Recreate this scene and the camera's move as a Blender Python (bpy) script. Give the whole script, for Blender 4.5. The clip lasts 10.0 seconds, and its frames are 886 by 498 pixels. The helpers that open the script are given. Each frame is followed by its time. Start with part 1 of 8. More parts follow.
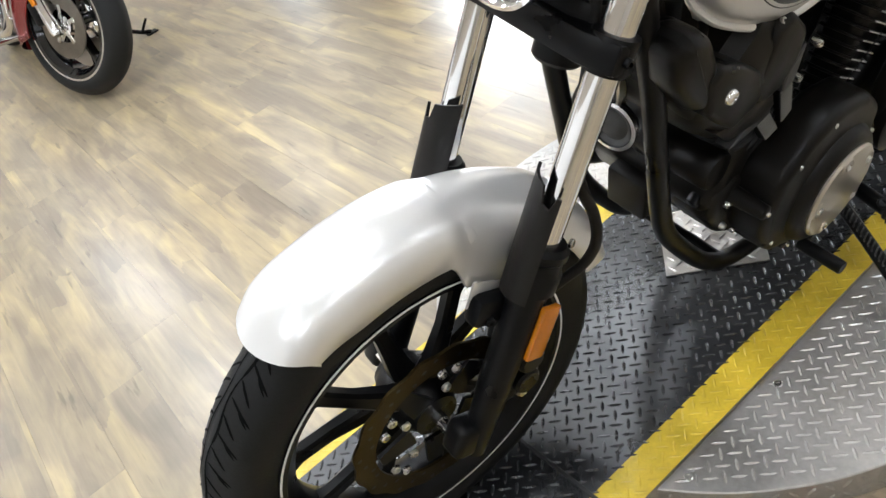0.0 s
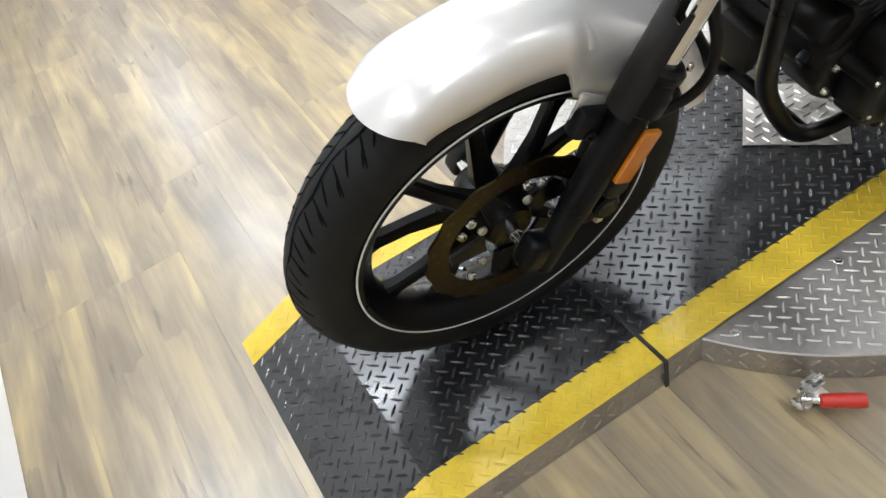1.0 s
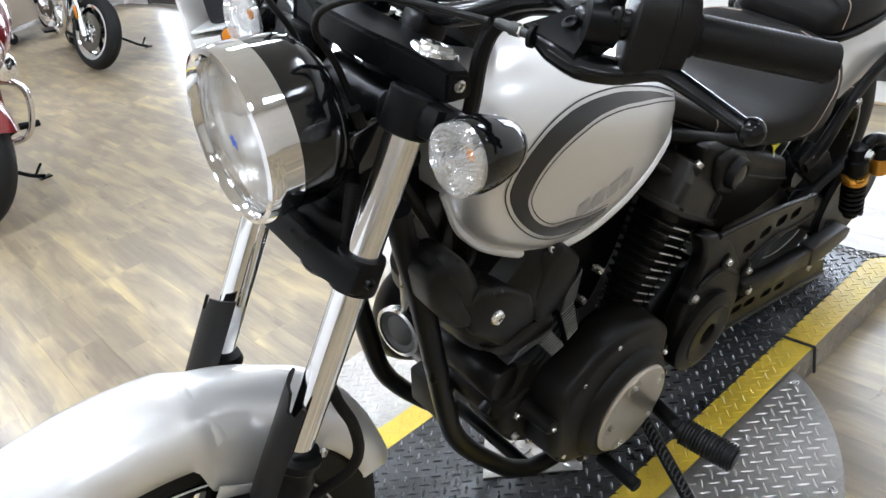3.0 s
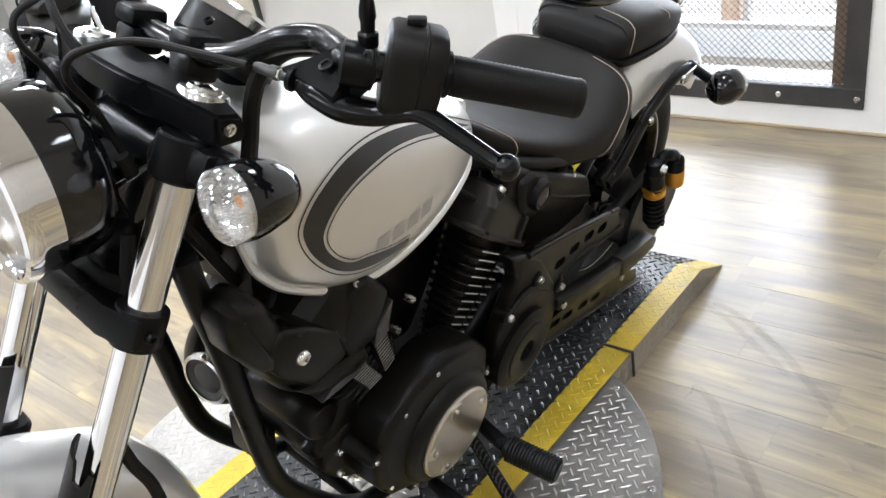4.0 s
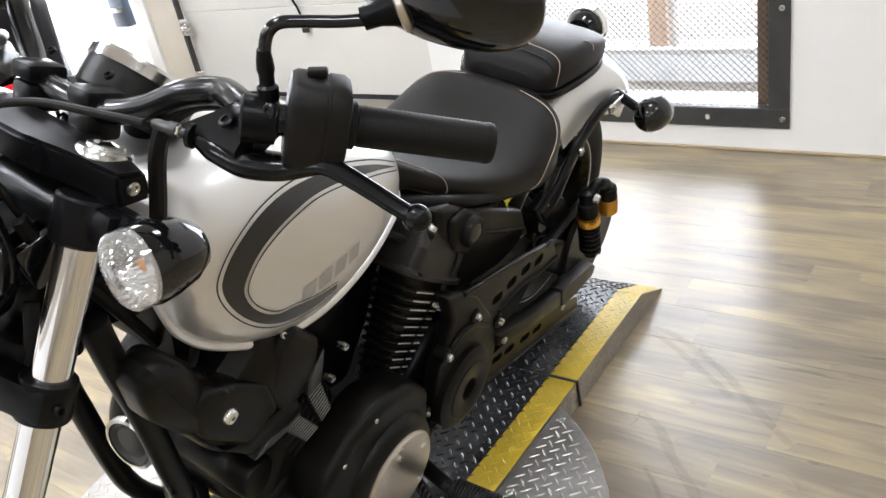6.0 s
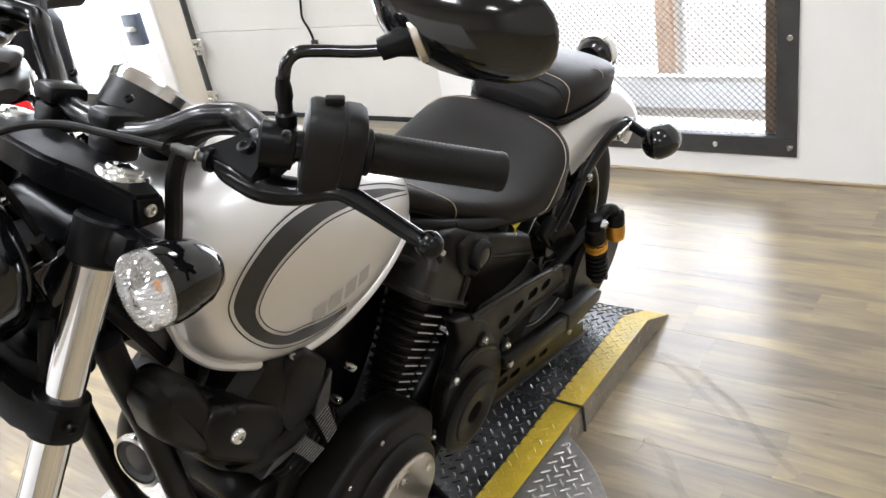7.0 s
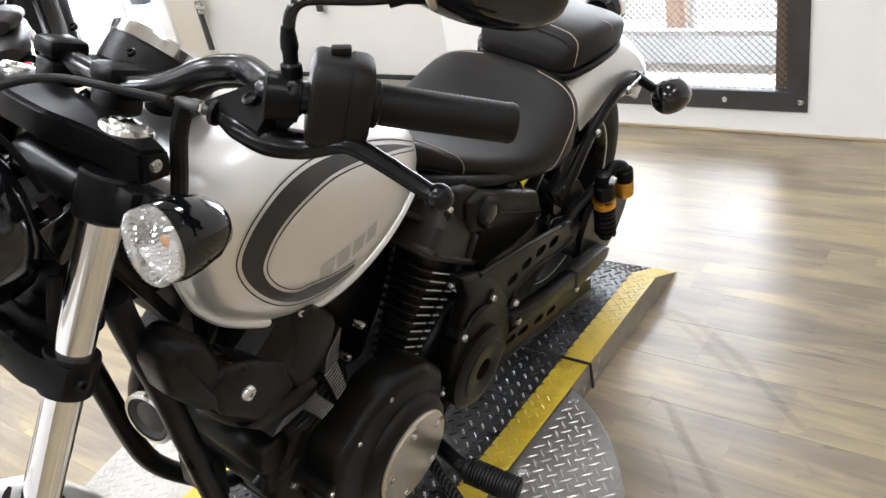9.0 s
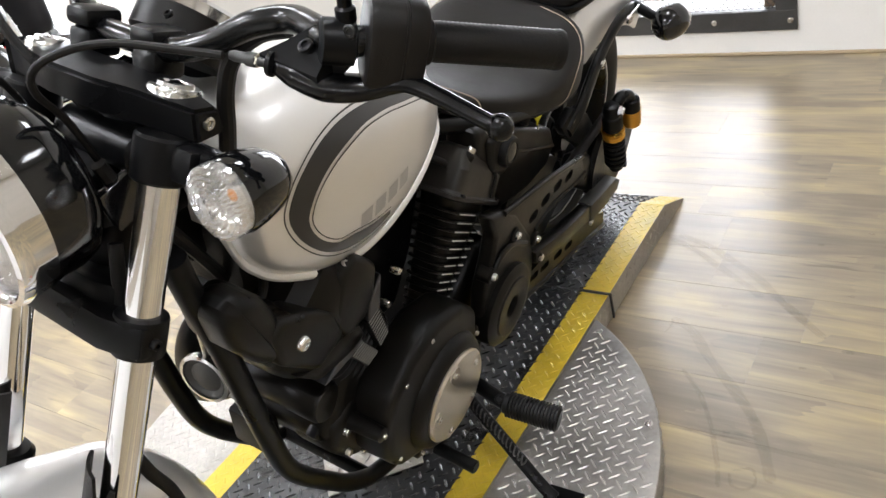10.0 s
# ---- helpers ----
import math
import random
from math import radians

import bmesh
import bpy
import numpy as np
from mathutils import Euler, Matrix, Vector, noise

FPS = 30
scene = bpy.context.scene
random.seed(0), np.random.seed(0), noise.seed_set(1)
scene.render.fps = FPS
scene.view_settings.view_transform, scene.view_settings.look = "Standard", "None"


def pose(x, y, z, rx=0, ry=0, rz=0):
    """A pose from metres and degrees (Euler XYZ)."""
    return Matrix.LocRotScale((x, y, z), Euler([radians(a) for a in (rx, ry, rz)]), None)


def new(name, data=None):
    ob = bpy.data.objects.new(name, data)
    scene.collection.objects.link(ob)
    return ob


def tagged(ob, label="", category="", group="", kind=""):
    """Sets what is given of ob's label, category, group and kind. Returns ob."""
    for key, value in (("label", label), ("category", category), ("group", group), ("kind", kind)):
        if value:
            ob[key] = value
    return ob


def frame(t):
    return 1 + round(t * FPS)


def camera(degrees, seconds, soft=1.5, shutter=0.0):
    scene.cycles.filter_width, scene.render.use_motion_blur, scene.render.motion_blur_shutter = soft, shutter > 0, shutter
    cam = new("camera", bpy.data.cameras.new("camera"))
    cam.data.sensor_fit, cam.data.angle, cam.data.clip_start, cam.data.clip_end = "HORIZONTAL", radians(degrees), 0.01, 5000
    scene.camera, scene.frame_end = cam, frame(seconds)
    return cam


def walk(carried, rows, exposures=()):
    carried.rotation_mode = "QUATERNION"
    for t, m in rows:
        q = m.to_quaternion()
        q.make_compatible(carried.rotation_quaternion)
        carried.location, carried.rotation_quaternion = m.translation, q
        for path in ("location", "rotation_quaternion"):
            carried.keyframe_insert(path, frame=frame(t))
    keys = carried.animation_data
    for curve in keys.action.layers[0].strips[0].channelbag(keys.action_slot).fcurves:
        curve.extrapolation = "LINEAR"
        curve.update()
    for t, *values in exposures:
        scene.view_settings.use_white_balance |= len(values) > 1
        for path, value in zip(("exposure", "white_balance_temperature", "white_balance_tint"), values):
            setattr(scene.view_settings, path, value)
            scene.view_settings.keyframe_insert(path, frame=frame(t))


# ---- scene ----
cam = camera(57.33, 10.0)
PATH = [
    (0.0, 0.6203, -0.3809, 1.2513, 65.87, -37.04, -23.08),
    (0.5, 0.6155, -0.4695, 1.2335, 68.52, -42.72, -19.62),
    (1.0, 0.6175, -0.5115, 1.2157, 71.72, -44.81, -17.69),
    (1.5, 0.6358, -0.5149, 1.2071, 71.08, -43.53, -17.10),
    (1.8, 0.6479, -0.4699, 1.2184, 67.74, -38.71, -19.54),
    (2.0, 0.6506, -0.4243, 1.2286, 65.22, -33.83, -18.43),
    (2.5, 0.6918, -0.2869, 1.2523, 59.60, -28.04, -10.43),
    (3.0, 0.7267, -0.2164, 1.2472, 55.29, -27.73, -12.58),
    (3.2, 0.7316, -0.1974, 1.2489, 52.35, -27.76, -11.71),
    (4.3, 0.7796, -0.1408, 1.2477, 41.75, -27.69, -11.62),
    (4.5, 0.7848, -0.1301, 1.2519, 40.42, -26.66, -11.90),
    (5.0, 0.7925, -0.1062, 1.2601, 37.58, -25.75, -11.71),
    (5.5, 0.7744, -0.1096, 1.2518, 39.47, -27.13, -12.02),
    (6.8, 0.7797, -0.1196, 1.2492, 39.32, -26.03, -11.07),
    (7.0, 0.7774, -0.1214, 1.2590, 39.65, -25.56, -10.87),
    (7.5, 0.7712, -0.1228, 1.2576, 40.00, -25.79, -10.10),
    (8.0, 0.7592, -0.1325, 1.2555, 42.76, -26.91, -11.28),
    (8.5, 0.7608, -0.1270, 1.2553, 41.59, -27.09, -11.72),
    (9.0, 0.7704, -0.1199, 1.2505, 40.71, -28.21, -11.75),
    (9.2, 0.7744, -0.1247, 1.2552, 41.67, -29.41, -12.08),
    (9.5, 0.7560, -0.1657, 1.2640, 40.03, -28.60, -10.73),
    (10.0, 0.7321, -0.1777, 1.2583, 40.72, -31.56, -16.84),
]
walk(cam, [(t, pose(x, y, z, 90 + pitch, 0, yaw) @ pose(0, 0, 0, 0, 0, roll)) for t, x, y, z, yaw, pitch, roll in PATH],
     ((0.0, -0.08, 6250, 10), (1.7, -0.1, 6250, 10), (2.5, -0.08, 5900, 10), (3.3, -0.02, 5900, 10), (4.4, 0.0, 6300, 11), (9.0, 0.0, 6350, 12), (10.0, 0.0, 6500, 12)))

# ---- light ----
HP = 0.067                      # height of the platform's top
world = bpy.data.worlds.new("world")
scene.world = world
world.use_nodes = True
sky = world.node_tree.nodes.new("ShaderNodeTexSky")
sky.sky_type, sky.sun_disc, sky.sun_elevation, sky.sun_rotation = "NISHITA", False, radians(40), radians(200)
world.node_tree.links.new(sky.outputs[0], world.node_tree.nodes["Background"].inputs[0])
world.node_tree.nodes["Background"].inputs[1].default_value = 0.15


def area(name, at, size, power, colour, turn=(0, 0, 0)):
    lamp = bpy.data.lights.new(name, "AREA")
    lamp.shape, lamp.size, lamp.size_y, lamp.energy, lamp.color = "RECTANGLE", size[0], size[1], power, colour
    ob = new(name, lamp)
    ob.matrix_basis = pose(*at, *turn)
    return ob


# rows of ceiling lamps, and daylight in the openings
for x, power in ((-7.0, 22), (-4.6, 24), (-2.2, 34), (0.2, 18), (2.2, 14)):
    for y, k in ((-1.5 if x == -2.2 else -2.6, 1.15), (-0.2, 1.1), (1.9, 0.6)):
        area("ceiling_lamp", (x, y, 3.06), (0.45, 0.45), power * k * 1.55, (0.955, 1.0, 1.05))
area("window_daylight", (-0.49, 2.95, 1.07), (0.96, 1.75), 12.5, (0.90, 0.95, 1.0), (-90, 0, 0))
area("entrance_daylight", (-4.67, 3.25, 1.1), (1.15, 1.95), 95, (0.88, 0.94, 1.0), (-90, 0, 0))
area("far_door_daylight", (-8.40, 3.25, 1.1), (1.0, 1.9), 50, (0.88, 0.94, 1.0), (-90, 0, 0))


# ---- materials ----
def mat(name, colour, rough=0.5, metal=0.0, var=0.15, scale=12.0, bump=0.0, bump_scale=200.0, rough_var=0.08, coat=0.0, stretch=(1, 1, 1), island=0.0, glass=0.0, spec=0.5):
    m = bpy.data.materials.new(name)
    m.use_nodes = True
    nt = m.node_tree
    b = nt.nodes["Principled BSDF"]
    link = nt.links.new
    tc = nt.nodes.new("ShaderNodeTexCoord")
    mp = nt.nodes.new("ShaderNodeMapping")
    mp.inputs["Scale"].default_value = stretch
    link(tc.outputs["Object"], mp.inputs[0])
    n1 = nt.nodes.new("ShaderNodeTexNoise")
    n1.inputs["Scale"].default_value, n1.inputs["Detail"].default_value = scale, 6
    link(mp.outputs[0], n1.inputs["Vector"])
    n2 = nt.nodes.new("ShaderNodeTexNoise")
    n2.inputs["Scale"].default_value, n2.inputs["Detail"].default_value = bump_scale, 4
    link(mp.outputs[0], n2.inputs["Vector"])
    add = nt.nodes.new("ShaderNodeMath")
    add.operation = "MULTIPLY_ADD"
    link(n2.outputs[0], add.inputs[0])
    add.inputs[1].default_value = 0.4
    link(n1.outputs[0], add.inputs[2])
    ramp = nt.nodes.new("ShaderNodeMapRange")
    ramp.inputs["From Min"].default_value, ramp.inputs["From Max"].default_value = 0.4, 1.0
    ramp.inputs["To Min"].default_value, ramp.inputs["To Max"].default_value = 1 - var, 1 + var
    link(add.outputs[0], ramp.inputs[0])
    mul = nt.nodes.new("ShaderNodeVectorMath")
    mul.operation = "SCALE"
    mul.inputs[0].default_value = colour
    link(ramp.outputs[0], mul.inputs["Scale"])
    out = mul.outputs[0]
    if island:
        oi = nt.nodes.new("ShaderNodeObjectInfo")
        mr = nt.nodes.new("ShaderNodeMapRange")
        mr.inputs["To Min"].default_value, mr.inputs["To Max"].default_value = 1 - island, 1 + island
        link(oi.outputs["Random"], mr.inputs[0])
        m2 = nt.nodes.new("ShaderNodeVectorMath")
        m2.operation = "SCALE"
        link(out, m2.inputs[0])
        link(mr.outputs[0], m2.inputs["Scale"])
        out = m2.outputs[0]
    link(out, b.inputs["Base Color"])
    rr = nt.nodes.new("ShaderNodeMapRange")
    rr.inputs["From Min"].default_value, rr.inputs["From Max"].default_value = 0.3, 0.7
    rr.inputs["To Min"].default_value, rr.inputs["To Max"].default_value = max(rough - rough_var, 0.01), min(rough + rough_var, 1)
    link(n1.outputs[0], rr.inputs[0])
    link(rr.outputs[0], b.inputs["Roughness"])
    b.inputs["Metallic"].default_value = metal
    b.inputs["Specular IOR Level"].default_value = spec
    b.inputs["Coat Weight"].default_value = coat
    b.inputs["Coat Roughness"].default_value = 0.04
    b.inputs["Transmission Weight"].default_value = glass
    if bump:
        bp = nt.nodes.new("ShaderNodeBump")
        bp.inputs["Strength"].default_value, bp.inputs["Distance"].default_value = bump, 0.001
        link(n2.outputs[0], bp.inputs["Height"])
        link(bp.outputs[0], b.inputs["Normal"])
    return m


def glow(name, colour, strength):
    m = bpy.data.materials.new(name)
    m.use_nodes = True
    b = m.node_tree.nodes["Principled BSDF"]
    b.inputs["Base Color"].default_value = (*colour, 1)
    b.inputs["Emission Color"].default_value = (*colour, 1)
    b.inputs["Emission Strength"].default_value = strength
    return m


def clear_glass(name, frost=0.0):
    """Thin clear glass: lets light straight through and mirrors a little; frost mixes in a milky body."""
    m = bpy.data.materials.new(name)
    m.use_nodes = True
    nt = m.node_tree
    nt.nodes.remove(nt.nodes["Principled BSDF"])
    out = nt.nodes["Material Output"]
    clear = nt.nodes.new("ShaderNodeBsdfTransparent")
    gloss = nt.nodes.new("ShaderNodeBsdfGlossy")
    gloss.inputs["Roughness"].default_value = 0.10 if frost else 0.03
    lw = nt.nodes.new("ShaderNodeLayerWeight")
    lw.inputs["Blend"].default_value = 0.5
    pw = nt.nodes.new("ShaderNodeMath")
    pw.operation = "POWER"
    nt.links.new(lw.outputs["Facing"], pw.inputs[0])
    pw.inputs[1].default_value = 4.0
    fr = nt.nodes.new("ShaderNodeMapRange")
    fr.inputs["To Min"].default_value, fr.inputs["To Max"].default_value = (0.36 if frost else 0.035), 0.85
    nt.links.new(pw.outputs[0], fr.inputs[0])
    if frost:
        tc = nt.nodes.new("ShaderNodeTexCoord")
        cells = nt.nodes.new("ShaderNodeTexVoronoi")
        cells.inputs["Scale"].default_value = 190.0
        nt.links.new(tc.outputs["Object"], cells.inputs["Vector"])
        bp = nt.nodes.new("ShaderNodeBump")
        bp.inputs["Strength"].default_value, bp.inputs["Distance"].default_value = 0.05, 0.001
        nt.links.new(cells.outputs["Distance"], bp.inputs["Height"])
        nt.links.new(bp.outputs[0], gloss.inputs["Normal"])
    mix = nt.nodes.new("ShaderNodeMixShader")
    nt.links.new(fr.outputs[0], mix.inputs[0])
    nt.links.new(clear.outputs[0], mix.inputs[1])
    nt.links.new(gloss.outputs[0], mix.inputs[2])
    last = mix
    if frost:
        milk = nt.nodes.new("ShaderNodeBsdfPrincipled")
        milk.inputs["Base Color"].default_value = (0.70, 0.70, 0.69, 1)
        milk.inputs["Roughness"].default_value = 0.12
        last = nt.nodes.new("ShaderNodeMixShader")
        last.inputs[0].default_value = frost
        nt.links.new(mix.outputs[0], last.inputs[1])
        nt.links.new(milk.outputs[0], last.inputs[2])
    nt.links.new(last.outputs[0], out.inputs[0])
    return m


# ---- mesh helpers ----
def link_mesh(name, bm, material, parent=None, label="", smooth=None, m=None):
    me = bpy.data.meshes.new(name)
    bmesh.ops.recalc_face_normals(bm, faces=bm.faces)
    if m is not None:
        bm.transform(m)
    if smooth is not None:
        lim = radians(smooth)
        for fc in bm.faces:
            fc.smooth = True
        for e in bm.edges:
            e.smooth = len(e.link_faces) == 2 and e.calc_face_angle(0) < lim
    bm.to_mesh(me)
    bm.free()
    me.materials.append(material)
    ob = new(name, me)
    if parent is not None:
        ob.parent = parent
    if label:
        ob["label"] = label
    return ob


def part(name, bm, material, parent, label="", smooth=35):
    return link_mesh(name, bm, material, parent, label, smooth)


def empty(name, m, label, category, group="", kind=""):
    ob = new(name)
    ob.matrix_basis = m
    return tagged(ob, label, category, group, kind)


def box(size, at=(0, 0, 0), bevel=0.0, seg=2, turn=(0, 0, 0), bm=None):
    """A box by its full size and centre."""
    own = bm is None
    b = bmesh.new()
    bmesh.ops.create_cube(b, size=1, matrix=Matrix.Diagonal((*size, 1)))
    if bevel:
        bmesh.ops.bevel(b, geom=list(b.edges), offset=bevel, segments=seg, affect="EDGES", profile=0.5)
    b.transform(pose(*at, *turn))
    return b if own else join(bm, b)


def join(a, *others):
    for o in others:
        me = bpy.data.meshes.new("tmp")
        o.to_mesh(me)
        o.free()
        a.from_mesh(me)
        bpy.data.meshes.remove(me)
    return a


def align(p, q):
    """The pose that puts the z axis of a thing along p to q, at p."""
    p, q = Vector(p), Vector(q)
    return Matrix.Translation(p) @ (q - p).to_track_quat("Z", "Y").to_matrix().to_4x4()


def lathe(profile, p=(0, 0, 0), q=(0, 0, 1), n=32, close=False):
    """Turns (radius, height) pairs round the line from p towards q."""
    b = bmesh.new()
    rings = []
    for r, h in profile:
        if r < 1e-6:
            rings.append([b.verts.new((0, 0, h))])
        else:
            rings.append([b.verts.new((r * math.cos(2 * math.pi * i / n), r * math.sin(2 * math.pi * i / n), h)) for i in range(n)])
    pairs = list(zip(rings, rings[1:])) + ([(rings[-1], rings[0])] if close else [])
    for u, v in pairs:
        for i in range(n):
            k = (i + 1) % n
            if len(u) == 1 and len(v) > 1:
                b.faces.new((u[0], v[k], v[i]))
            elif len(v) == 1 and len(u) > 1:
                b.faces.new((u[i], u[k], v[0]))
            elif len(u) > 1:
                b.faces.new((u[i], u[k], v[k], v[i]))
    if not close:
        for rg in (rings[0], rings[-1]):
            if len(rg) > 2:
                b.faces.new(rg)
    b.transform(align(p, q))
    return b


def rod(p, q, r, r2=None, n=16, ends=0.15):
    """A round bar from p to q with eased ends."""
    r2 = r if r2 is None else r2
    L = (Vector(q) - Vector(p)).length
    e = min(ends * r, L * 0.2)
    e2 = min(ends * r2, L * 0.2)
    return lathe([(r - e, 0), (r, e), (r2, L - e2), (r2 - e2, L)], p, q, n)


def smooth_path(points, steps=8):
    """Points along a Catmull-Rom curve through the given ones."""
    P = [Vector(p) for p in points]
    P = [P[0] * 2 - P[1]] + P + [P[-1] * 2 - P[-2]]
    out = []
    for a, b, c, d in zip(P, P[1:], P[2:], P[3:]):
        for k in range(steps):
            t = k / steps
            out.append(0.5 * ((2 * b) + (c - a) * t + (2 * a - 5 * b + 4 * c - d) * t * t + (3 * b - a - 3 * c + d) * t ** 3))
    out.append(P[-2])
    return out


def sweep(points, radius, n=12, steps=8, squash=1.0, up=(0, 0, 1), raw=False):
    """A bar swept along a curve; radius may be one number or one for each given point; squash flattens it along up."""
    pts = [Vector(p) for p in points] if raw else smooth_path(points, steps)
    rad = radius if isinstance(radius, (list, tuple)) else [radius] * len(points)
    b = bmesh.new()
    rings = []
    N = len(pts)
    normal = None
    for i, p in enumerate(pts):
        t = (pts[min(i + 1, N - 1)] - pts[max(i - 1, 0)]).normalized()
        if normal is None:
            normal = Vector(up) - t * Vector(up).dot(t)
            if normal.length < 1e-3:
                normal = Vector((1, 0, 0)) - t * t.x
        normal = (normal - t * normal.dot(t)).normalized()
        side = t.cross(normal)
        u = i / (N - 1) * (len(rad) - 1)
        k = min(int(u), len(rad) - 2)
        r = rad[k] + (rad[k + 1] - rad[k]) * (u - k)
        rings.append([b.verts.new(p + side * r * math.cos(2 * math.pi * j / n) + normal * r * squash * math.sin(2 * math.pi * j / n)) for j in range(n)])
    for u, v in zip(rings, rings[1:]):
        for j in range(n):
            b.faces.new((u[j], u[(j + 1) % n], v[(j + 1) % n], v[j]))
    b.faces.new(rings[0])
    b.faces.new(rings[-1])
    return b


def loft(sections, closed=True, cap=True):
    """Skins a list of rings, each with the same number of points."""
    b = bmesh.new()
    rings = [[b.verts.new(p) for p in s] for s in sections]
    n = len(rings[0])
    for u, v in zip(rings, rings[1:]):
        for j in range(n if closed else n - 1):
            b.faces.new((u[j], u[(j + 1) % n], v[(j + 1) % n], v[j]))
    if cap and closed:
        b.faces.new(rings[0])
        b.faces.new(rings[-1])
    return b


def prism(outline, depth, m=None, bevel=0.0, seg=2):
    """A flat outline of (x, y) pairs, made thick along z from 0."""
    b = bmesh.new()
    vs = [b.verts.new((x, y, 0)) for x, y in outline]
    fc = b.faces.new(vs)
    ext = bmesh.ops.extrude_face_region(b, geom=[fc])
    bmesh.ops.translate(b, verts=[v for v in ext["geom"] if isinstance(v, bmesh.types.BMVert)], vec=(0, 0, depth))
    if bevel:
        bmesh.ops.recalc_face_normals(b, faces=b.faces)
        bmesh.ops.bevel(b, geom=[e for e in b.edges if e.calc_face_angle(0) > 0.5], offset=bevel, segments=seg, affect="EDGES", profile=0.5)
    if m is not None:
        b.transform(m)
    return b


def bolt(p, way, r=0.006, h=0.005, hexed=False):
    """A screw head at p that stands out along way."""
    p, way = Vector(p), Vector(way).normalized()
    if hexed:
        return lathe([(r * 1.25, 0), (r * 1.25, h * 0.35), (r, h * 0.35), (r, h), (r * 0.6, h), (r * 0.5, h * 0.6), (0, h * 0.6)], p, p + way, 6)
    return lathe([(r, 0), (r, h * 0.7), (r * 0.8, h), (r * 0.5, h), (r * 0.45, h * 0.5), (0, h * 0.5)], p, p + way, 12)

# ---- the room ----
WALLPAINT = mat("wall_paint", (0.84, 0.83, 0.81), 0.6, 0, 0.04, 4, 0.12, 150)
CEIL = mat("ceiling_paint", (0.72, 0.70, 0.66), 0.8, 0, 0.05, 3)
BLACKPLATE = mat("black_tread_plate", (0.013, 0.0133, 0.0145), 0.30, 0, 0.3, 7, 0.1, 120, 0.1, spec=0.7)
YELLOW = mat("yellow_tape", (0.60, 0.425, 0.028), 0.38, 0, 0.22, 18, 0.15, 150)
ALU = mat("bare_tread_plate", (0.42, 0.40, 0.37), 0.40, 0.9, 0.35, 5, 0.15, 90, 0.1)
STRAP = mat("black_strap", (0.008, 0.008, 0.008), 0.45, 0, 0.1, 30, 0.2, 300)
BLACKLUG = mat("worn_black_lug", (0.024, 0.024, 0.026), 0.24, 0.25, 0.4, 14, 0.1, 160, 0.08, spec=0.8)
ALULUG = mat("bright_worn_lug", (0.46, 0.44, 0.41), 0.40, 1.0, 0.25, 12, 0.1, 160, 0.08)
DARKSTEEL = mat("dark_steel", (0.07, 0.07, 0.068), 0.45, 0.7, 0.25, 15, 0.2, 200)
CX = -0.30
ROOM = pose(0, 0, 0, 0, 0, -0.4)
WALL_Y = 2.735

# ---- the motorcycle on the turntable ----
SILVER = mat("silver_paint", (0.77, 0.755, 0.735), 0.34, 0.55, 0.02, 6, 0.03, 1400, 0.004, coat=0.6)
GLOSS = mat("gloss_black", (0.004, 0.004, 0.0045), 0.1, 0, 0.1, 10, 0, 200, 0.03, coat=0.3)
BARBLACK = mat("bar_black", (0.004, 0.004, 0.0043), 0.22, 0, 0.1, 12, 0.04, 400, 0.05, spec=0.28)
SATIN = mat("satin_black", (0.0035, 0.0035, 0.0038), 0.33, 0, 0.2, 14, 0.1, 500, 0.08, spec=0.16)
MATTE = mat("matte_black_cast", (0.010, 0.0088, 0.0078), 0.45, 0, 0.3, 9, 0.25, 700, 0.1, spec=0.2)
ENGINE = mat("black_engine_casting", (0.0054, 0.0047, 0.0039), 0.36, 0, 0.35, 8, 0.25, 500, 0.10, spec=0.20)
RUBBER = mat("tyre_rubber", (0.010, 0.010, 0.0098), 0.55, 0, 0.25, 10, 0.3, 300, 0.08, spec=0.2)
GRIP = mat("grip_rubber", (0.0075, 0.0066, 0.0060), 0.5, 0, 0.15, 20, 0.3, 400, 0.05, spec=0.2)
LEATHER = mat("seat_vinyl", (0.0105, 0.0090, 0.0082), 0.46, 0, 0.14, 7, 0.4, 420, 0.06, spec=0.22)
THREAD = mat("seat_thread", (0.42, 0.34, 0.27), 0.8, 0, 0.1, 60)
CHROME = mat("chrome", (0.86, 0.86, 0.87), 0.06, 1, 0.03, 4, 0, 100, 0.03)
STEEL = mat("polished_steel", (0.72, 0.72, 0.72), 0.16, 1, 0.08, 12, 0, 100, 0.05)
BRUSHED = mat("satin_aluminium", (0.60, 0.55, 0.47), 0.36, 1, 0.08, 30, 0.1, 500, 0.06)
ZINC = mat("zinc_bolt", (0.62, 0.61, 0.58), 0.28, 1, 0.15, 40)
DISCSTEEL = mat("brake_disc_steel", (0.050, 0.036, 0.014), 0.40, 1, 0.2, 25, 0.1, 300, 0.08)
DECAL = mat("graphite_decal", (0.024, 0.024, 0.026), 0.32, 0.3, 0.08, 12, 0.05, 400, 0.05, coat=0.6)
LINE = mat("black_line", (0.006, 0.006, 0.006), 0.35, 0, 0.05, 10)
GROOVE = mat("tyre_groove", (0.003, 0.003, 0.003), 0.95, 0, 0.05, 10, spec=0.1)
GREYMARK = mat("grey_mark", (0.44, 0.43, 0.42), 0.4, 0.2, 0.05, 10)
AMBER = mat("amber_plastic", (0.52, 0.17, 0.008), 0.22, 0, 0.1, 30, 0.1, 300, 0.04)
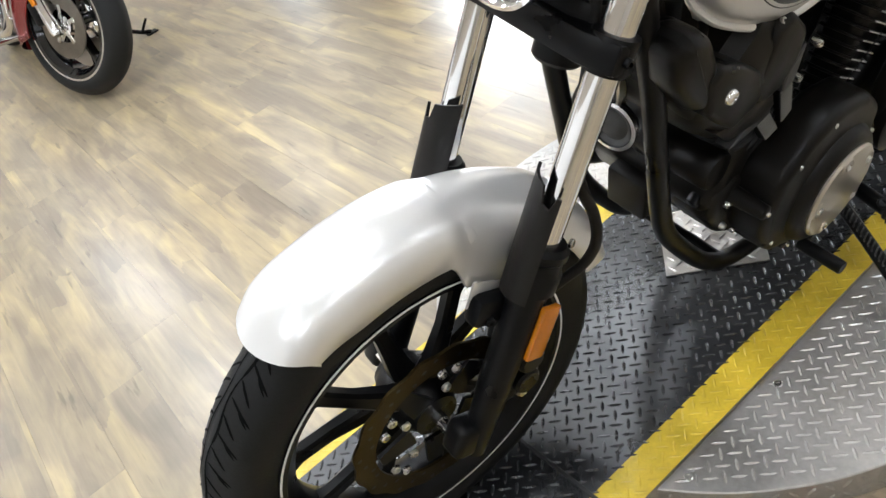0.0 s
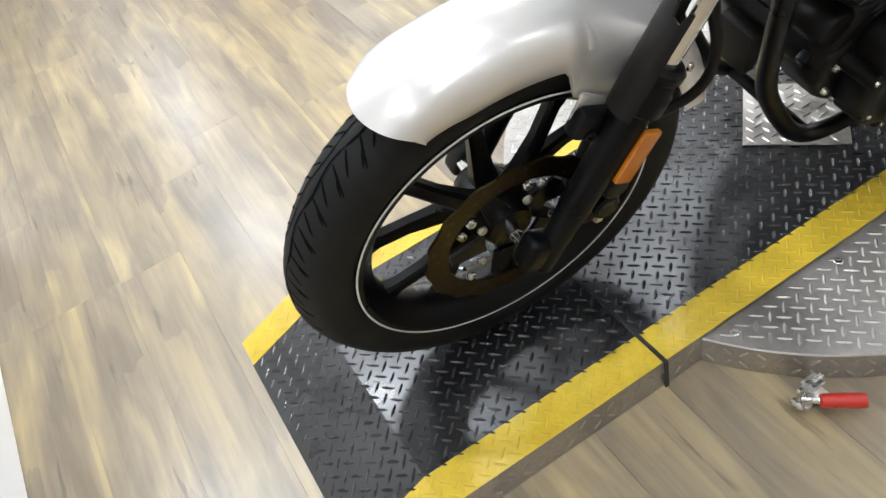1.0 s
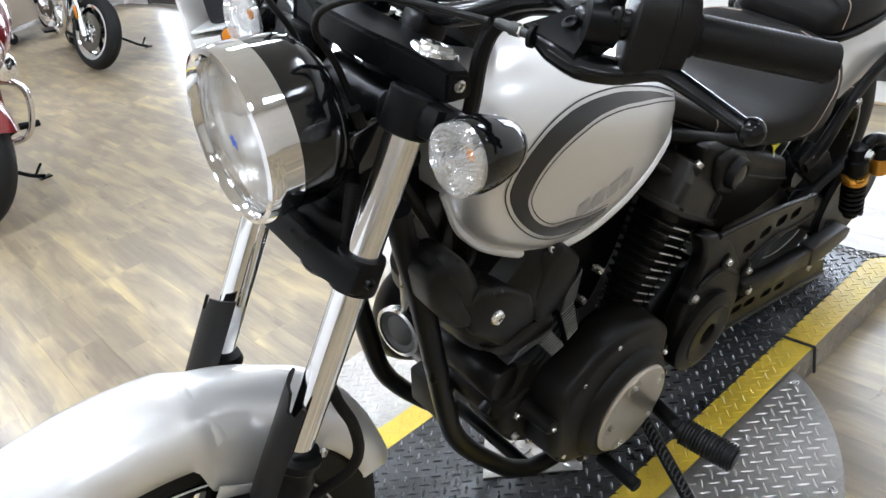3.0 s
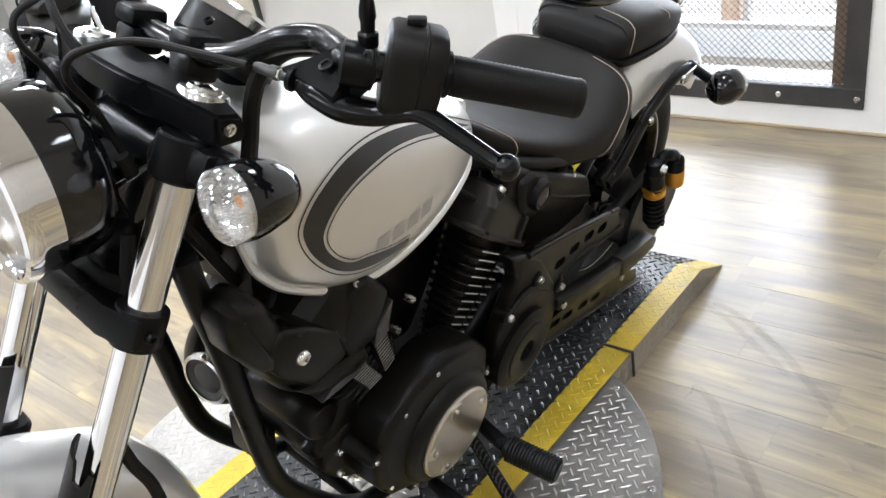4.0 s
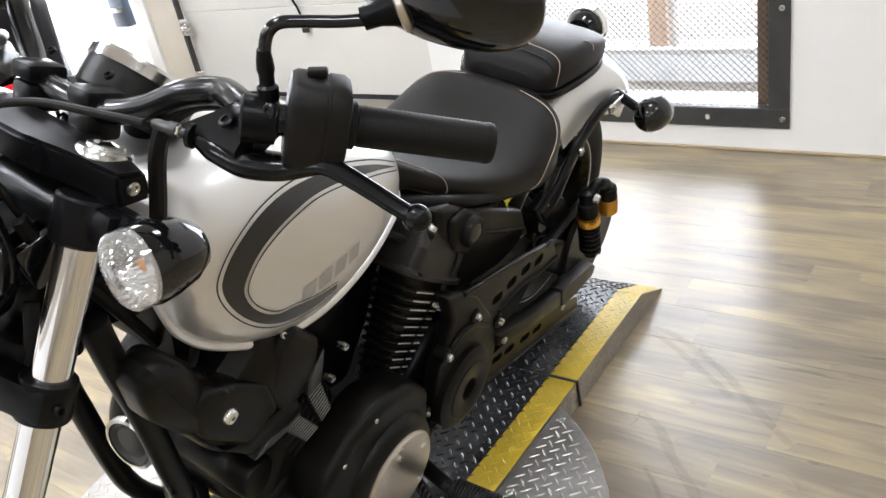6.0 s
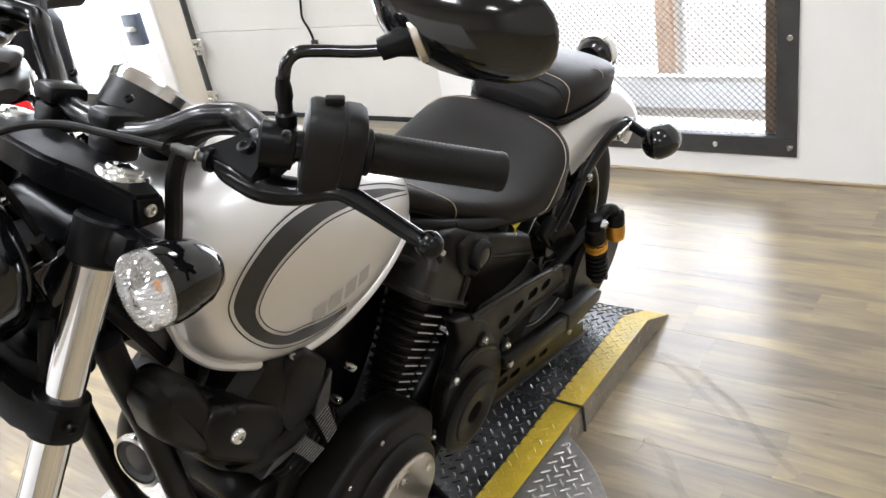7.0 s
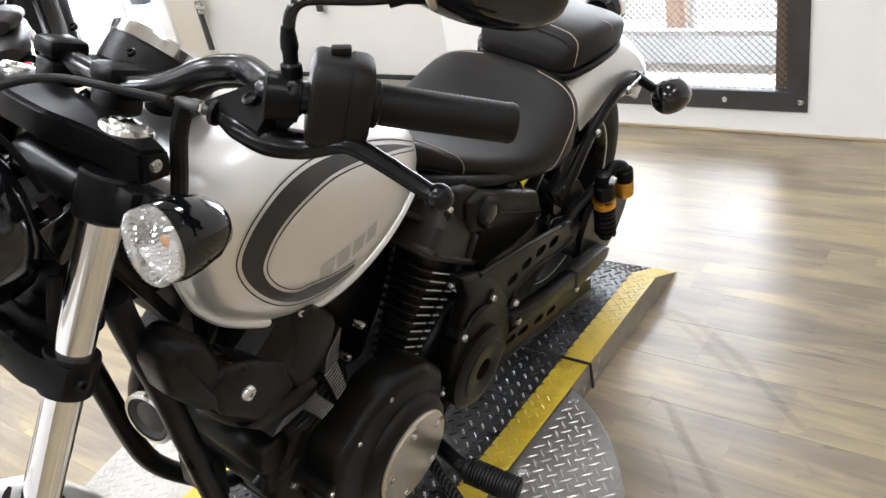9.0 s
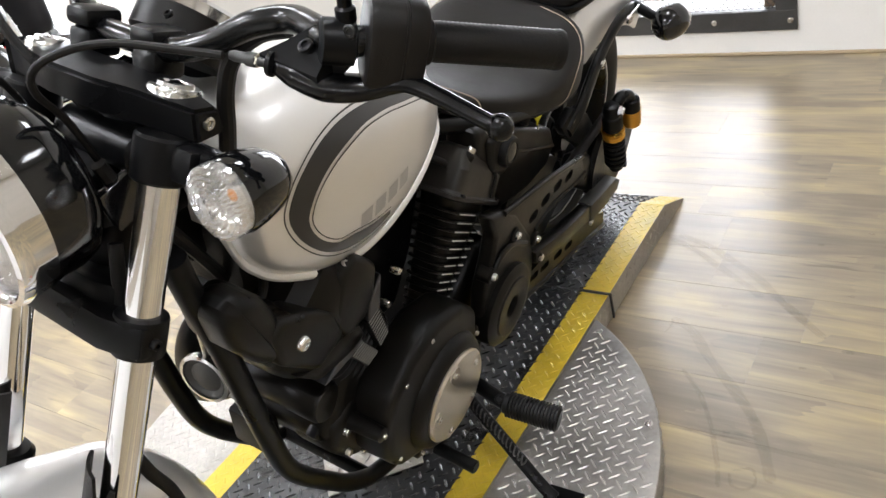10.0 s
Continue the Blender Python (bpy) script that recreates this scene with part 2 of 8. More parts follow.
GOLD = mat("gold_anodised", (0.72, 0.36, 0.05), 0.3, 0.75, 0.1, 20)
WHITEPLASTIC = mat("white_stripe", (0.75, 0.75, 0.74), 0.35, 0, 0.04, 20)
REDPAINT = mat("red_paint", (0.32, 0.012, 0.014), 0.15, 0.1, 0.08, 6, 0, 200, 0.03, coat=0.8)
FINEDGE = mat("machined_fin_edge", (0.66, 0.65, 0.62), 0.45, 0.35, 0.15, 30)
# engine black made paler and browner: the light on the head, as colour
LITHEAD = mat("lit_head_black", (0.0165, 0.0142, 0.0118), 0.42, 0, 0.4, 10, 0.25, 500, 0.10, spec=0.34)
TAGYELLOW = mat("yellow_tag", (0.7, 0.62, 0.02), 0.5, 0, 0.1, 30)
BLUE = mat("blue_sticker", (0.04, 0.12, 0.6), 0.4, 0, 0.05, 30)
LENS = clear_glass("clear_lens")
FROSTED = clear_glass("ribbed_clear_plastic", 0.10)

LEAN = 15.8
BIKE = pose(-0.298, -0.142, HP) @ pose(0, 0, 0, 0, LEAN, 0)
RAKE = 27.5
AXLE = Vector((0, 0, 0.331))
UPFORK = Vector((0, math.sin(radians(RAKE)), math.cos(radians(RAKE))))
STEER = Matrix.Translation(AXLE) @ Matrix.Rotation(radians(-4.5), 4, UPFORK) @ Matrix.Translation(-AXLE)
bike = empty("motorcycle", BIKE, "silver and black cruiser motorcycle leaning on its side stand", "motorcycle")


def steered(name, bm, material, parent=None, label="", smooth=35):
    """A part of the front end, which turns with the handlebar."""
    bm.transform(STEER)
    return link_mesh(name, bm, material, parent or bike, label, smooth)


def fixed(name, bm, material, parent=None, label="", smooth=35):
    return link_mesh(name, bm, material, parent or bike, label, smooth)


def mirror_x(bm):
    b = bm.copy()
    b.transform(Matrix.Diagonal((-1, 1, 1, 1)))
    bmesh.ops.reverse_faces(b, faces=b.faces)
    return b


def both(name, bm, material, make, parent=None, label="", smooth=35):
    """The part on the left and its twin on the right."""
    twin = mirror_x(bm)
    return make(name, bm, material, parent, label, smooth), make(name, twin, material, parent, label, smooth)


TYRE = [(0.0, 0.74), (0.06, 0.86), (0.22, 0.97), (0.38, 1.0), (0.54, 0.975), (0.68, 0.88), (0.80, 0.70), (0.89, 0.50), (0.955, 0.29), (0.99, 0.12), (1.0, 0.0)]   # height, half width


def tyre_mesh(centre, R, width, rim, n=96):
    """A round-section tyre with bead and sidewall, turned round the x axis."""
    w, h = width / 2, R - rim
    prof = [(rim + h * q, -w * x) for q, x in TYRE] + [(rim + h * q, w * x) for q, x in TYRE[-2::-1]]
    b = lathe(prof, (0, 0, 0), (1, 0, 0), n, close=True)
    b.transform(Matrix.Translation(centre))
    return b


def tread_grooves(centre, R, width, count, rim):
    """Dark grooves in the tread: swept slots that lean towards the rim, and wavy lines round the crown."""
    b = bmesh.new()
    w = width / 2
    h = R - rim

    def surf(ang, u, lift=0.0007):
        k = min(abs(u), 0.999) * 6
        i = int(k)
        t = k - i
        lo, hi = TYRE[10 - i], TYRE[9 - i]
        r = rim + h * (lo[0] + (hi[0] - lo[0]) * t) + lift
        x = math.copysign(w * (lo[1] + (hi[1] - lo[1]) * t) + lift * abs(u), u)
        return Vector((x, -r * math.cos(ang), r * math.sin(ang))) + centre

    def ribbon(path, half):
        rows = []
        for i, (ang, u) in enumerate(path):
            p0 = path[max(i - 1, 0)]
            p1 = path[min(i + 1, len(path) - 1)]
            du, da = (p1[1] - p0[1]) * w * 1.3, (p1[0] - p0[0]) * R
            L = math.hypot(du, da) or 1
            hw = half * (0.35 if i in (0, len(path) - 1) else 1)
            rows.append((b.verts.new(surf(ang + hw * du / L / R, u - hw * da / L / w / 1.3)), b.verts.new(surf(ang - hw * du / L / R, u + hw * da / L / w / 1.3))))
        for (p, q), (r, s) in zip(rows, rows[1:]):
            b.faces.new((p, q, s, r))

    step = 2 * math.pi / count
    for side in (-1, 1):
        for k in range(count):
            a0 = k * step + (0.5 * step if side < 0 else 0)
            far_u = 0.70 if k % 2 else 0.56
            ribbon([(a0 - step * (0.95 * t ** 1.3), side * (0.20 + (far_u - 0.20) * t)) for t in (0, 0.2, 0.4, 0.6, 0.8, 1)], 0.0017)
            if k % 2:
                ribbon([(a0 - step * (0.45 + 0.6 * t), side * (0.44 + 0.22 * t)) for t in (0, 0.35, 0.7, 1)], 0.0013)
        for k in range(count // 4):
            ribbon([((4 * k + 4 * t) * step, side * (0.17 + 0.055 * math.sin(2 * math.pi * t))) for t in (0, 0.12, 0.25, 0.38, 0.5, 0.62, 0.75, 0.88, 1.0)], 0.0024)
    return b


def wheel(parent_name, make, centre, R, width, rim, spokes, y_label):
    tyre = make("tyre", tyre_mesh(centre, R, width, rim), RUBBER, None, y_label)
    tagged(make("tread_groove", tread_grooves(Vector(centre), R, width, 80, rim), GROOVE, tyre), kind="stuff")
    w = width * 0.425
    prof = [(rim + 0.006, -w - 0.004), (rim + 0.007, -w), (rim - 0.004, -w + 0.004), (rim - 0.016, -w * 0.55), (rim - 0.022, 0), (rim - 0.016, w * 0.55), (rim - 0.004, w - 0.004), (rim + 0.007, w), (rim + 0.006, w + 0.004), (rim - 0.004, w + 0.004),
            (rim - 0.012, w - 0.004), (rim - 0.030, w * 0.5), (rim - 0.034, 0), (rim - 0.030, -w * 0.5), (rim - 0.012, -w + 0.004), (rim - 0.004, -w - 0.004)]
    b = lathe(prof, (0, 0, 0), (1, 0, 0), 80, close=True)
    b.transform(Matrix.Translation(centre))
    rimob = make("rim", b, SATIN, None, "black cast wheel rim")
    for sgn in (1, -1):
        b = lathe([(rim + 0.0035, 0), (rim + 0.0065, 0), (rim + 0.0065, 0.0012), (rim + 0.0035, 0.0012)], (sgn * (w + 0.0035), 0, 0), (sgn * (w + 1), 0, 0), 96, close=True)
        b.transform(Matrix.Translation(centre))
        make("rim_stripe", b, WHITEPLASTIC, rimob, "thin white stripe round the rim")
    for k in range(spokes):
        a = 2 * math.pi * (k + 0.35) / spokes
        s = 1 if k % 2 else -1
        b = bmesh.new()
        rows = []
        for r, hw, hx, xo in ((0.045, 0.020, 0.018, 0.012), (0.075, 0.017, 0.014, 0.014), (0.14, 0.0125, 0.011, 0.012), (rim - 0.05, 0.0125, 0.011, 0.006), (rim - 0.028, 0.020, 0.014, 0.003)):
            pts = []
            for u, v in ((-1, -0.6), (-0.6, -1), (0.6, -1), (1, -0.6), (1, 0.6), (0.6, 1), (-0.6, 1), (-1, 0.6)):
                pts.append(Vector((s * xo + hx * v, r * -math.cos(a) + hw * u * math.sin(a), r * math.sin(a) + hw * u * math.cos(a))) + Vector(centre))
            rows.append(pts)
        join(b, loft(rows))
        make("spoke", b, SATIN, rimob)
    b = lathe([(0.02, -0.055), (0.036, -0.055), (0.04, -0.045), (0.052, -0.03), (0.055, 0), (0.052, 0.03), (0.04, 0.045), (0.036, 0.055), (0.02, 0.055)], (0, 0, 0), (1, 0, 0), 32)
    b.transform(Matrix.Translation(centre))
    make("hub", b, SATIN, rimob)
    return tyre, rimob


def arc_plate(inner, outer, a0, a1, x, thick, n=24, wave=0.0):
    """A flat ring or part of one round the x axis at x."""
    b = bmesh.new()
    rows = []
    for i in range(n + 1):
        a = a0 + (a1 - a0) * i / n
        ro = outer + wave * math.cos(16 * a)
        row = [(x, -inner * math.cos(a), inner * math.sin(a)), (x, -ro * math.cos(a), ro * math.sin(a)), (x + thick, -ro * math.cos(a), ro * math.sin(a)), (x + thick, -inner * math.cos(a), inner * math.sin(a))]
        rows.append(row)
    return loft(rows)

# front wheel, brake
wheel("front", steered, AXLE, 0.331, 0.104, 0.2415, 10, "black front tyre with swept tread grooves")
b = arc_plate(0.110, 0.1445, 0, 2 * math.pi, 0.058, 0.0045, 192, 0.0022)
b.transform(Matrix.Translation(AXLE))
disc = steered("brake_disc", b, DISCSTEEL, None, "drilled wavy steel brake disc with a bronze sheen")
b = bmesh.new()
for k in range(40):
    a = 2 * math.pi * k / 40
    r = (0.118, 0.127, 0.136)[k % 3]
    join(b, lathe([(0.0036, 0), (0.0036, 0.0004)], Vector((0.0626, -r * math.cos(a), r * math.sin(a))) + AXLE, Vector((1, -r * math.cos(a), r * math.sin(a))) + AXLE, 8))
tagged(steered("drill_hole", b, LINE, disc), kind="stuff")
b = bmesh.new()
for k in range(5):
    a = 2 * math.pi * (k + 0.3) / 5
    join(b, prism([(-0.02, 0.045), (0.02, 0.045), (0.012, 0.103), (-0.012, 0.103)], 0.006, Matrix.Translation(AXLE + Vector((0.052, 0, 0))) @ Matrix.Rotation(a, 4, "X") @ pose(0, 0, 0, 90, 0, 90)))
steered("disc_carrier", b, SATIN, disc)
for k in range(5):
    a = 2 * math.pi * (k + 0.3) / 5
    for da, r in ((-0.13, 0.098), (0.13, 0.098), (0, 0.066)):
        p = AXLE + Vector((0.060, -r * math.sin(a + da) * -1, r * math.cos(a + da)))
        steered("disc_bolt", bolt(p, (1, 0, 0), 0.0075, 0.006), ZINC, disc)
steered("axle_nut", lathe([(0.010, 0), (0.013, 0.002), (0.013, 0.014), (0.010, 0.016), (0.006, 0.016), (0.006, 0.010), (0, 0.010)], AXLE + Vector((0.098, 0, 0)), AXLE + Vector((1, 0, 0)), 6), DARKSTEEL)
steered("axle", rod(AXLE - Vector((0.115, 0, 0)), AXLE + Vector((0.115, 0, 0)), 0.011), STEEL)


def along(lam, x=0.0, fw=-0.032):
    """A point on the fork's line: lam metres up from the axle, fw ahead of it."""
    return AXLE + UPFORK * lam + Vector((x + 0.006, -math.cos(radians(RAKE)) * fw, math.sin(radians(RAKE)) * fw))


XF = 0.1035
for s in (1, -1):
    steered("fork_tube", rod(along(0.24, s * XF), along(0.760, s * XF), 0.0195, n=28, ends=0.05), CHROME, None, "chromed upper fork tube")
    leg = join(rod(along(-0.03, s * XF), along(0.10, s * XF), 0.019, 0.023, 24), rod(along(0.09, s * XF), along(0.285, s * XF), 0.0235, 0.0255, 24))
    leg = join(leg, lathe([(0.0275, 0), (0.034, 0.004), (0.0345, 0.03), (0.031, 0.036), (0.0305, 0.05), (0.034, 0.054), (0.034, 0.064), (0.028, 0.071), (0.022, 0.072)], along(0.268, s * XF), along(1, s * XF), 28))
    leg = join(leg, box((0.042, 0.05, 0.06), AXLE + Vector((s * XF, 0.012, -0.005)), 0.012, 3, (-RAKE, 0, 0)))
    fork = steered("fork_leg", leg, SATIN, None, "black lower fork leg with rubber dust seal")
    # half-round guard on the leg's front with a square notch
    rows = []
    for i in range(13):
        a = radians(-62 + 105 * i / 12) * s
        top = 0.432 - 0.02 * (i / 12)
        if i in (8, 9, 10):
            top -= 0.02
        o, q = Vector((math.sin(a), -math.cos(a) * math.cos(radians(RAKE)), math.cos(a) * math.sin(radians(RAKE)))), 0.032
        lo, hi = along(0.26, s * XF), along(top, s * XF)
        rows.append([lo + o * q, lo + o * (q + 0.004), hi + o * (q + 0.004), hi + o * q])
    steered("fork_guard", loft(rows), MATTE, fork, "black plastic guard on the fork leg")
    steered("clamp_bolt", bolt(along(0.33, s * XF) + Vector((s * 0.02, 0.026, 0)), (s, 0.4, 0), 0.006, 0.005), ZINC, fork)
    # pinch lugs for the fender
    steered("fender_lug", box((0.03, 0.06, 0.045), along(0.225, s * 0.078, 0.0), 0.01, 2, (-RAKE, 0, 0)), SATIN, fork)
    steered("lug_bolt", bolt(along(0.215, s * 0.09, 0.005), (s, -0.3, 0), 0.008, 0.008, True), SATIN, fork)
    refl = box((0.010, 0.030, 0.088), along(0.205, s * 0.131, -0.055), 0.003, 2, (-RAKE, 0, 0))
    steered("reflector", refl, AMBER, fork, "amber side reflector")
    steered("reflector_bracket", box((0.022, 0.016, 0.08), along(0.205, s * 0.117, -0.05), 0.004, 2, (-RAKE, 0, 0)), SATIN, fork)
# caliper behind the left leg
b = box((0.075, 0.055, 0.105), AXLE + Vector((0.075, 0.135, 0.06)), 0.014, 3, (-18, 0, 0))
join(b, box((0.045, 0.05, 0.05), AXLE + Vector((0.085, 0.095, 0.02)), 0.012, 2, (-18, 0, 0)))
join(b, lathe([(0.022, 0), (0.022, 0.01), (0.018, 0.014), (0, 0.014)], AXLE + Vector((0.108, 0.135, 0.075)), AXLE + Vector((1, 0.135, 0.075)), 24))
join(b, lathe([(0.022, 0), (0.022, 0.01), (0.018, 0.014), (0, 0.014)], AXLE + Vector((0.108, 0.122, 0.035)), AXLE + Vector((1, 0.122, 0.035)), 24))
cal = steered("brake_caliper", b, SATIN, None, "black front brake caliper")
for dy, dz in ((0.10, 0.115), (0.115, 0.005), (0.165, 0.09)):
    steered("caliper_bolt", bolt(AXLE + Vector((0.108, dy, dz)), (1, 0, 0), 0.008, 0.006, True), ZINC, cal)
hose = sweep([(0.06, 0.33, 0.90), (0.085, 0.285, 0.80), (0.105, 0.243, 0.72), (0.114, 0.243, 0.665), (0.118, 0.257, 0.61), (0.117, 0.260, 0.555), (0.108, 0.246, 0.515), (0.094, 0.215, 0.49), (0.085, 0.185, 0.475)], 0.0075, 12)
steered("brake_hose", hose, GRIP, None, "black brake hose looping behind the fork")
steered("hose_fitting", rod((0.084, 0.165, 0.445), (0.086, 0.187, 0.477), 0.0095), DARKSTEEL)


# front fender: a shell over the tyre, open below, with a fin-like crease at its stays
def fender_shell(a0, a1, R, half, n, lip, centre, drop, tip=0.3, thick=0.003):
    rows = []
    m = 18
    for i in range(n + 1):
        t = i / n
        a = a0 + (a1 - a0) * t
        end = min(1, min(t, 1 - t) / tip)
        prof = []
        for layer in (0, 1):
            row = []
            for j in range(m + 1):
                u = -1 + 2 * j / m
                ang = u * math.pi / 2
                rr = (R(t) if callable(R) else R) - layer * thick
                x = (half - layer * thick) * math.sin(ang) * (0.86 + 0.14 * abs(math.sin(ang)))
                dr = drop(t) * (1 - max(math.cos(ang), 0) ** 0.55)
                r = rr - dr
                da = (1 - math.cos(ang)) * lip * (1 if t < 0.5 else -1) * (1 - end)
                aa = a + da
                row.append(Vector((x, -r * math.cos(aa), r * math.sin(aa))) + centre)
            prof.append(row)
        rows.append(prof[0] + prof[1][::-1])
    return loft(rows)


def step_between(x, a, b):
    t = min(max((x - a) / (b - a), 0.0), 1.0)
    return t * t * (3 - 2 * t)


FA0, FA1 = 60.8, 169.0


def fender_drop(t):
    """How far the flanks hang: cut high over the tyre in front, low at the stays, high again behind."""
    a = FA0 + (FA1 - FA0) * t
    return 0.046 + 0.022 * step_between(a, 60, 82) + 0.046 * step_between(a, 104, 111) - 0.056 * step_between(a, 126, 140)


def fender_crown(t):
    """The crown's radius, curled in at the front tip."""
    a = FA0 + (FA1 - FA0) * t
    return 0.369 - 0.022 * (1 - step_between(a, 54, 76)) - 0.010 * step_between(a, 140, 172)


b = fender_shell(radians(FA0), radians(FA1), fender_crown, 0.070, 72, radians(7), AXLE, fender_drop, 0.07)
fender = steered("front_fender", b, SILVER, None, "satin silver front fender with a pressed crease", 50)
crease = []
for k in range(33):
    ang = radians(-66 + 132 * k / 32)
    a = radians(114 - 8 * math.cos(ang))
    r = 0.3502 - 0.082 * (1 - math.cos(ang) ** 0.55)
    crease.append(AXLE + Vector((0.0508 * math.sin(ang) * (0.86 + 0.14 * abs(math.sin(ang))), -r * math.cos(a), r * math.sin(a))))
steered("crease", sweep(crease, 0.0200, 28, raw=True, up=(1, 0, 0)), SILVER, fender, "", 60)
for s in (1, -1):
    tab = prism([(-0.011, -0.032), (0.012, -0.032), (0.022, 0.02), (-0.022, 0.02)], 0.004, Matrix.Translation(along(0.245, s * 0.068, 0.012)) @ pose(0, 0, 0, 90 - RAKE, 0, 0) @ pose(0, 0, 0, 0, 90, 0) @ pose(0, 0, 0, 0, 0, 90), 0.003)
    steered("fender_tab", tab, SILVER, fender)

# triple clamps: a wedge-like casting below, a slim yoke above
CLAMP = [(-0.130, -0.020), (-0.122, 0.022), (-0.060, 0.034), (0.060, 0.034), (0.122, 0.022), (0.130, -0.020), (0.085, -0.036), (-0.085, -0.036)]
b = prism(CLAMP, 0.036, Matrix.Translation(along(0.560)) @ pose(0, 0, 0, -RAKE, 0, 0), 0.005, 2)
join(b, prism([(x * 0.55, y * 0.8 + 0.012) for x, y in CLAMP], 0.044, Matrix.Translation(along(0.572)) @ pose(0, 0, 0, -RAKE, 0, 0), 0.006, 2))
cl = steered("lower_clamp", b, SATIN, None, "black wedge-shaped fork clamp")
for s in (1, -1):
    steered("collar", lathe([(0.0195, 0), (0.0265, 0.0015), (0.0275, 0.004), (0.0275, 0.040), (0.0265, 0.043), (0.0195, 0.044)], along(0.556, s * XF), along(2, s * XF), 32), SATIN, cl)
    steered("pinch_lug", box((0.030, 0.026, 0.036), along(0.578, s * (XF + 0.012), -0.026), 0.005, 2, (-RAKE, 0, 0)), SATIN, cl)
    steered("pinch_bolt", bolt(along(0.578, s * (XF + 0.027), -0.028), (s, 0, 0), 0.006, 0.006), SATIN, cl)
yoke = steered("upper_clamp", rod(along(0.75, -0.06, -0.05), along(0.75, 0.06, -0.05), 0.024), SATIN, None, "black upper fork yoke")
for s in (1, -1):
    steered("fork_cap", lathe([(0.026, -0.004), (0.026, 0.004), (0.024, 0.007), (0.018, 0.0075), (0.017, 0.011), (0.012, 0.0115), (0.010, 0.008), (0, 0.008)], Vector((s * 0.097, 0.420, 1.036)), Vector((s * 0.097, 0.420 + 0.46, 1.036 + 0.89)), 20), ZINC, yoke, "bright ridged fork cap")
steered("steering_stem", rod(along(0.52, 0, -0.075), along(0.82, 0, -0.075), 0.032), SATIN)
steered("stem_nut", lathe([(0.02, 0), (0.02, 0.014), (0.014, 0.02), (0, 0.02)], along(0.815, 0, -0.075), along(2, 0, -0.075), 8), CHROME)
# headlight
def scaled_lathe(profile, *rest):
    return lathe([(r * HK, h) for r, h in profile], *rest)


BOWL = mat("vapour_coated_bowl", (0.90, 0.88, 0.84), 0.28, 0.9, 0.03, 8, 0, 100, 0.02)
HL = Vector((0, 0.290, 0.968))
HW = Vector((0, -1, 0.04)).normalized()
HK = 0.875                     # the lamp is 18 cm across
bowl = scaled_lathe([(0.0, -0.045), (0.050, -0.044), (0.085, -0.036), (0.100, -0.022), (0.1045, -0.006), (0.1045, 0.036), (0.098, 0.036), (0.096, 0.012), (0.07, -0.024), (0, -0.034)], HL, HL + HW, 48)
lamp = steered("headlight_shell", bowl, GLOSS, None, "round headlight with gloss black shell and chrome rim")
steered("headlight_rim", scaled_lathe([(0.1035, 0.026), (0.1065, 0.028), (0.1075, 0.048), (0.1085, 0.056), (0.106, 0.064), (0.100, 0.066), (0.094, 0.060), (0.092, 0.050), (0.092, 0.036), (0.1, 0.026)], HL, HL + HW, 64, True), CHROME, lamp, "chrome headlight rim")
steered("reflector_bowl", scaled_lathe([(0.008, -0.030), (0.05, -0.020), (0.080, 0.008), (0.0915, 0.045), (0.0905, 0.045), (0.079, 0.010), (0.049, -0.018), (0.008, -0.028)], HL, HL + HW, 48, True), BOWL, lamp)
steered("bulb_shield", scaled_lathe([(0, 0.0), (0.016, 0.003), (0.018, 0.01), (0.018, 0.03), (0.012, 0.038), (0, 0.04)], HL - HW * 0.028, HL + HW, 20), CHROME, lamp)
glass = steered("headlight_glass", scaled_lathe([(0.0925, 0.046), (0.0925, 0.053), (0.07, 0.063), (0.035, 0.069), (0, 0.071), (0, 0.068), (0.035, 0.066), (0.07, 0.060), (0.089, 0.050)], HL, HL + HW, 48), LENS, lamp, "domed clear headlight glass")
glass.visible_shadow = False
star = []
for k in range(10):
    r = 0.009 if k % 2 == 0 else 0.0045
    star.append((r * math.sin(2 * math.pi * k / 10), r * math.cos(2 * math.pi * k / 10)))
steered("sticker", prism(star, 0.0006, Matrix.Translation(HL + HW * 0.0685 + Vector((0.030, 0, 0.012))) @ pose(0, 0, 0, 93, 0, 0)), BLUE, glass, "small blue star sticker", None)
steered("headlight_bracket", box((0.07, 0.08, 0.07), (0, 0.375, 0.93), 0.012, 2), SATIN, lamp)
for s in (1, -1):
    steered("headlight_ear", box((0.012, 0.09, 0.05), (s * 0.062, 0.375, 0.945), 0.004, 2, (12, 0, 0)), GLOSS, lamp)


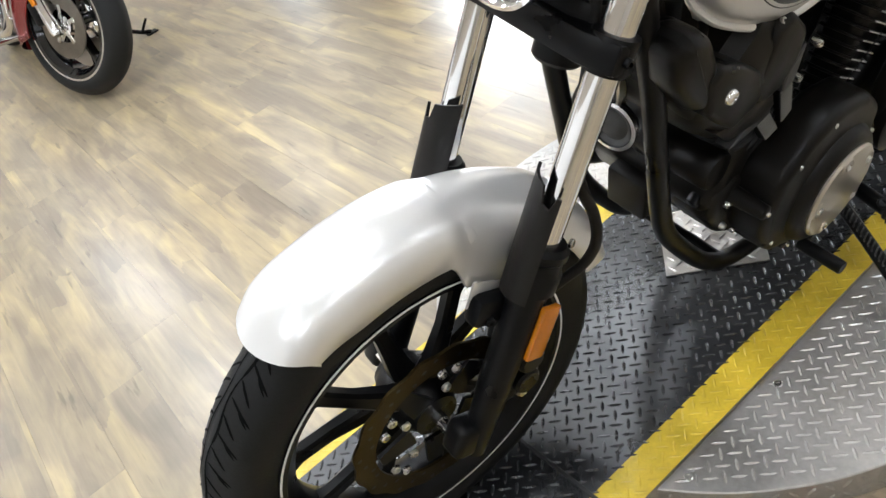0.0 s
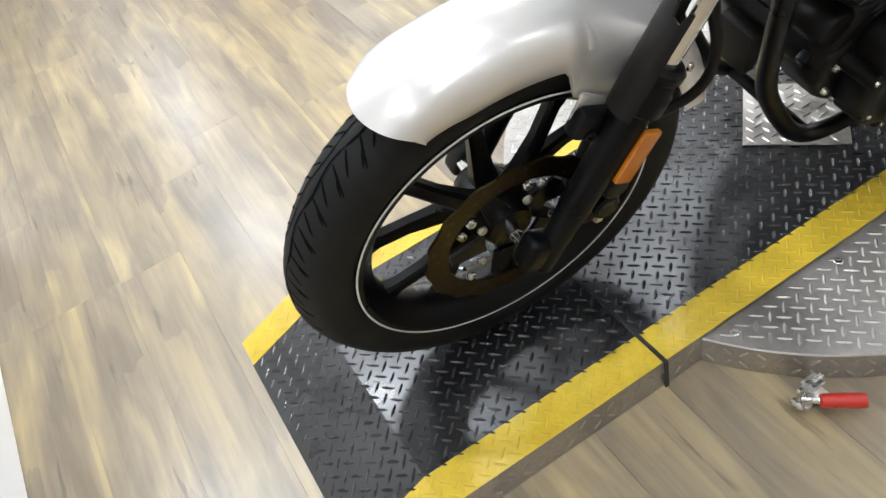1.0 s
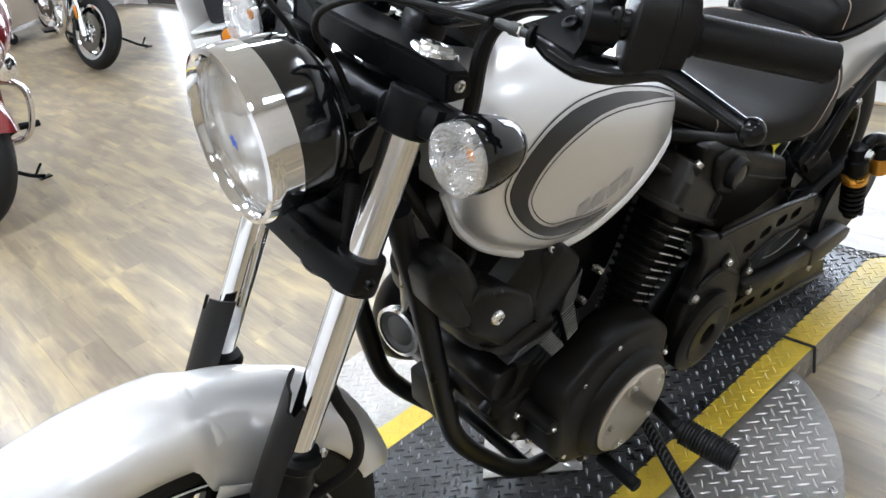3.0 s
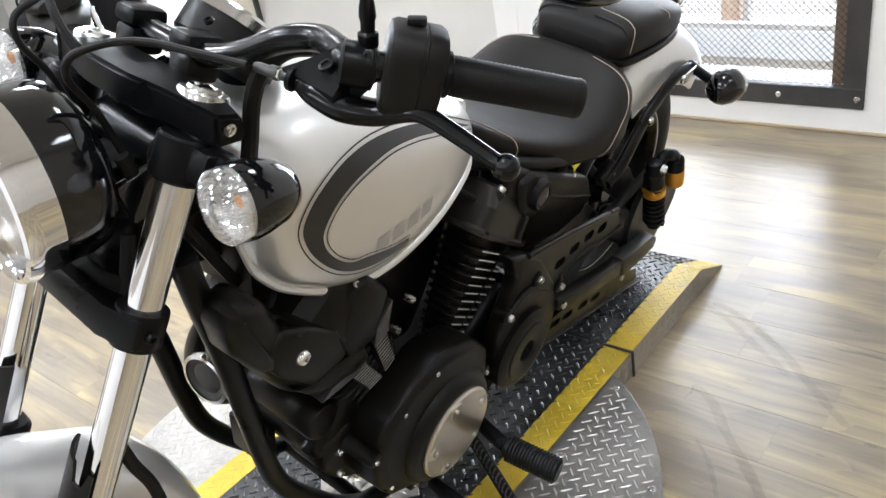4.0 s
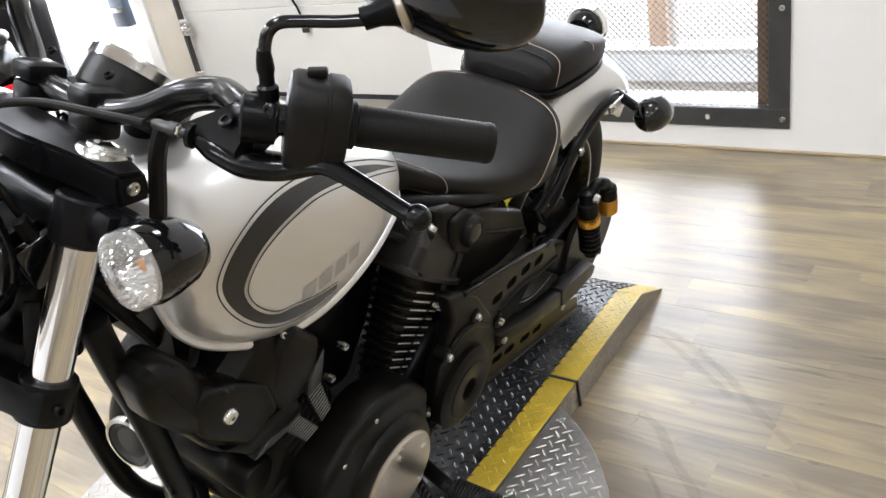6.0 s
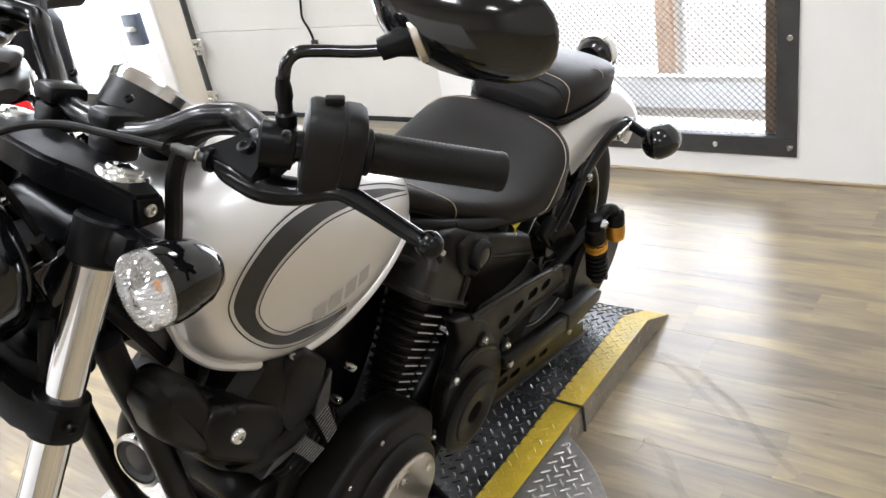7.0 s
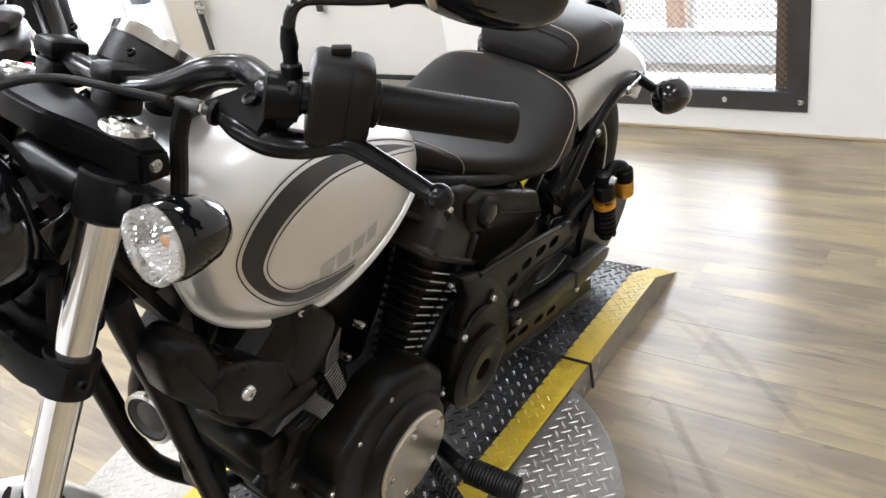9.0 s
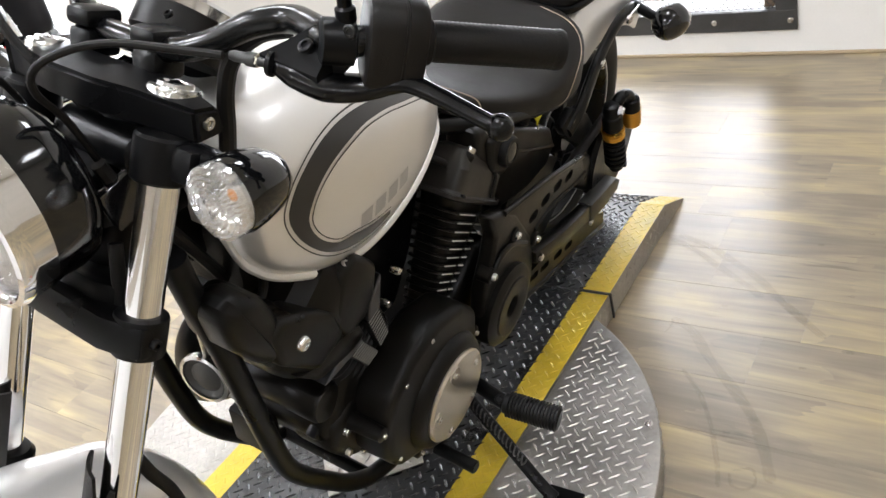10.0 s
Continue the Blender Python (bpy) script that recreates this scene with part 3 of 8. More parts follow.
# turn signals
def indicator(make, at, way, stalk_from, clear=True, r=0.0395):
    at, way = Vector(at), Vector(way).normalized()
    ob = make("indicator_bowl", lathe([(r, 0.0), (r * 1.03, -0.006), (r * 1.0, -0.02), (r * 0.86, -0.042), (r * 0.6, -0.058), (r * 0.25, -0.066), (0, -0.067)], at, at + way, 40), GLOSS, None, "gloss black indicator housing")
    make("indicator_stalk", rod(stalk_from, at - way * 0.03, 0.0125, 0.0105, 20), SATIN, ob)
    n = 96
    lens = bmesh.new()
    rings = [(0.985, 0.0), (0.985, 0.009), (0.965, 0.0135)]
    for q in range(13):
        rad = 0.92 - 0.07 * q
        rings.append((rad, 0.0212 - 0.006 * rad * rad + (0.0007 if q % 2 else -0.0007)))
    rings.append((0.0, 0.0214))
    join(lens, lathe([(q * r, h) for q, h in rings], (0, 0, 0), (0, 0, 1), n))
    # moulded prisms
    for v in lens.verts:
        rr = math.hypot(v.co.x, v.co.y)
        if rr > r * 0.3 and v.co.z > 0.005:
            a = math.atan2(v.co.y, v.co.x)
            v.co.z += 0.0010 * (1 if int((a + math.pi) / (2 * math.pi) * n + 0.5) % 2 else -1) * min(1, rr / r / 0.7)
    lens.transform(align(at, at + way))
    ln = make("indicator_lens", lens, FROSTED if clear else AMBER, ob, "clear ribbed indicator lens", 12)
    ln.visible_shadow = False
    make("indicator_reflector", lathe([(r * 0.95, 0.004), (r * 0.7, -0.012), (r * 0.3, -0.02), (0, -0.02), (0, -0.023), (r * 0.32, -0.023), (r * 0.75, -0.015), (r * 0.96, 0.001)], at, at + way, 32), CHROME, ob)
    make("amber_bulb", lathe([(0.005, -0.02), (0.008, -0.012), (0.0085, -0.002), (0.006, 0.004), (0, 0.006)], at + Vector((0.014, 0, 0.010)), at + Vector((0.014, 0, 0.010)) + way, 16), AMBER, ob)
    return ob


for s in (1, -1):
    indicator(steered, (s * 0.213, 0.364, 0.993), (s * -0.04, -1, 0.10), (s * 0.12, 0.392, 0.996), r=0.0362)
    steered("signal_collar", rod(along(0.738, s * XF), along(0.784, s * XF), 0.0285, n=28, ends=0.1), SATIN, None, "black clamp round the fork tube")
    steered("signal_bracket", box((0.070, 0.045, 0.036), (s * 0.124, 0.390, 0.988), 0.008, 2, (-RAKE, 0, 0)), SATIN, None, "black bracket that clamps the indicator to the fork")

# handlebar, risers
for s in (1, -1):
    rs = steered("riser", join(box((0.036, 0.040, 0.030), (s * 0.05, 0.444, 1.046), 0.007, 2, (-20, 0, 0)), rod((s * 0.05, 0.41, 1.0), (s * 0.05, 0.442, 1.045), 0.015)), SATIN, None, "black handlebar riser")
    steered("riser_clamp", box((0.038, 0.044, 0.020), (s * 0.05, 0.452, 1.070), 0.007, 2, (-20, 0, 0)), SATIN, rs)
    for dy in (-0.015, 0.015):
        steered("riser_bolt", bolt((s * 0.05, 0.455 + dy, 1.079 + dy * 0.36), (0, -0.34, 0.94), 0.005, 0.004), SATIN, rs)
BAR = [(0.0, 0.445, 1.062), (0.07, 0.447, 1.063), (0.12, 0.458, 1.077), (0.17, 0.469, 1.102), (0.21, 0.478, 1.112), (0.25, 0.464, 1.118), (0.283, 0.457, 1.118), (0.33, 0.500, 1.111), (0.405, 0.580, 1.088)]
RIGHT = Matrix.Translation((0, 0.445, 1.065)) @ Matrix.Rotation(radians(-11), 4, 'Z') @ Matrix.Rotation(radians(-3.5), 4, 'Y') @ Matrix.Translation((0, -0.445, -1.065))
pts = [tuple(RIGHT @ Vector((-x, y, z))) for x, y, z in BAR[:0:-1]] + BAR
bar = steered("handlebar", sweep(pts, 0.0127, 16, 6), BARBLACK, None, "black tubular handlebar swept back to the grips")


def on_bar(t):
    """A point and direction on the left end of the bar; t from 0 (inner) to 1 (end)."""
    a, b = Vector((0.332, 0.502, 1.1105)), Vector((0.414, 0.589, 1.085))
    return a.lerp(b, t), (b - a).normalized()


for s in (1, -1):
    M = RIGHT @ Matrix.Diagonal((s, 1, 1, 1))

    def put(name, bm, material, parent=None, label="", smooth=35):
        if s < 0:
            bm.transform(M)
            bmesh.ops.reverse_faces(bm, faces=bm.faces)
        return steered(name, bm, material, parent, label, smooth)

    p0, d = on_bar(0.0)
    p1, _ = on_bar(1.0)
    L = (p1 - p0).length
    prof = [(0.012, 0), (0.0195, 0.002), (0.0195, 0.006), (0.0165, 0.008)]
    for k in range(26):
        prof += [(0.0172, 0.014 + k * (L - 0.022) / 26), (0.0167, 0.014 + (k + 0.5) * (L - 0.022) / 26)]
    prof += [(0.0172, L - 0.006), (0.0175, L - 0.003), (0.0165, L), (0.006, L), (0.005, L - 0.004), (0, L - 0.004)]
    put("grip", lathe(prof, p0, p1, 28), GRIP, None, "dark ribbed rubber handlebar grip")
    q = p0 - d * 0.03
    upz = (Vector((0, 0, 1)) - d * d.z).normalized()
    acr = d.cross(upz)
    rows = []
    for h, k in ((-0.018, 0.80), (-0.0165, 0.94), (-0.012, 1.0), (0.010, 1.0), (0.0105, 0.975), (0.0125, 0.975), (0.013, 1.0), (0.024, 1.0), (0.029, 0.93), (0.031, 0.70)):
        ring = []
        for i in range(36):
            a = 2 * math.pi * i / 36
            ca, sa = math.cos(a), math.sin(a)
            ring.append(q + d * h - upz * 0.002 + acr * 0.0305 * k * math.copysign(abs(ca) ** 0.62, ca) + upz * 0.0385 * k * math.copysign(abs(sa) ** 0.62, sa))
        rows.append(ring)
    sw = loft(rows)
    house = put("switch_housing", sw, MATTE, None, "matte black switch housing beside the grip")
    put("switch_screw", bolt(q + Vector((-0.012, -0.0275, 0.014)), (0.1, -1, 0.3), 0.006, 0.003), LINE, house)
    put("switch_button", box((0.016, 0.010, 0.007), q + Vector((0.006, 0.008, 0.0385)), 0.002, 2, (0, 0, 42)), GRIP, house)
    put("switch_rocker", box((0.014, 0.012, 0.012), q + Vector((0.0, 0.03, 0.012)), 0.003, 2, (0, 0, 42)), GRIP, house)
    # lever perch and lever
    r0 = Vector((0.283, 0.455, 1.118))
    perch = lathe([(0.0135, -0.015), (0.019, -0.013), (0.019, 0.013), (0.0135, 0.015)], r0, r0 + d, 24)
    piv = Vector((0.262, 0.442, 1.104))
    join(perch, loft([[r0 + Vector((-0.018, -0.005, 0.012)), r0 + Vector((0.016, 0.005, 0.012)), r0 + Vector((0.016, 0.005, -0.012)), r0 + Vector((-0.018, -0.005, -0.012))],
                      [piv + Vector((-0.020, 0.000, 0.012)), piv + Vector((0.018, 0.006, 0.010)), piv + Vector((0.018, 0.006, -0.022)), piv + Vector((-0.016, 0.000, -0.014))],
                      [piv + Vector((-0.040, -0.018, 0.002)), piv + Vector((0.016, -0.012, -0.008)), piv + Vector((0.016, -0.010, -0.026)), piv + Vector((-0.036, -0.016, -0.010))]]))
    per = put("lever_perch", perch, SATIN, None, "black lever perch clamped to the bar")
    put("perch_bolt", bolt(piv + Vector((0.0, -0.002, 0.011)), (-0.1, -0.5, 1), 0.007, 0.003), SATIN, per)
    lev = sweep([(0.235, 0.430, 1.096), (0.25, 0.435, 1.090), (0.275, 0.443, 1.082), (0.30, 0.457, 1.080), (0.325, 0.468, 1.086), (0.34, 0.473, 1.087), (0.365, 0.480, 1.078), (0.400, 0.488, 1.064), (0.408, 0.491, 1.060)],
                [0.009, 0.0150, 0.0165, 0.0145, 0.0115, 0.0100, 0.009, 0.0085, 0.0085], 14, 7, 0.75)
    join(lev, lathe([(0.0118 * math.sin(k * math.pi / 10), -0.0118 * math.cos(k * math.pi / 10)) for k in range(11)], (0.412, 0.493, 1.058), (0.412, 0.493, 2), 16))
    put("hand_lever", lev, BARBLACK, None, "black hand lever with a ball end")
    # mirror
    m0 = r0 + Vector((0.005, 0.008, 0.016))
    put("mirror_socket", lathe([(0.0085, 0), (0.0085, 0.010), (0.0060, 0.012), (0.0060, 0.020), (0.0072, 0.024), (0.0066, 0.032), (0.0052, 0.04)], m0, m0 + Vector((0, 0, 1)), 16), SATIN, per)
    stem = sweep([m0 + Vector((0, 0, 0.025)), m0 + Vector((0.0, 0.002, 0.042)), m0 + Vector((0.001, 0.006, 0.052)), m0 + Vector((0.006, 0.013, 0.058)), m0 + Vector((0.016, 0.026, 0.058)), m0 + Vector((0.034, 0.048, 0.056)), m0 + Vector((0.048, 0.066, 0.056))], 0.0050, 14, 6)
    st = put("mirror_stem", stem, GLOSS, None, "black bent mirror stem")
    ball = m0 + Vector((0.048, 0.066, 0.056))
    mc = Vector((0.377, 0.570, 1.213))
    way = Vector((-0.22, 1, 0.15)).normalized()
    put("mirror_joint", lathe([(0.009, 0), (0.010, 0.012), (0.017, 0.03), (0.020, 0.042), (0.016, 0.05), (0.0, 0.054)], ball - Vector((0.004, 0.003, 0.0)), mc, 20), SATIN, st)
    put("joint_ring", lathe([(0.0185, 0), (0.0205, 0.001), (0.0205, 0.006), (0.0185, 0.007)], ball + (mc - ball) * 0.36, mc, 20), BRUSHED, st)
    shell = bmesh.new()
    rows = []
    for h, k in ((-0.034, 0.18), (-0.030, 0.45), (-0.022, 0.72), (-0.010, 0.92), (0.0, 1.0), (0.006, 1.0), (0.006, 0.95)):
        ring = []
        for i in range(40):
            a = 2 * math.pi * i / 40
            ca, sa = math.cos(a), math.sin(a)
            ring.append(Vector((0.079 * k * math.copysign(abs(ca) ** 0.85, ca), 0.047 * k * math.copysign(abs(sa) ** 0.85, sa) - 0.006 * k * ca, h)))
        rows.append(ring)
    join(shell, loft(rows))
    X = Vector((1, 0.22, -0.03)).normalized()
    Z = way.cross(X).normalized() * -1
    basis = Matrix((X, Z if Z.z > 0 else -Z, way)).transposed().to_4x4()
    shell.transform(Matrix.Translation(mc) @ basis)
    sh = put("mirror_shell", shell, GLOSS, st, "gloss black mirror shell")
    pane = bmesh.new()
    pane.faces.new([pane.verts.new(Vector((0.074 * math.copysign(abs(math.cos(2 * math.pi * i / 40)) ** 0.85, math.cos(2 * math.pi * i / 40)), 0.042 * math.copysign(abs(math.sin(2 * math.pi * i / 40)) ** 0.85, math.sin(2 * math.pi * i / 40)) - 0.006 * math.cos(2 * math.pi * i / 40), 0.0055))) for i in range(40)])
    pane.transform(Matrix.Translation(mc) @ basis)
    put("mirror_glass", pane, CHROME, sh, "mirror glass", None)
    # cable from the lever
    c0 = Vector((0.228, 0.427, 1.098))
    put("cable_adjuster", lathe([(0.003, 0), (0.0045, 0.001), (0.0045, 0.012), (0.0062, 0.014), (0.0062, 0.022), (0.0048, 0.024), (0.0048, 0.034), (0.0035, 0.038)], c0 + Vector((0.004, 0, 0)), c0 + Vector((-1, -0.30, 0.10)), 14), DARKSTEEL, per)
    put("cable_ferrule", lathe([(0.0038, 0), (0.0058, 0.001), (0.0058, 0.010), (0.0038, 0.011)], c0 + Vector((-0.006, -0.003, 0.001)), c0 + Vector((-1, -0.30, 0.10)), 6), BRUSHED, per)
    put("adjuster_wheel", lathe([(0.005, 0), (0.0105, 0.001), (0.0105, 0.005), (0.005, 0.006)], c0 + Vector((0.008, 0, 0)), c0 + Vector((-1, -0.30, 0.10)), 24), SATIN, per)
    cable = sweep([(0.195, 0.409, 1.104), (0.15, 0.391, 1.107), (0.10, 0.374, 1.107), (0.07, 0.350, 1.104), (0.055, 0.322, 1.095), (0.048, 0.318, 1.072), (0.045, 0.338, 1.03), (0.05, 0.36, 0.95), (0.045, 0.40, 0.86), (0.03, 0.45, 0.76)], 0.0038, 10, 7)
    put("control_cable", cable, GRIP, None, "black control cable looping over the headlight")

# cross arm over the fork, gauge
b = bmesh.new()
join(b, loft([[Vector((x, y, z)) for x, y, z in ((xx, yy, zz - 0.034), (xx, yy + wd, zz - 0.034 - 0.004), (xx, yy + wd, zz - 0.010), (xx, yy + 0.006, zz))] for xx, yy, zz, wd in ((-0.146, 0.396, 1.040, 0.034), (-0.085, 0.380, 1.052, 0.058), (-0.04, 0.368, 1.058, 0.06), (0.04, 0.368, 1.058, 0.06), (0.085, 0.380, 1.052, 0.058), (0.146, 0.396, 1.040, 0.034))]))
bmesh.ops.bevel(b, geom=list(b.edges), offset=0.004, segments=2, affect="EDGES")
arm = steered("handlebar_bridge", b, SATIN, None, "satin black bridge across the fork tops")
for s in (1, -1):
    steered("bridge_screw", lathe([(0.0065, 0), (0.0065, 0.002), (0.004, 0.003), (0.0035, 0.001), (0, 0.001)], (s * 0.1462, 0.413, 1.022), (s * 1, 0.413, 1.022), 16), ZINC, arm)
GA = Vector((0.0, 0.538, 1.046))
GW = Vector((0, 0.74, 0.67)).normalized()
gauge = steered("speedometer", lathe([(0.03, -0.050), (0.053, -0.048), (0.056, -0.042), (0.0565, -0.040), (0.060, -0.036), (0.060, 0.006), (0.056, 0.008), (0.054, 0.004), (0, 0.004)], GA, GA + GW, 40), MATTE, None, "round black speedometer with a bright bezel")
steered("bezel", lathe([(0.0605, -0.006), (0.0625, -0.005), (0.063, 0.006), (0.060, 0.010), (0.055, 0.009), (0.057, 0.0)], GA, GA + GW, 40, True), STEEL, gauge)
steered("gauge_glass", lathe([(0.055, 0.006), (0.03, 0.009), (0, 0.010), (0, 0.007), (0.03, 0.006)], GA, GA + GW, 32), GLOSS, gauge)
steered("gauge_arm", sweep([GA - GW * 0.04, (0, 0.475, 1.03), (0, 0.44, 1.02)], 0.014, 12), SATIN, gauge)
# brake reservoir on the right
res = Vector((-0.225, 0.462, 1.135))
rb = steered("brake_reservoir", box((0.065, 0.045, 0.034), res, 0.008, 2, (0, 0, -30)), SATIN, None, "black front brake fluid reservoir")
steered("reservoir_lid", box((0.060, 0.040, 0.006), res + Vector((0, 0, 0.02)), 0.002, 1, (0, 0, -30)), GLOSS, rb)
steered("bar_switch_wire", sweep([(-0.24, 0.44, 1.12), (-0.15, 0.40, 1.10), (-0.08, 0.38, 1.06), (-0.02, 0.40, 0.98), (0.01, 0.42, 0.85)], 0.005, 8), GRIP)
steered("wiring_loom", sweep([(0.20, 0.482, 1.100), (0.165, 0.478, 1.088), (0.134, 0.468, 1.062), (0.124, 0.458, 1.03), (0.118, 0.452, 0.98), (0.09, 0.455, 0.90)], 0.009, 10), GRIP)
steered("wire_loom", sweep([(0.055, 0.345, 0.985), (0.057, 0.352, 0.96), (0.06, 0.37, 0.92), (0.05, 0.42, 0.82), (0.03, 0.46, 0.74)], 0.008, 8), GRIP)

# ---- tank, seat, rear ----
def lerp_table(table, y):
    """Smooth values from rows of (y, a, b, ...)."""
    if y <= table[0][0]:
        return table[0][1:]
    for i, (p, q) in enumerate(zip(table, table[1:])):
        if y <= q[0]:
            t = (y - p[0]) / (q[0] - p[0])
            o = table[max(i - 1, 0)]
            r = table[min(i + 2, len(table) - 1)]
            out = []
            for k in range(1, len(p)):
                m0 = (q[k] - o[k]) / (q[0] - o[0]) * (q[0] - p[0])
                m1 = (r[k] - p[k]) / (r[0] - p[0]) * (q[0] - p[0])
                out.append((2 * t ** 3 - 3 * t * t + 1) * p[k] + (t ** 3 - 2 * t * t + t) * m0 + (-2 * t ** 3 + 3 * t * t) * q[k] + (t ** 3 - t * t) * m1)
            return out
    return table[-1][1:]


# rows of y, half width, top, height of the widest line, bottom
TANK = [(0.450, 0.060, 0.925, 0.862, 0.800), (0.456, 0.095, 0.948, 0.856, 0.775), (0.470, 0.122, 0.966, 0.846, 0.743), (0.505, 0.143, 0.981, 0.832, 0.716), (0.560, 0.153, 0.986, 0.818, 0.684), (0.62, 0.157, 0.979, 0.808, 0.669),
        (0.68, 0.155, 0.963, 0.802, 0.668), (0.75, 0.146, 0.934, 0.795, 0.680), (0.82, 0.130, 0.893, 0.79, 0.704), (0.875, 0.108, 0.860, 0.79, 0.734), (0.905, 0.070, 0.832, 0.79, 0.760)]


def tank_point(y, a, lift=0.0):
    w, top, mid, low = lerp_table(TANK, y)
    c, s = math.cos(a), math.sin(a)
    h = (top - mid) if s > 0 else (mid - low)
    e = 0.85 if s > 0 else 0.50
    x, z = (w + lift) * math.copysign(abs(c) ** 0.80, c), mid + (h + lift) * math.copysign(abs(s) ** e, s)
    if s < 0:                  # the hollow below, over the frame
        k = min(max((0.082 - abs(x)) / 0.014, 0), 1)
        z += k * max(0.83 - z, 0)
    return Vector((x, y, z))


def tank_side(y, z, lift=0.0):
    """The tank's left flank at a height."""
    w, top, mid, low = lerp_table(TANK, y)
    h = (top - mid) if z > mid else (mid - low)
    e = 0.85 if z > mid else 0.50
    sv = min(abs(z - mid) / h, 0.999) ** (1 / e)
    a = math.asin(min(sv, 0.999)) * (1 if z > mid else -1)
    return tank_point(y, a, lift)


ys = [0.450, 0.452, 0.456, 0.462, 0.470, 0.479, 0.489] + [0.500 + i * 0.0105 for i in range(35)] + [0.872, 0.882, 0.892, 0.900, 0.905]
b = loft([[tank_point(y, 2 * math.pi * i / 96) for i in range(96)] for y in ys])
tank = fixed("fuel_tank", b, SILVER, None, "teardrop fuel tank in satin silver paint with graphite side stripes", 60)
# seam flange along the belly
seam = sweep([tank_point(y, -0.66 + 0.30 * max(0, y - 0.58) / 0.3, 0.002) for y in (0.453, 0.458, 0.466, 0.480, 0.505, 0.54, 0.58, 0.62, 0.66, 0.70, 0.74, 0.78, 0.82, 0.86, 0.885)], 0.0070, 10, 5, 0.8)
both("tank_seam", seam, SILVER, fixed, tank, "rolled seam along the tank's belly")
fixed("filler_cap", lathe([(0.036, -0.004), (0.038, 0.004), (0.036, 0.012), (0.026, 0.015), (0, 0.016)], (0, 0.55, 0.972), (0, 0.55, 2), 36), SATIN, tank, "black fuel filler cap")
OUTER = [(0.862, 0.822), (0.80, 0.857), (0.74, 0.884), (0.69, 0.902), (0.638, 0.913), (0.592, 0.914), (0.550, 0.904), (0.514, 0.883), (0.495, 0.853), (0.498, 0.822), (0.516, 0.790), (0.545, 0.762), (0.580, 0.745), (0.625, 0.737), (0.672, 0.737)]
INNER = [(0.862, 0.822), (0.80, 0.849), (0.745, 0.869), (0.697, 0.884), (0.648, 0.892), (0.604, 0.889), (0.566, 0.879), (0.536, 0.861), (0.519, 0.836), (0.521, 0.812), (0.536, 0.788), (0.560, 0.769), (0.588, 0.763), (0.630, 0.752), (0.672, 0.745)]


def flank_band(rows, lift, name, material, label=""):
    """A decal on both flanks: rows of two lists of (y, z) edges."""
    bm = bmesh.new()
    A, B = [smooth_path([(0, y, z) for y, z in r], 5) for r in rows]
    strips = []
    for p, q in zip(A, B):
        strips.append([bm.verts.new(tank_side(p.y + (q.y - p.y) * k / 4, p.z + (q.z - p.z) * k / 4, lift)) for k in range(5)])
    for u, v in zip(strips, strips[1:]):
        for k in range(4):
            if (u[k].co - v[k].co).length > 1e-6 or (u[k + 1].co - v[k + 1].co).length > 1e-6:
                bm.faces.new((u[k], u[k + 1], v[k + 1], v[k]))
    bmesh.ops.remove_doubles(bm, verts=bm.verts, dist=1e-6)
    both(name, bm, material, fixed, tank, label, 60)


def inset(edge, d):
    c = Vector((sum(p[0] for p in edge) / len(edge), sum(p[1] for p in edge) / len(edge)))
    out = []
    for i, (y, z) in enumerate(edge):
        p, q = edge[max(i - 1, 0)], edge[min(i + 1, len(edge) - 1)]
        n = Vector((-(q[1] - p[1]), q[0] - p[0])).normalized()
        out.append((y + n.x * d, z + n.y * d))
    return out


flank_band((OUTER, INNER), 0.0008, "tank_stripe", DECAL, "graphite stripe hooked round the tank's flank")
flank_band((inset(OUTER, -0.0045), inset(OUTER, -0.0062)), 0.0010, "pinstripe", LINE)
flank_band((inset(INNER, 0.0040), inset(INNER, 0.0056)), 0.0010, "pinstripe", LINE)
# four plain grey shapes where the tank carries its mark
for k in range(4):
    bm = bmesh.new()
    y0 = 0.600 + k * 0.032
    corners = [(y0, 0.762), (y0 + 0.025, 0.762), (y0 + 0.030, 0.784), (y0 + 0.005, 0.784)]
    if k == 2:
        corners = [(y0, 0.762), (y0 + 0.025, 0.762), (y0 + 0.026, 0.768), (y0 + 0.006, 0.784)]
    g = [[bm.verts.new(tank_side(corners[0][0] + (corners[1][0] - corners[0][0]) * u / 3 + (corners[3][0] - corners[0][0]) * v / 2, corners[0][1] + (corners[1][1] - corners[0][1]) * u / 3 + (corners[3][1] - corners[0][1]) * v / 2, 0.0009)) for u in range(4)] for v in range(3)]
    for v in range(2):
        for u in range(3):
            bm.faces.new((g[v][u], g[v][u + 1], g[v + 1][u + 1], g[v + 1][u]))
    both("tank_mark", bm, GREYMARK, fixed, tank, "pale grey mark on the tank", 60)


# seats: rows of y, half width, top, edge height, bottom
def seat_mesh(table, n=34, top_e=0.55):
    y0, y1 = table[0][0], table[-1][0]
    rows = []
    for i in range(n + 1):
        t = i / n
        y = y0 + (y1 - y0) * (0.5 - 0.5 * math.cos(math.pi * t))
        w, top, mid, low = lerp_table(table, y)
        ring = []
        for k in range(40):
            a = 2 * math.pi * k / 40
            c, s = math.cos(a), math.sin(a)
            h = (top - mid) if s > 0 else (mid - low)
            ring.append(Vector((w * math.copysign(abs(c) ** 0.62, c), y, mid + h * math.copysign(abs(s) ** (top_e if s > 0 else 0.4), s))))
        rows.append(ring)
    return loft(rows)


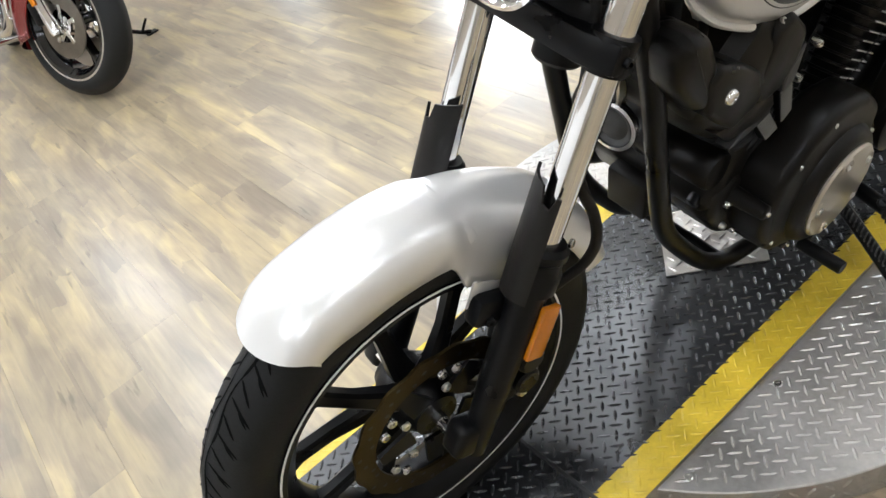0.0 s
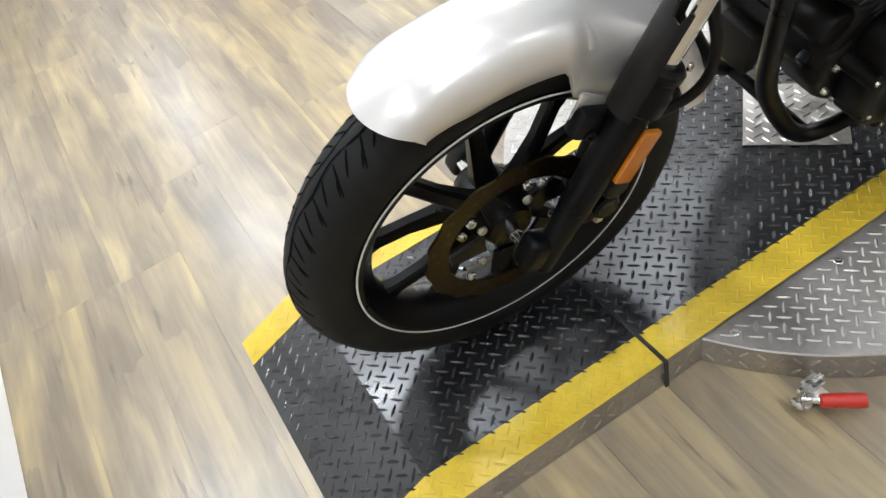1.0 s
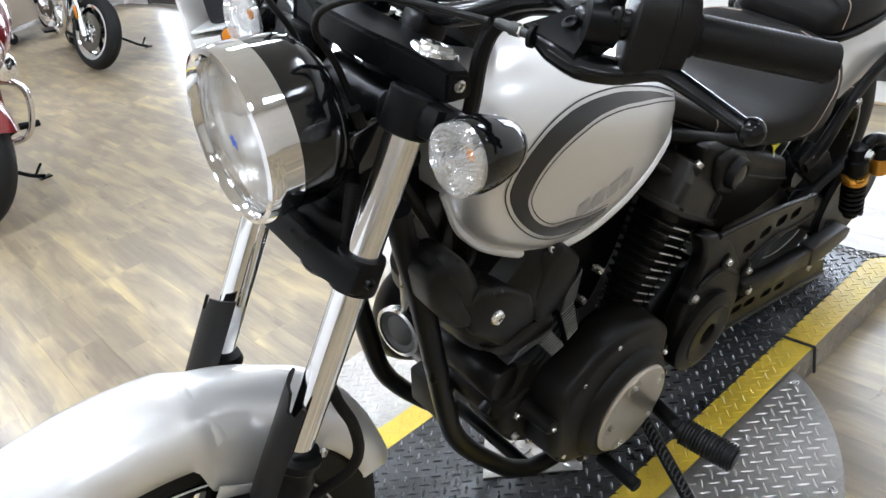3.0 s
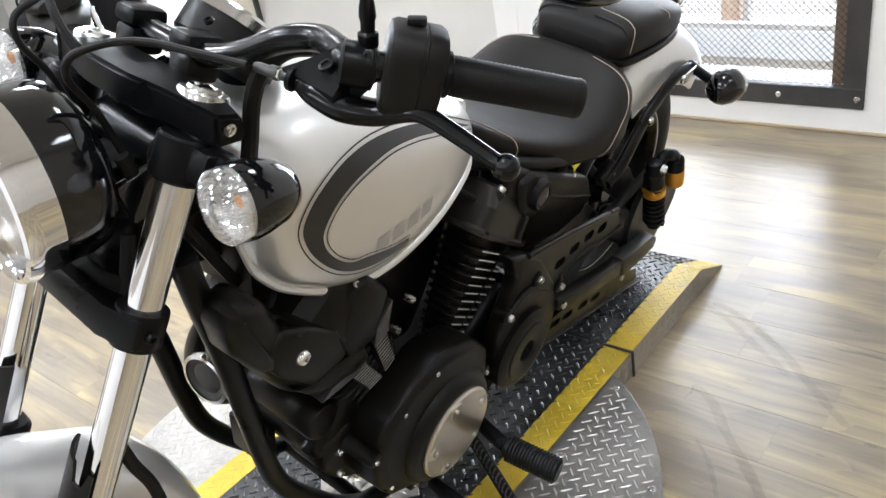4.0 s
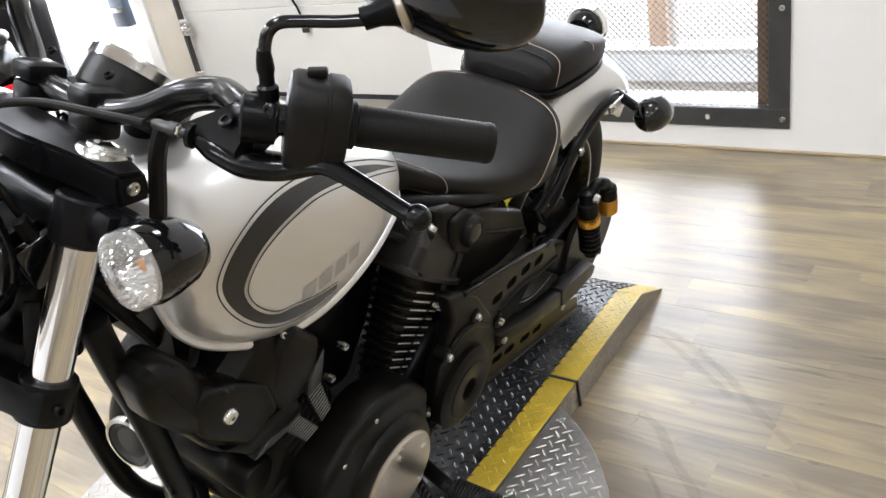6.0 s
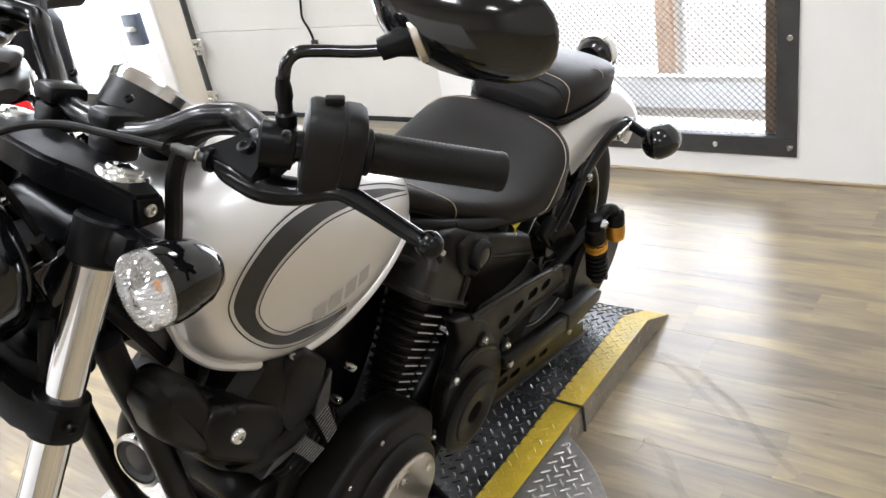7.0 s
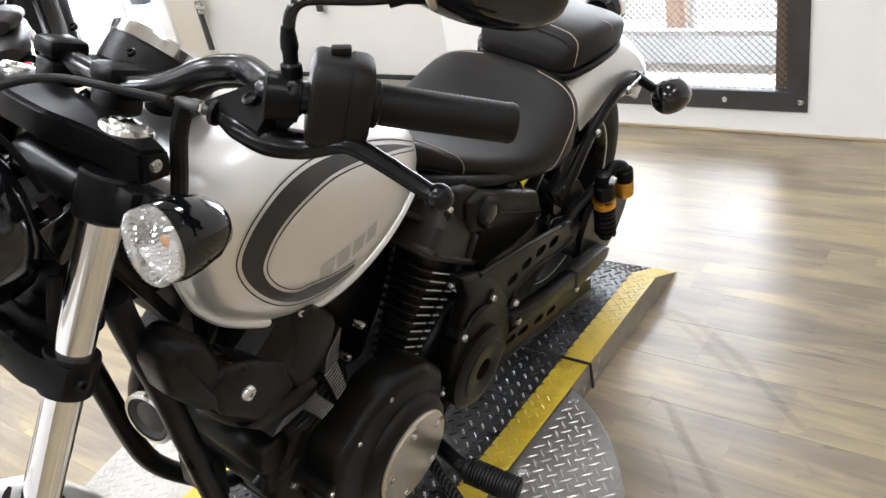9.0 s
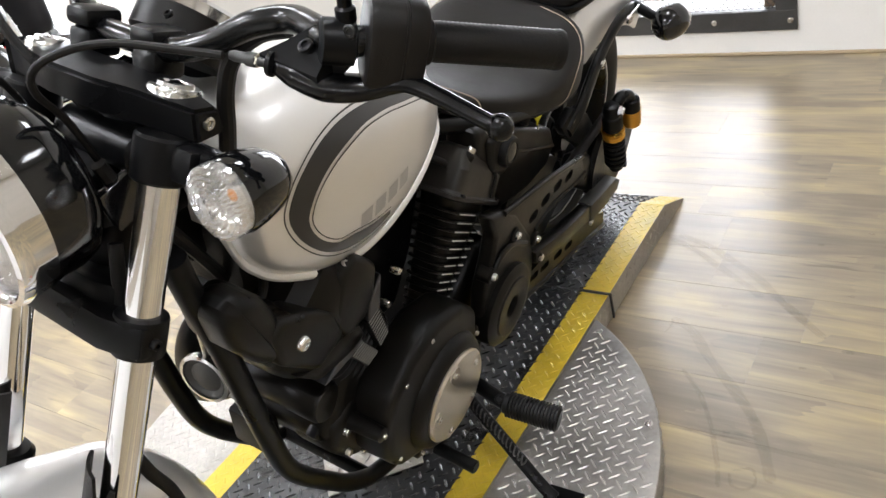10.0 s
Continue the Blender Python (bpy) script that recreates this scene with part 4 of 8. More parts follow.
SEAT = [(0.862, 0.046, 0.815, 0.795, 0.772), (0.875, 0.074, 0.818, 0.795, 0.766), (0.92, 0.094, 0.796, 0.768, 0.738), (1.00, 0.120, 0.748, 0.720, 0.692), (1.08, 0.148, 0.716, 0.688, 0.652), (1.16, 0.168, 0.700, 0.668, 0.626),
        (1.23, 0.178, 0.713, 0.662, 0.610), (1.29, 0.176, 0.739, 0.664, 0.602), (1.335, 0.160, 0.753, 0.676, 0.608), (1.362, 0.125, 0.748, 0.700, 0.64)]
seat = fixed("rider_seat", seat_mesh(SEAT), LEATHER, None, "black vinyl solo seat with pale stitching", 60)


def seat_line(table, pts, r, name, material, parent, top_e=0.55, lift=0.001):
    path = []
    for y, a in pts:
        w, top, mid, low = lerp_table(table, y)
        c, s = math.cos(a), math.sin(a)
        h = (top - mid) if s > 0 else (mid - low)
        path.append(((w + lift) * math.copysign(abs(c) ** 0.62, c), y, mid + (h + lift) * math.copysign(abs(s) ** (top_e if s > 0 else 0.4), s)))
    both(name, sweep(path, r, 6, 6), material, fixed, parent)


seat_line(SEAT, [(1.338, 1.35), (1.330, 0.95), (1.318, 0.6), (1.295, 0.3), (1.26, 0.08), (1.225, -0.12), (1.195, -0.45)], 0.0010, "stitching", THREAD, seat)
seat_line(SEAT, [(0.905, 0.9), (0.935, 0.75), (0.965, 0.62), (0.988, 0.35), (0.995, 0.0), (0.995, -0.3)], 0.0010, "stitching", THREAD, seat)
seat_line(SEAT, [(0.87, -0.35), (0.95, -0.35), (1.03, -0.35), (1.10, -0.35), (1.16, -0.35), (1.22, -0.35), (1.28, -0.35), (1.33, -0.35)], 0.0022, "seat_piping", GRIP, seat)
PAD = [(1.378, 0.075, 0.768, 0.750, 0.735), (1.388, 0.100, 0.795, 0.762, 0.730), (1.43, 0.114, 0.816, 0.772, 0.728), (1.52, 0.120, 0.813, 0.770, 0.724), (1.61, 0.112, 0.795, 0.759, 0.720), (1.67, 0.092, 0.774, 0.748, 0.716), (1.690, 0.06, 0.758, 0.740, 0.72)]
pad = fixed("pillion_seat", seat_mesh(PAD), LEATHER, None, "black vinyl pillion pad on the rear fender", 60)
seat_line(PAD, [(1.420, 1.5), (1.417, 1.0), (1.413, 0.6), (1.407, 0.25), (1.402, -0.1)], 0.0010, "stitching", THREAD, pad)
seat_line(PAD, [(1.401, 1.5), (1.399, 1.0), (1.396, 0.6), (1.392, 0.25)], 0.0024, "seat_piping", GRIP, pad)
seat_line(PAD, [(1.53, 0.75), (1.54, 0.6), (1.545, 0.4), (1.54, 0.2)], 0.0010, "stitching", THREAD, pad)
part("pad_base", seat_mesh([(1.372, 0.085, 0.744, 0.736, 0.722), (1.386, 0.106, 0.744, 0.736, 0.720), (1.43, 0.118, 0.744, 0.735, 0.718), (1.52, 0.123, 0.742, 0.733, 0.716), (1.61, 0.115, 0.738, 0.730, 0.712), (1.68, 0.09, 0.732, 0.725, 0.712)]), SATIN, pad, "black base shell under the pad", 60)
fixed("rear_loop_reflector", lathe([(0.0, -0.02), (0.03, -0.018), (0.042, 0.0), (0.044, 0.03), (0.040, 0.036), (0, 0.038)], (0.0, 1.75, 0.735), (0.0, 2.2, 0.75), 28), GLOSS, None, "black tail lamp housing")
fixed("tail_lamp_rim", lathe([(0.0445, 0.015), (0.048, 0.017), (0.048, 0.040), (0.043, 0.042)], (0.0, 1.75, 0.735), (0.0, 2.2, 0.75), 28, True), CHROME)
fixed("tail_lamp_lens", lathe([(0.043, 0.038), (0.03, 0.048), (0, 0.051), (0, 0.04)], (0.0, 1.75, 0.735), (0.0, 2.2, 0.75), 24), REDPAINT)

# rear wheel, fender, stays
RA = Vector((0, 1.57, 0.323))
wheel("rear", fixed, RA, 0.323, 0.152, 0.212, 10, "black rear tyre")
b = fender_shell(radians(62), radians(136), 0.425, 0.124, 48, radians(4), RA, lambda t: 0.128 + 0.012 * math.sin(math.pi * t), 0.08)
rf = fixed("rear_fender", b, SILVER, None, "satin silver rear fender")
for s in (1, -1):
    stay = sweep([(s * 0.150, 1.325, 0.500), (s * 0.152, 1.350, 0.516), (s * 0.152, 1.380, 0.534), (s * 0.148, 1.425, 0.566), (s * 0.144, 1.48, 0.602), (s * 0.141, 1.56, 0.632), (s * 0.138, 1.64, 0.638), (s * 0.134, 1.74, 0.612)], [0.018, 0.021, 0.022, 0.021, 0.020, 0.019, 0.018, 0.014], 12, 6, 0.5, up=(1, 0, 0))
    st = fixed("fender_stay", stay, SATIN, None, "black stay that carries the rear fender")
    for y, z in ((1.465, 0.594), (1.60, 0.640)):
        fixed("stay_bolt", bolt((s * 0.156, y, z), (s, 0, 0), 0.0095, 0.007), ZINC, st)
    fixed("stay_plate", box((0.006, 0.06, 0.022), (s * 0.150, 1.665, 0.628), 0.002, 1, (4, 0, 0)), ZINC, st)
    indicator(fixed, (s * 0.230, 1.690, 0.622), (s * 0.05, 1, 0.03), (s * 0.128, 1.70, 0.632))
    # shock absorber
    top, low = Vector((s * 0.203, 1.425, 0.522)), Vector((s * 0.222, 1.470, 0.335))
    d = (low - top).normalized()
    sh = fixed("shock_absorber", join(lathe([(0.010, -0.012), (0.016, -0.010), (0.019, 0.0), (0.019, 0.016), (0.0225, 0.020), (0.0225, 0.052), (0.019, 0.056), (0.019, 0.065)], top, low, 24), lathe([(0.012, 0), (0.012, 0.135), (0.016, 0.139), (0.016, 0.155)], top + d * 0.02, low + d, 20)), SATIN, None, "black shock absorber with gold adjuster and reservoir")
    fixed("adjuster_ring", lathe([(0.021, 0), (0.0255, 0.001), (0.0255, 0.008), (0.0235, 0.009), (0.0235, 0.013), (0.0255, 0.014), (0.0255, 0.020), (0.021, 0.021)], top + d * 0.058, low, 28), GOLD, sh, "gold preload ring")
    pts = []
    for k in range(6 * 14 + 1):
        a = 2 * math.pi * k / 14
        u = Vector((1, 0, 0))
        v = d.cross(u)
        pts.append(top + d * (0.085 + 0.080 * k / 84) + (u * math.cos(a) + v * math.sin(a)) * 0.0205)
    fixed("spring", sweep(pts, 0.0046, 8, raw=True), SATIN, sh, "black coil spring")
    fixed("top_eye", bolt(top + Vector((s * 0.018, 0, 0)), (s, 0, 0), 0.009, 0.010, True), ZINC, sh)
    rt = top + Vector((s * 0.018, 0.070, -0.012))
    fixed("reservoir_neck", sweep([top + d * 0.03, top + Vector((s * 0.006, 0.022, 0.012)), top + Vector((s * 0.014, 0.052, 0.010)), rt], 0.0135, 14), SATIN, sh)
    fixed("reservoir", lathe([(0.014, -0.010), (0.019, -0.006), (0.0205, 0.0), (0.0205, 0.022)], rt, rt + d, 28), SATIN, sh)
    fixed("reservoir_body", lathe([(0.021, 0.022), (0.021, 0.062), (0.017, 0.067), (0, 0.067)], rt, rt + d, 28), GOLD, sh, "gold shock reservoir")
    # swingarm
    fixed("swingarm", sweep([(s * 0.11, 1.05, 0.36), (s * 0.125, 1.25, 0.345), (s * 0.125, 1.45, 0.33), (s * 0.125, 1.60, 0.323)], 0.026, 14, 6, 1.3), SATIN, None, "black swingarm")
    fixed("axle_end", bolt(RA + Vector((s * 0.15, 0, 0)), (s, 0, 0), 0.016, 0.016, True), ZINC)

# rear drive belt: front cover, guards with slots, pulley
SIDE = Matrix(((0, 0, 1, 0), (1, 0, 0, 0), (0, 1, 0, 0), (0, 0, 0, 1)))   # outline (y, z), thickness along x


def side_prism(outline, x0, x1, bevel=0.01, seg=3):
    return prism(outline, x1 - x0, Matrix.Translation((x0, 0, 0)) @ SIDE, bevel, seg)


def slotted_plate(outline, slots, x0, x1, length, height, tilt):
    """A plate seen from the side, with oval slots cut through it."""
    b = bmesh.new()
    loops = [outline]
    ct, sn = math.cos(tilt), math.sin(tilt)
    for y, z in slots:
        oval = []
        for i in range(16):
            a = 2 * math.pi * i / 16
            p = (length - height) / 2 * (1 if math.cos(a) > 0 else -1) + height / 2 * math.cos(a)
            q = height / 2 * math.sin(a)
            oval.append((y + p * ct - q * sn, z + p * sn + q * ct))
        loops.append(oval)
    edges = []
    for loop in loops:
        vs = [b.verts.new((x1, y, z)) for y, z in loop]
        edges += [b.edges.new((p, q)) for p, q in zip(vs, vs[1:] + vs[:1])]
    bmesh.ops.triangle_fill(b, use_beauty=True, edges=edges)
    ext = bmesh.ops.extrude_face_region(b, geom=list(b.faces))
    bmesh.ops.translate(b, verts=[v for v in ext["geom"] if isinstance(v, bmesh.types.BMVert)], vec=(x0 - x1, 0, 0))
    bmesh.ops.recalc_face_normals(b, faces=b.faces)
    return b


PC, PR = Vector((0, 0.966, 0.332)), 0.085
b = lathe([(0.0, -0.010), (0.021, -0.010), (0.023, 0.010), (0.026, 0.0125), (0.060, 0.0135), (0.063, 0.0105), (0.076, 0.0095), (PR, 0.003), (PR, -0.03)], PC + Vector((0.200, 0, 0)), PC + Vector((1, 0, 0)), 56)
cover = fixed("pulley_cover", b, ENGINE, None, "black drive pulley cover", 40)
fixed("cover_plate", side_prism([(0.903, 0.580), (0.950, 0.562), (1.005, 0.522), (1.072, 0.425), (1.098, 0.345), (1.090, 0.270), (1.0, 0.240), (0.93, 0.255), (0.885, 0.345), (0.887, 0.42), (0.915, 0.480), (0.926, 0.520)], 0.160, 0.192, 0.008, 3), ENGINE, cover)
for y, z in ((0.905, 0.452), (0.995, 0.482), (1.088, 0.405)):
    boss = fixed("bolt_boss", lathe([(0.016, -0.02), (0.015, 0.004), (0.012, 0.006), (0, 0.006)], (0.192, y, z), (1, y, z), 18), ENGINE, cover)
    fixed("cover_bolt", bolt((0.198, y, z), (1, 0, 0), 0.0075, 0.007), ZINC, boss)
fixed("rib", sweep([(0.192, 0.90, 0.44), (0.196, 0.935, 0.475), (0.196, 0.985, 0.468), (0.192, 1.05, 0.42)], 0.006, 8), ENGINE, cover)
guard = fixed("belt_guard", slotted_plate([(0.955, 0.556), (1.139, 0.514), (1.314, 0.462), (1.342, 0.405), (1.276, 0.410), (1.183, 0.430), (1.109, 0.430), (1.075, 0.405), (1.0, 0.50)], ((1.083, 0.462), (1.136, 0.466), (1.193, 0.463), (1.250, 0.451)), 0.182, 0.190, 0.040, 0.022, -0.12), ENGINE, None, "black drive belt guard with oval slots")
fixed("guard_lip", sweep([(0.190, 0.955, 0.556), (0.191, 1.139, 0.514), (0.190, 1.314, 0.462)], 0.0055, 8), ENGINE, guard)
fixed("guard_lip", sweep([(0.190, 1.09, 0.425), (0.191, 1.183, 0.430), (0.190, 1.276, 0.410), (0.190, 1.342, 0.405)], 0.0045, 8), ENGINE, guard)
low = fixed("belt_guard", slotted_plate([(1.060, 0.310), (1.149, 0.300), (1.386, 0.231), (1.523, 0.172), (1.541, 0.120), (1.426, 0.156), (1.214, 0.213), (1.072, 0.252)], ((1.114, 0.281), (1.168, 0.266), (1.240, 0.245), (1.300, 0.227)), 0.180, 0.188, 0.046, 0.018, -0.28), ENGINE, None, "black lower belt guard with oval slots")
fixed("guard_lip", sweep([(0.188, 1.072, 0.252), (0.189, 1.214, 0.213), (0.189, 1.426, 0.156), (0.188, 1.541, 0.120)], 0.0055, 8), ENGINE, low)
bar = fixed("guard_bar", side_prism([(1.083, 0.374), (1.224, 0.325), (1.380, 0.290), (1.392, 0.240), (1.233, 0.282), (1.091, 0.336)], 0.172, 0.202, 0.007, 2), ENGINE, None, "black bar between the belt guards")
fixed("bar_end", side_prism([(1.375, 0.296), (1.455, 0.284), (1.535, 0.272), (1.566, 0.250), (1.556, 0.224), (1.470, 0.224), (1.390, 0.236)], 0.170, 0.206, 0.006, 2), DARKSTEEL, bar, "grey cast end of the bar")
# added backing so that the openings round the belt read as dark
inner = fixed("gap_panel", side_prism([(1.02, 0.50), (1.10, 0.50), (1.30, 0.455), (1.36, 0.40), (1.40, 0.30), (1.30, 0.24), (1.09, 0.27), (1.04, 0.36)], 0.110, 0.128, 0.004, 2), SATIN, None, "added black panel that darkens the gaps behind the drive belt")
fixed("bar_bolt", bolt((0.204, 1.10, 0.352), (1, 0, 0), 0.008, 0.006), ZINC, bar)
fixed("guard_bolt", bolt((0.188, 1.433, 0.200), (1, 0, 0), 0.0075, 0.006), ZINC, low)
fixed("inner_bolt", bolt((0.128, 1.325, 0.385), (1, 0, 0), 0.008, 0.006), ZINC, inner)
box_c = fixed("canister", side_prism([(1.377, 0.412), (1.440, 0.385), (1.519, 0.318), (1.479, 0.249), (1.347, 0.350)], 0.120, 0.168, 0.014, 3), SATIN, None, "black canister between fender and belt guard")
fixed("canister_bolt", bolt((0.168, 1.505, 0.300), (1, 0, 0), 0.0075, 0.006), ZINC, box_c)
plate = fixed("frame_bracket", side_prism([(1.290, 0.530), (1.345, 0.548), (1.433, 0.490), (1.475, 0.440), (1.520, 0.365), (1.468, 0.356), (1.400, 0.425), (1.330, 0.480)], 0.128, 0.150, 0.005, 2), SATIN, None, "black frame bracket above the belt guard")
fixed("bracket_bolt", bolt((0.150, 1.340, 0.519), (1, 0, 0), 0.0105, 0.008), ZINC, plate)
fixed("drive_belt", join(sweep([(0.165, 0.93, 0.46), (0.165, 1.25, 0.43), (0.165, 1.57, 0.455)], 0.012, 8, 4, 0.35), sweep([(0.165, 0.93, 0.31), (0.165, 1.25, 0.25), (0.165, 1.57, 0.19)], 0.012, 8, 4, 0.35)), GRIP, None, "black toothed drive belt")
fixed("rear_pulley", lathe([(0.05, -0.012), (0.128, -0.012), (0.133, 0), (0.128, 0.012), (0.05, 0.012)], RA + Vector((0.165, 0, 0)), RA + Vector((1, 0, 0)), 60), SATIN, None, "black rear belt pulley")

# frame
for s in (1, -1):
    tube = sweep([(s * 0.086, 0.366, 0.86), (s * 0.088, 0.374, 0.80), (s * 0.090, 0.393, 0.70), (s * 0.090, 0.414, 0.565), (s * 0.090, 0.434, 0.44), (s * 0.090, 0.450, 0.375), (s * 0.091, 0.475, 0.322), (s * 0.093, 0.52, 0.25), (s * 0.097, 0.575, 0.175), (s * 0.103, 0.635, 0.130), (s * 0.112, 0.72, 0.118), (s * 0.118, 0.85, 0.125), (s * 0.115, 1.0, 0.17), (s * 0.112, 1.05, 0.28), (s * 0.115, 1.07, 0.40), (s * 0.12, 1.10, 0.54), (s * 0.12, 1.17, 0.64)], 0.0165, 16, 7)
    fixed("frame_tube", tube, SATIN, None, "gloss black frame cradle tube")
    fixed("seat_rail", sweep([(s * 0.04, 0.80, 0.76), (s * 0.10, 0.90, 0.735), (s * 0.135, 1.02, 0.690), (s * 0.145, 1.15, 0.645), (s * 0.150, 1.25, 0.615)], 0.0125, 12, 6), SATIN, None, "black seat rail")
fixed("backbone", sweep([(0, 0.36, 0.87), (0, 0.5, 0.86), (0, 0.7, 0.80), (0, 0.9, 0.74), (0, 1.1, 0.66)], 0.03, 14), SATIN)
fixed("head_tube", rod((0, 0.355, 0.78), (0, 0.445, 0.965), 0.036, n=24), SATIN)
fixed("frame_gusset", prism([(0.36, 0.80), (0.42, 0.90), (0.60, 0.86), (0.50, 0.76)], 0.05, Matrix(((0, 0, 1, -0.025), (1, 0, 0, 0), (0, 1, 0, 0), (0, 0, 0, 1))), 0.004), SATIN)
fixed("cross_tube", rod((-0.10, 0.62, 0.14), (0.10, 0.62, 0.14), 0.013), SATIN)
# added dark box under the tank: hides the pale far flange
fixed("tunnel_filler", box((0.150, 0.40, 0.12), (0, 0.66, 0.765), 0.02, 2), MATTE)

# tag under the seat
tag = fixed("inspection_tag", side_prism([(1.124, 0.648), (1.131, 0.643), (1.146, 0.640), (1.162, 0.637), (1.149, 0.633), (1.143, 0.631), (1.140, 0.622), (1.136, 0.634)], 0.158, 0.160, 0.0, 1), TAGYELLOW, None, "small torn yellow inspection tag under the seat")
fixed("tag_tip", box((0.002, 0.004, 0.010), (0.159, 1.145, 0.617), 0.0, 1, (20, 0, 0)), FINEDGE, tag)

# ---- engine ----
crank = side_prism([(0.50, 0.40), (0.53, 0.33), (0.60, 0.27), (0.70, 0.22), (0.85, 0.19), (0.98, 0.21), (1.04, 0.30), (1.04, 0.42), (0.99, 0.43), (0.90, 0.37), (0.78, 0.37), (0.70, 0.43), (0.64, 0.50), (0.56, 0.50)], -0.13, 0.13, 0.02, 3)
case = fixed("crankcase", crank, ENGINE, None, "black V-twin engine crankcase")
body = side_prism([(0.56, 0.33), (0.59, 0.27), (0.65, 0.235), (0.75, 0.23), (0.82, 0.26), (0.85, 0.33), (0.85, 0.42), (0.80, 0.475), (0.72, 0.50), (0.64, 0.49), (0.58, 0.45), (0.56, 0.39)], 0.12, 0.200, 0.018, 4)
gen = fixed("generator_cover", body, ENGINE, None, "black ribbed generator cover")
GC = Vector((0, 0.730, 0.328))
fixed("cover_dish", lathe([(0.112, -0.03), (0.110, 0.0), (0.103, 0.012), (0.095, 0.018), (0.088, 0.02)], GC + Vector((0.200, 0, 0)), GC + Vector((1, 0, 0)), 56), ENGINE, gen)
derby = fixed("derby_plate", lathe([(0.086, 0.0), (0.0865, 0.004), (0.083, 0.008), (0.05, 0.0105), (0.0, 0.0112)], GC + Vector((0.219, 0, 0)), GC + Vector((1, 0, 0)), 64), BRUSHED, gen, "round satin aluminium cover plate with screws")
for k in range(5):
    a = radians(28 + 72 * k)
    p = GC + Vector((0.2262, 0.066 * math.cos(a), 0.066 * math.sin(a)))
    fixed("plate_dimple", lathe([(0.018, -0.0005), (0.0165, 0.0022), (0.0145, 0.0030), (0.0105, 0.0006)], p, p + Vector((1, 0, 0)), 24), BRUSHED, derby)
    fixed("plate_screw", bolt(p + Vector((0.001, 0, 0)), (1, 0, 0), 0.006, 0.005), ZINC, derby)
for y, z in ((0.620, 0.452), (0.698, 0.480), (0.848, 0.360), (0.556, 0.400), (0.590, 0.300), (0.655, 0.235), (0.780, 0.240)):
    p = Vector((0.190, y, z))
    fixed("boss", lathe([(0.016, -0.06), (0.0125, 0.004), (0.009, 0.006), (0, 0.006)], p, p + Vector((1, 0, 0)), 16), ENGINE, gen)
    fixed("cover_bolt", bolt(p + Vector((0.006, 0, 0)), (1, 0, 0), 0.0045, 0.005), ZINC, gen)

def cylinder(base, head, fins_from, n_fins, half_w, half_d, name, label):
    base, head = Vector(base), Vector(head)
    d = (head - base).normalized()
    L = (head - base).length
    u = Vector((1, 0, 0))
    v = d.cross(u)

    def ring(h, w, dep, e=0.55, n=28):
        out = []
        for i in range(n):
            a = 2 * math.pi * i / n
            c, s = math.cos(a), math.sin(a)
            out.append(base + d * h + u * w * math.copysign(abs(c) ** e, c) + v * dep * math.copysign(abs(s) ** e, s))
        return out

    ob = fixed(name, loft([ring(0, half_w * 0.86, half_d * 0.86), ring(L, half_w * 0.86, half_d * 0.86)]), ENGINE, None, label)
    for k in range(n_fins):
        h = fins_from + (L - fins_from) * k / n_fins
        fixed("fin", loft([ring(h, half_w * 0.98, half_d * 0.98), ring(h + 0.0012, half_w, half_d), ring(h + 0.0032, half_w, half_d), ring(h + 0.0044, half_w * 0.98, half_d * 0.98)]), ENGINE, ob)
    return ob, d, u, v


def squared(centre, u, v, w, dep, e, n=36):
    """A rounded rectangle of half sizes w along u and dep along v."""
    out = []
    for i in range(n):
        a = 2 * math.pi * i / n
        c, s = math.cos(a), math.sin(a)
        out.append(centre + u * w * math.copysign(abs(c) ** e, c) + v * dep * math.copysign(abs(s) ** e, s))
    return out


# the rear cylinder leans back and widens towards its head
R0, R1 = Vector((0.096, 0.826, 0.386)), Vector((0.114, 0.909, 0.594))
u = Vector((1, 0, 0))
d = Vector((0, 0.59, 0.807)).normalized()
v = d.cross(u)


def barrel(t):
    return R0.lerp(R1, t), 0.029 + 0.017 * t, 0.038 + 0.046 * t


rows = []
for k in range(9):
    c, w, dep = barrel(k / 8)
    rows.append(squared(c, u, v, w * 0.84, dep * 0.84, 0.55))
rear_cyl = fixed("rear_cylinder", loft(rows), ENGINE, None, "black finned rear cylinder with bright fin edges")
for k in range(13):
    t = 0.02 + 0.96 * k / 13
    c, w, dep = barrel(t)
    fixed("fin", loft([squared(c, u, v, w * 0.97, dep * 0.97, 0.5), squared(c + d * 0.0010, u, v, w, dep, 0.5), squared(c + d * 0.0030, u, v, w, dep, 0.5), squared(c + d * 0.0042, u, v, w * 0.97, dep * 0.97, 0.5)]), ENGINE, rear_cyl)
    # the machined bright edge of each fin on the left, broken by a rib
    for s0, s1 in ((-0.66, 0.02 + 0.1 * t), (0.24 + 0.1 * t, 0.62)):
        e0, e1 = c + d * 0.002 + u * (w + 0.0003) + v * dep * s0, c + d * 0.002 + u * (w + 0.0003) + v * dep * s1
        fixed("fin_edge", sweep([e0, (e0 + e1) / 2, e1], 0.0015, 6, 2), FINEDGE, rear_cyl, "bright machined fin edge")
B0 = R1 + d * 0.002


def head_ring(h, w, dep, e=0.30, shift=0.0):
    return squared(B0 + d * h + v * shift, u, v, w, dep, e, 40)


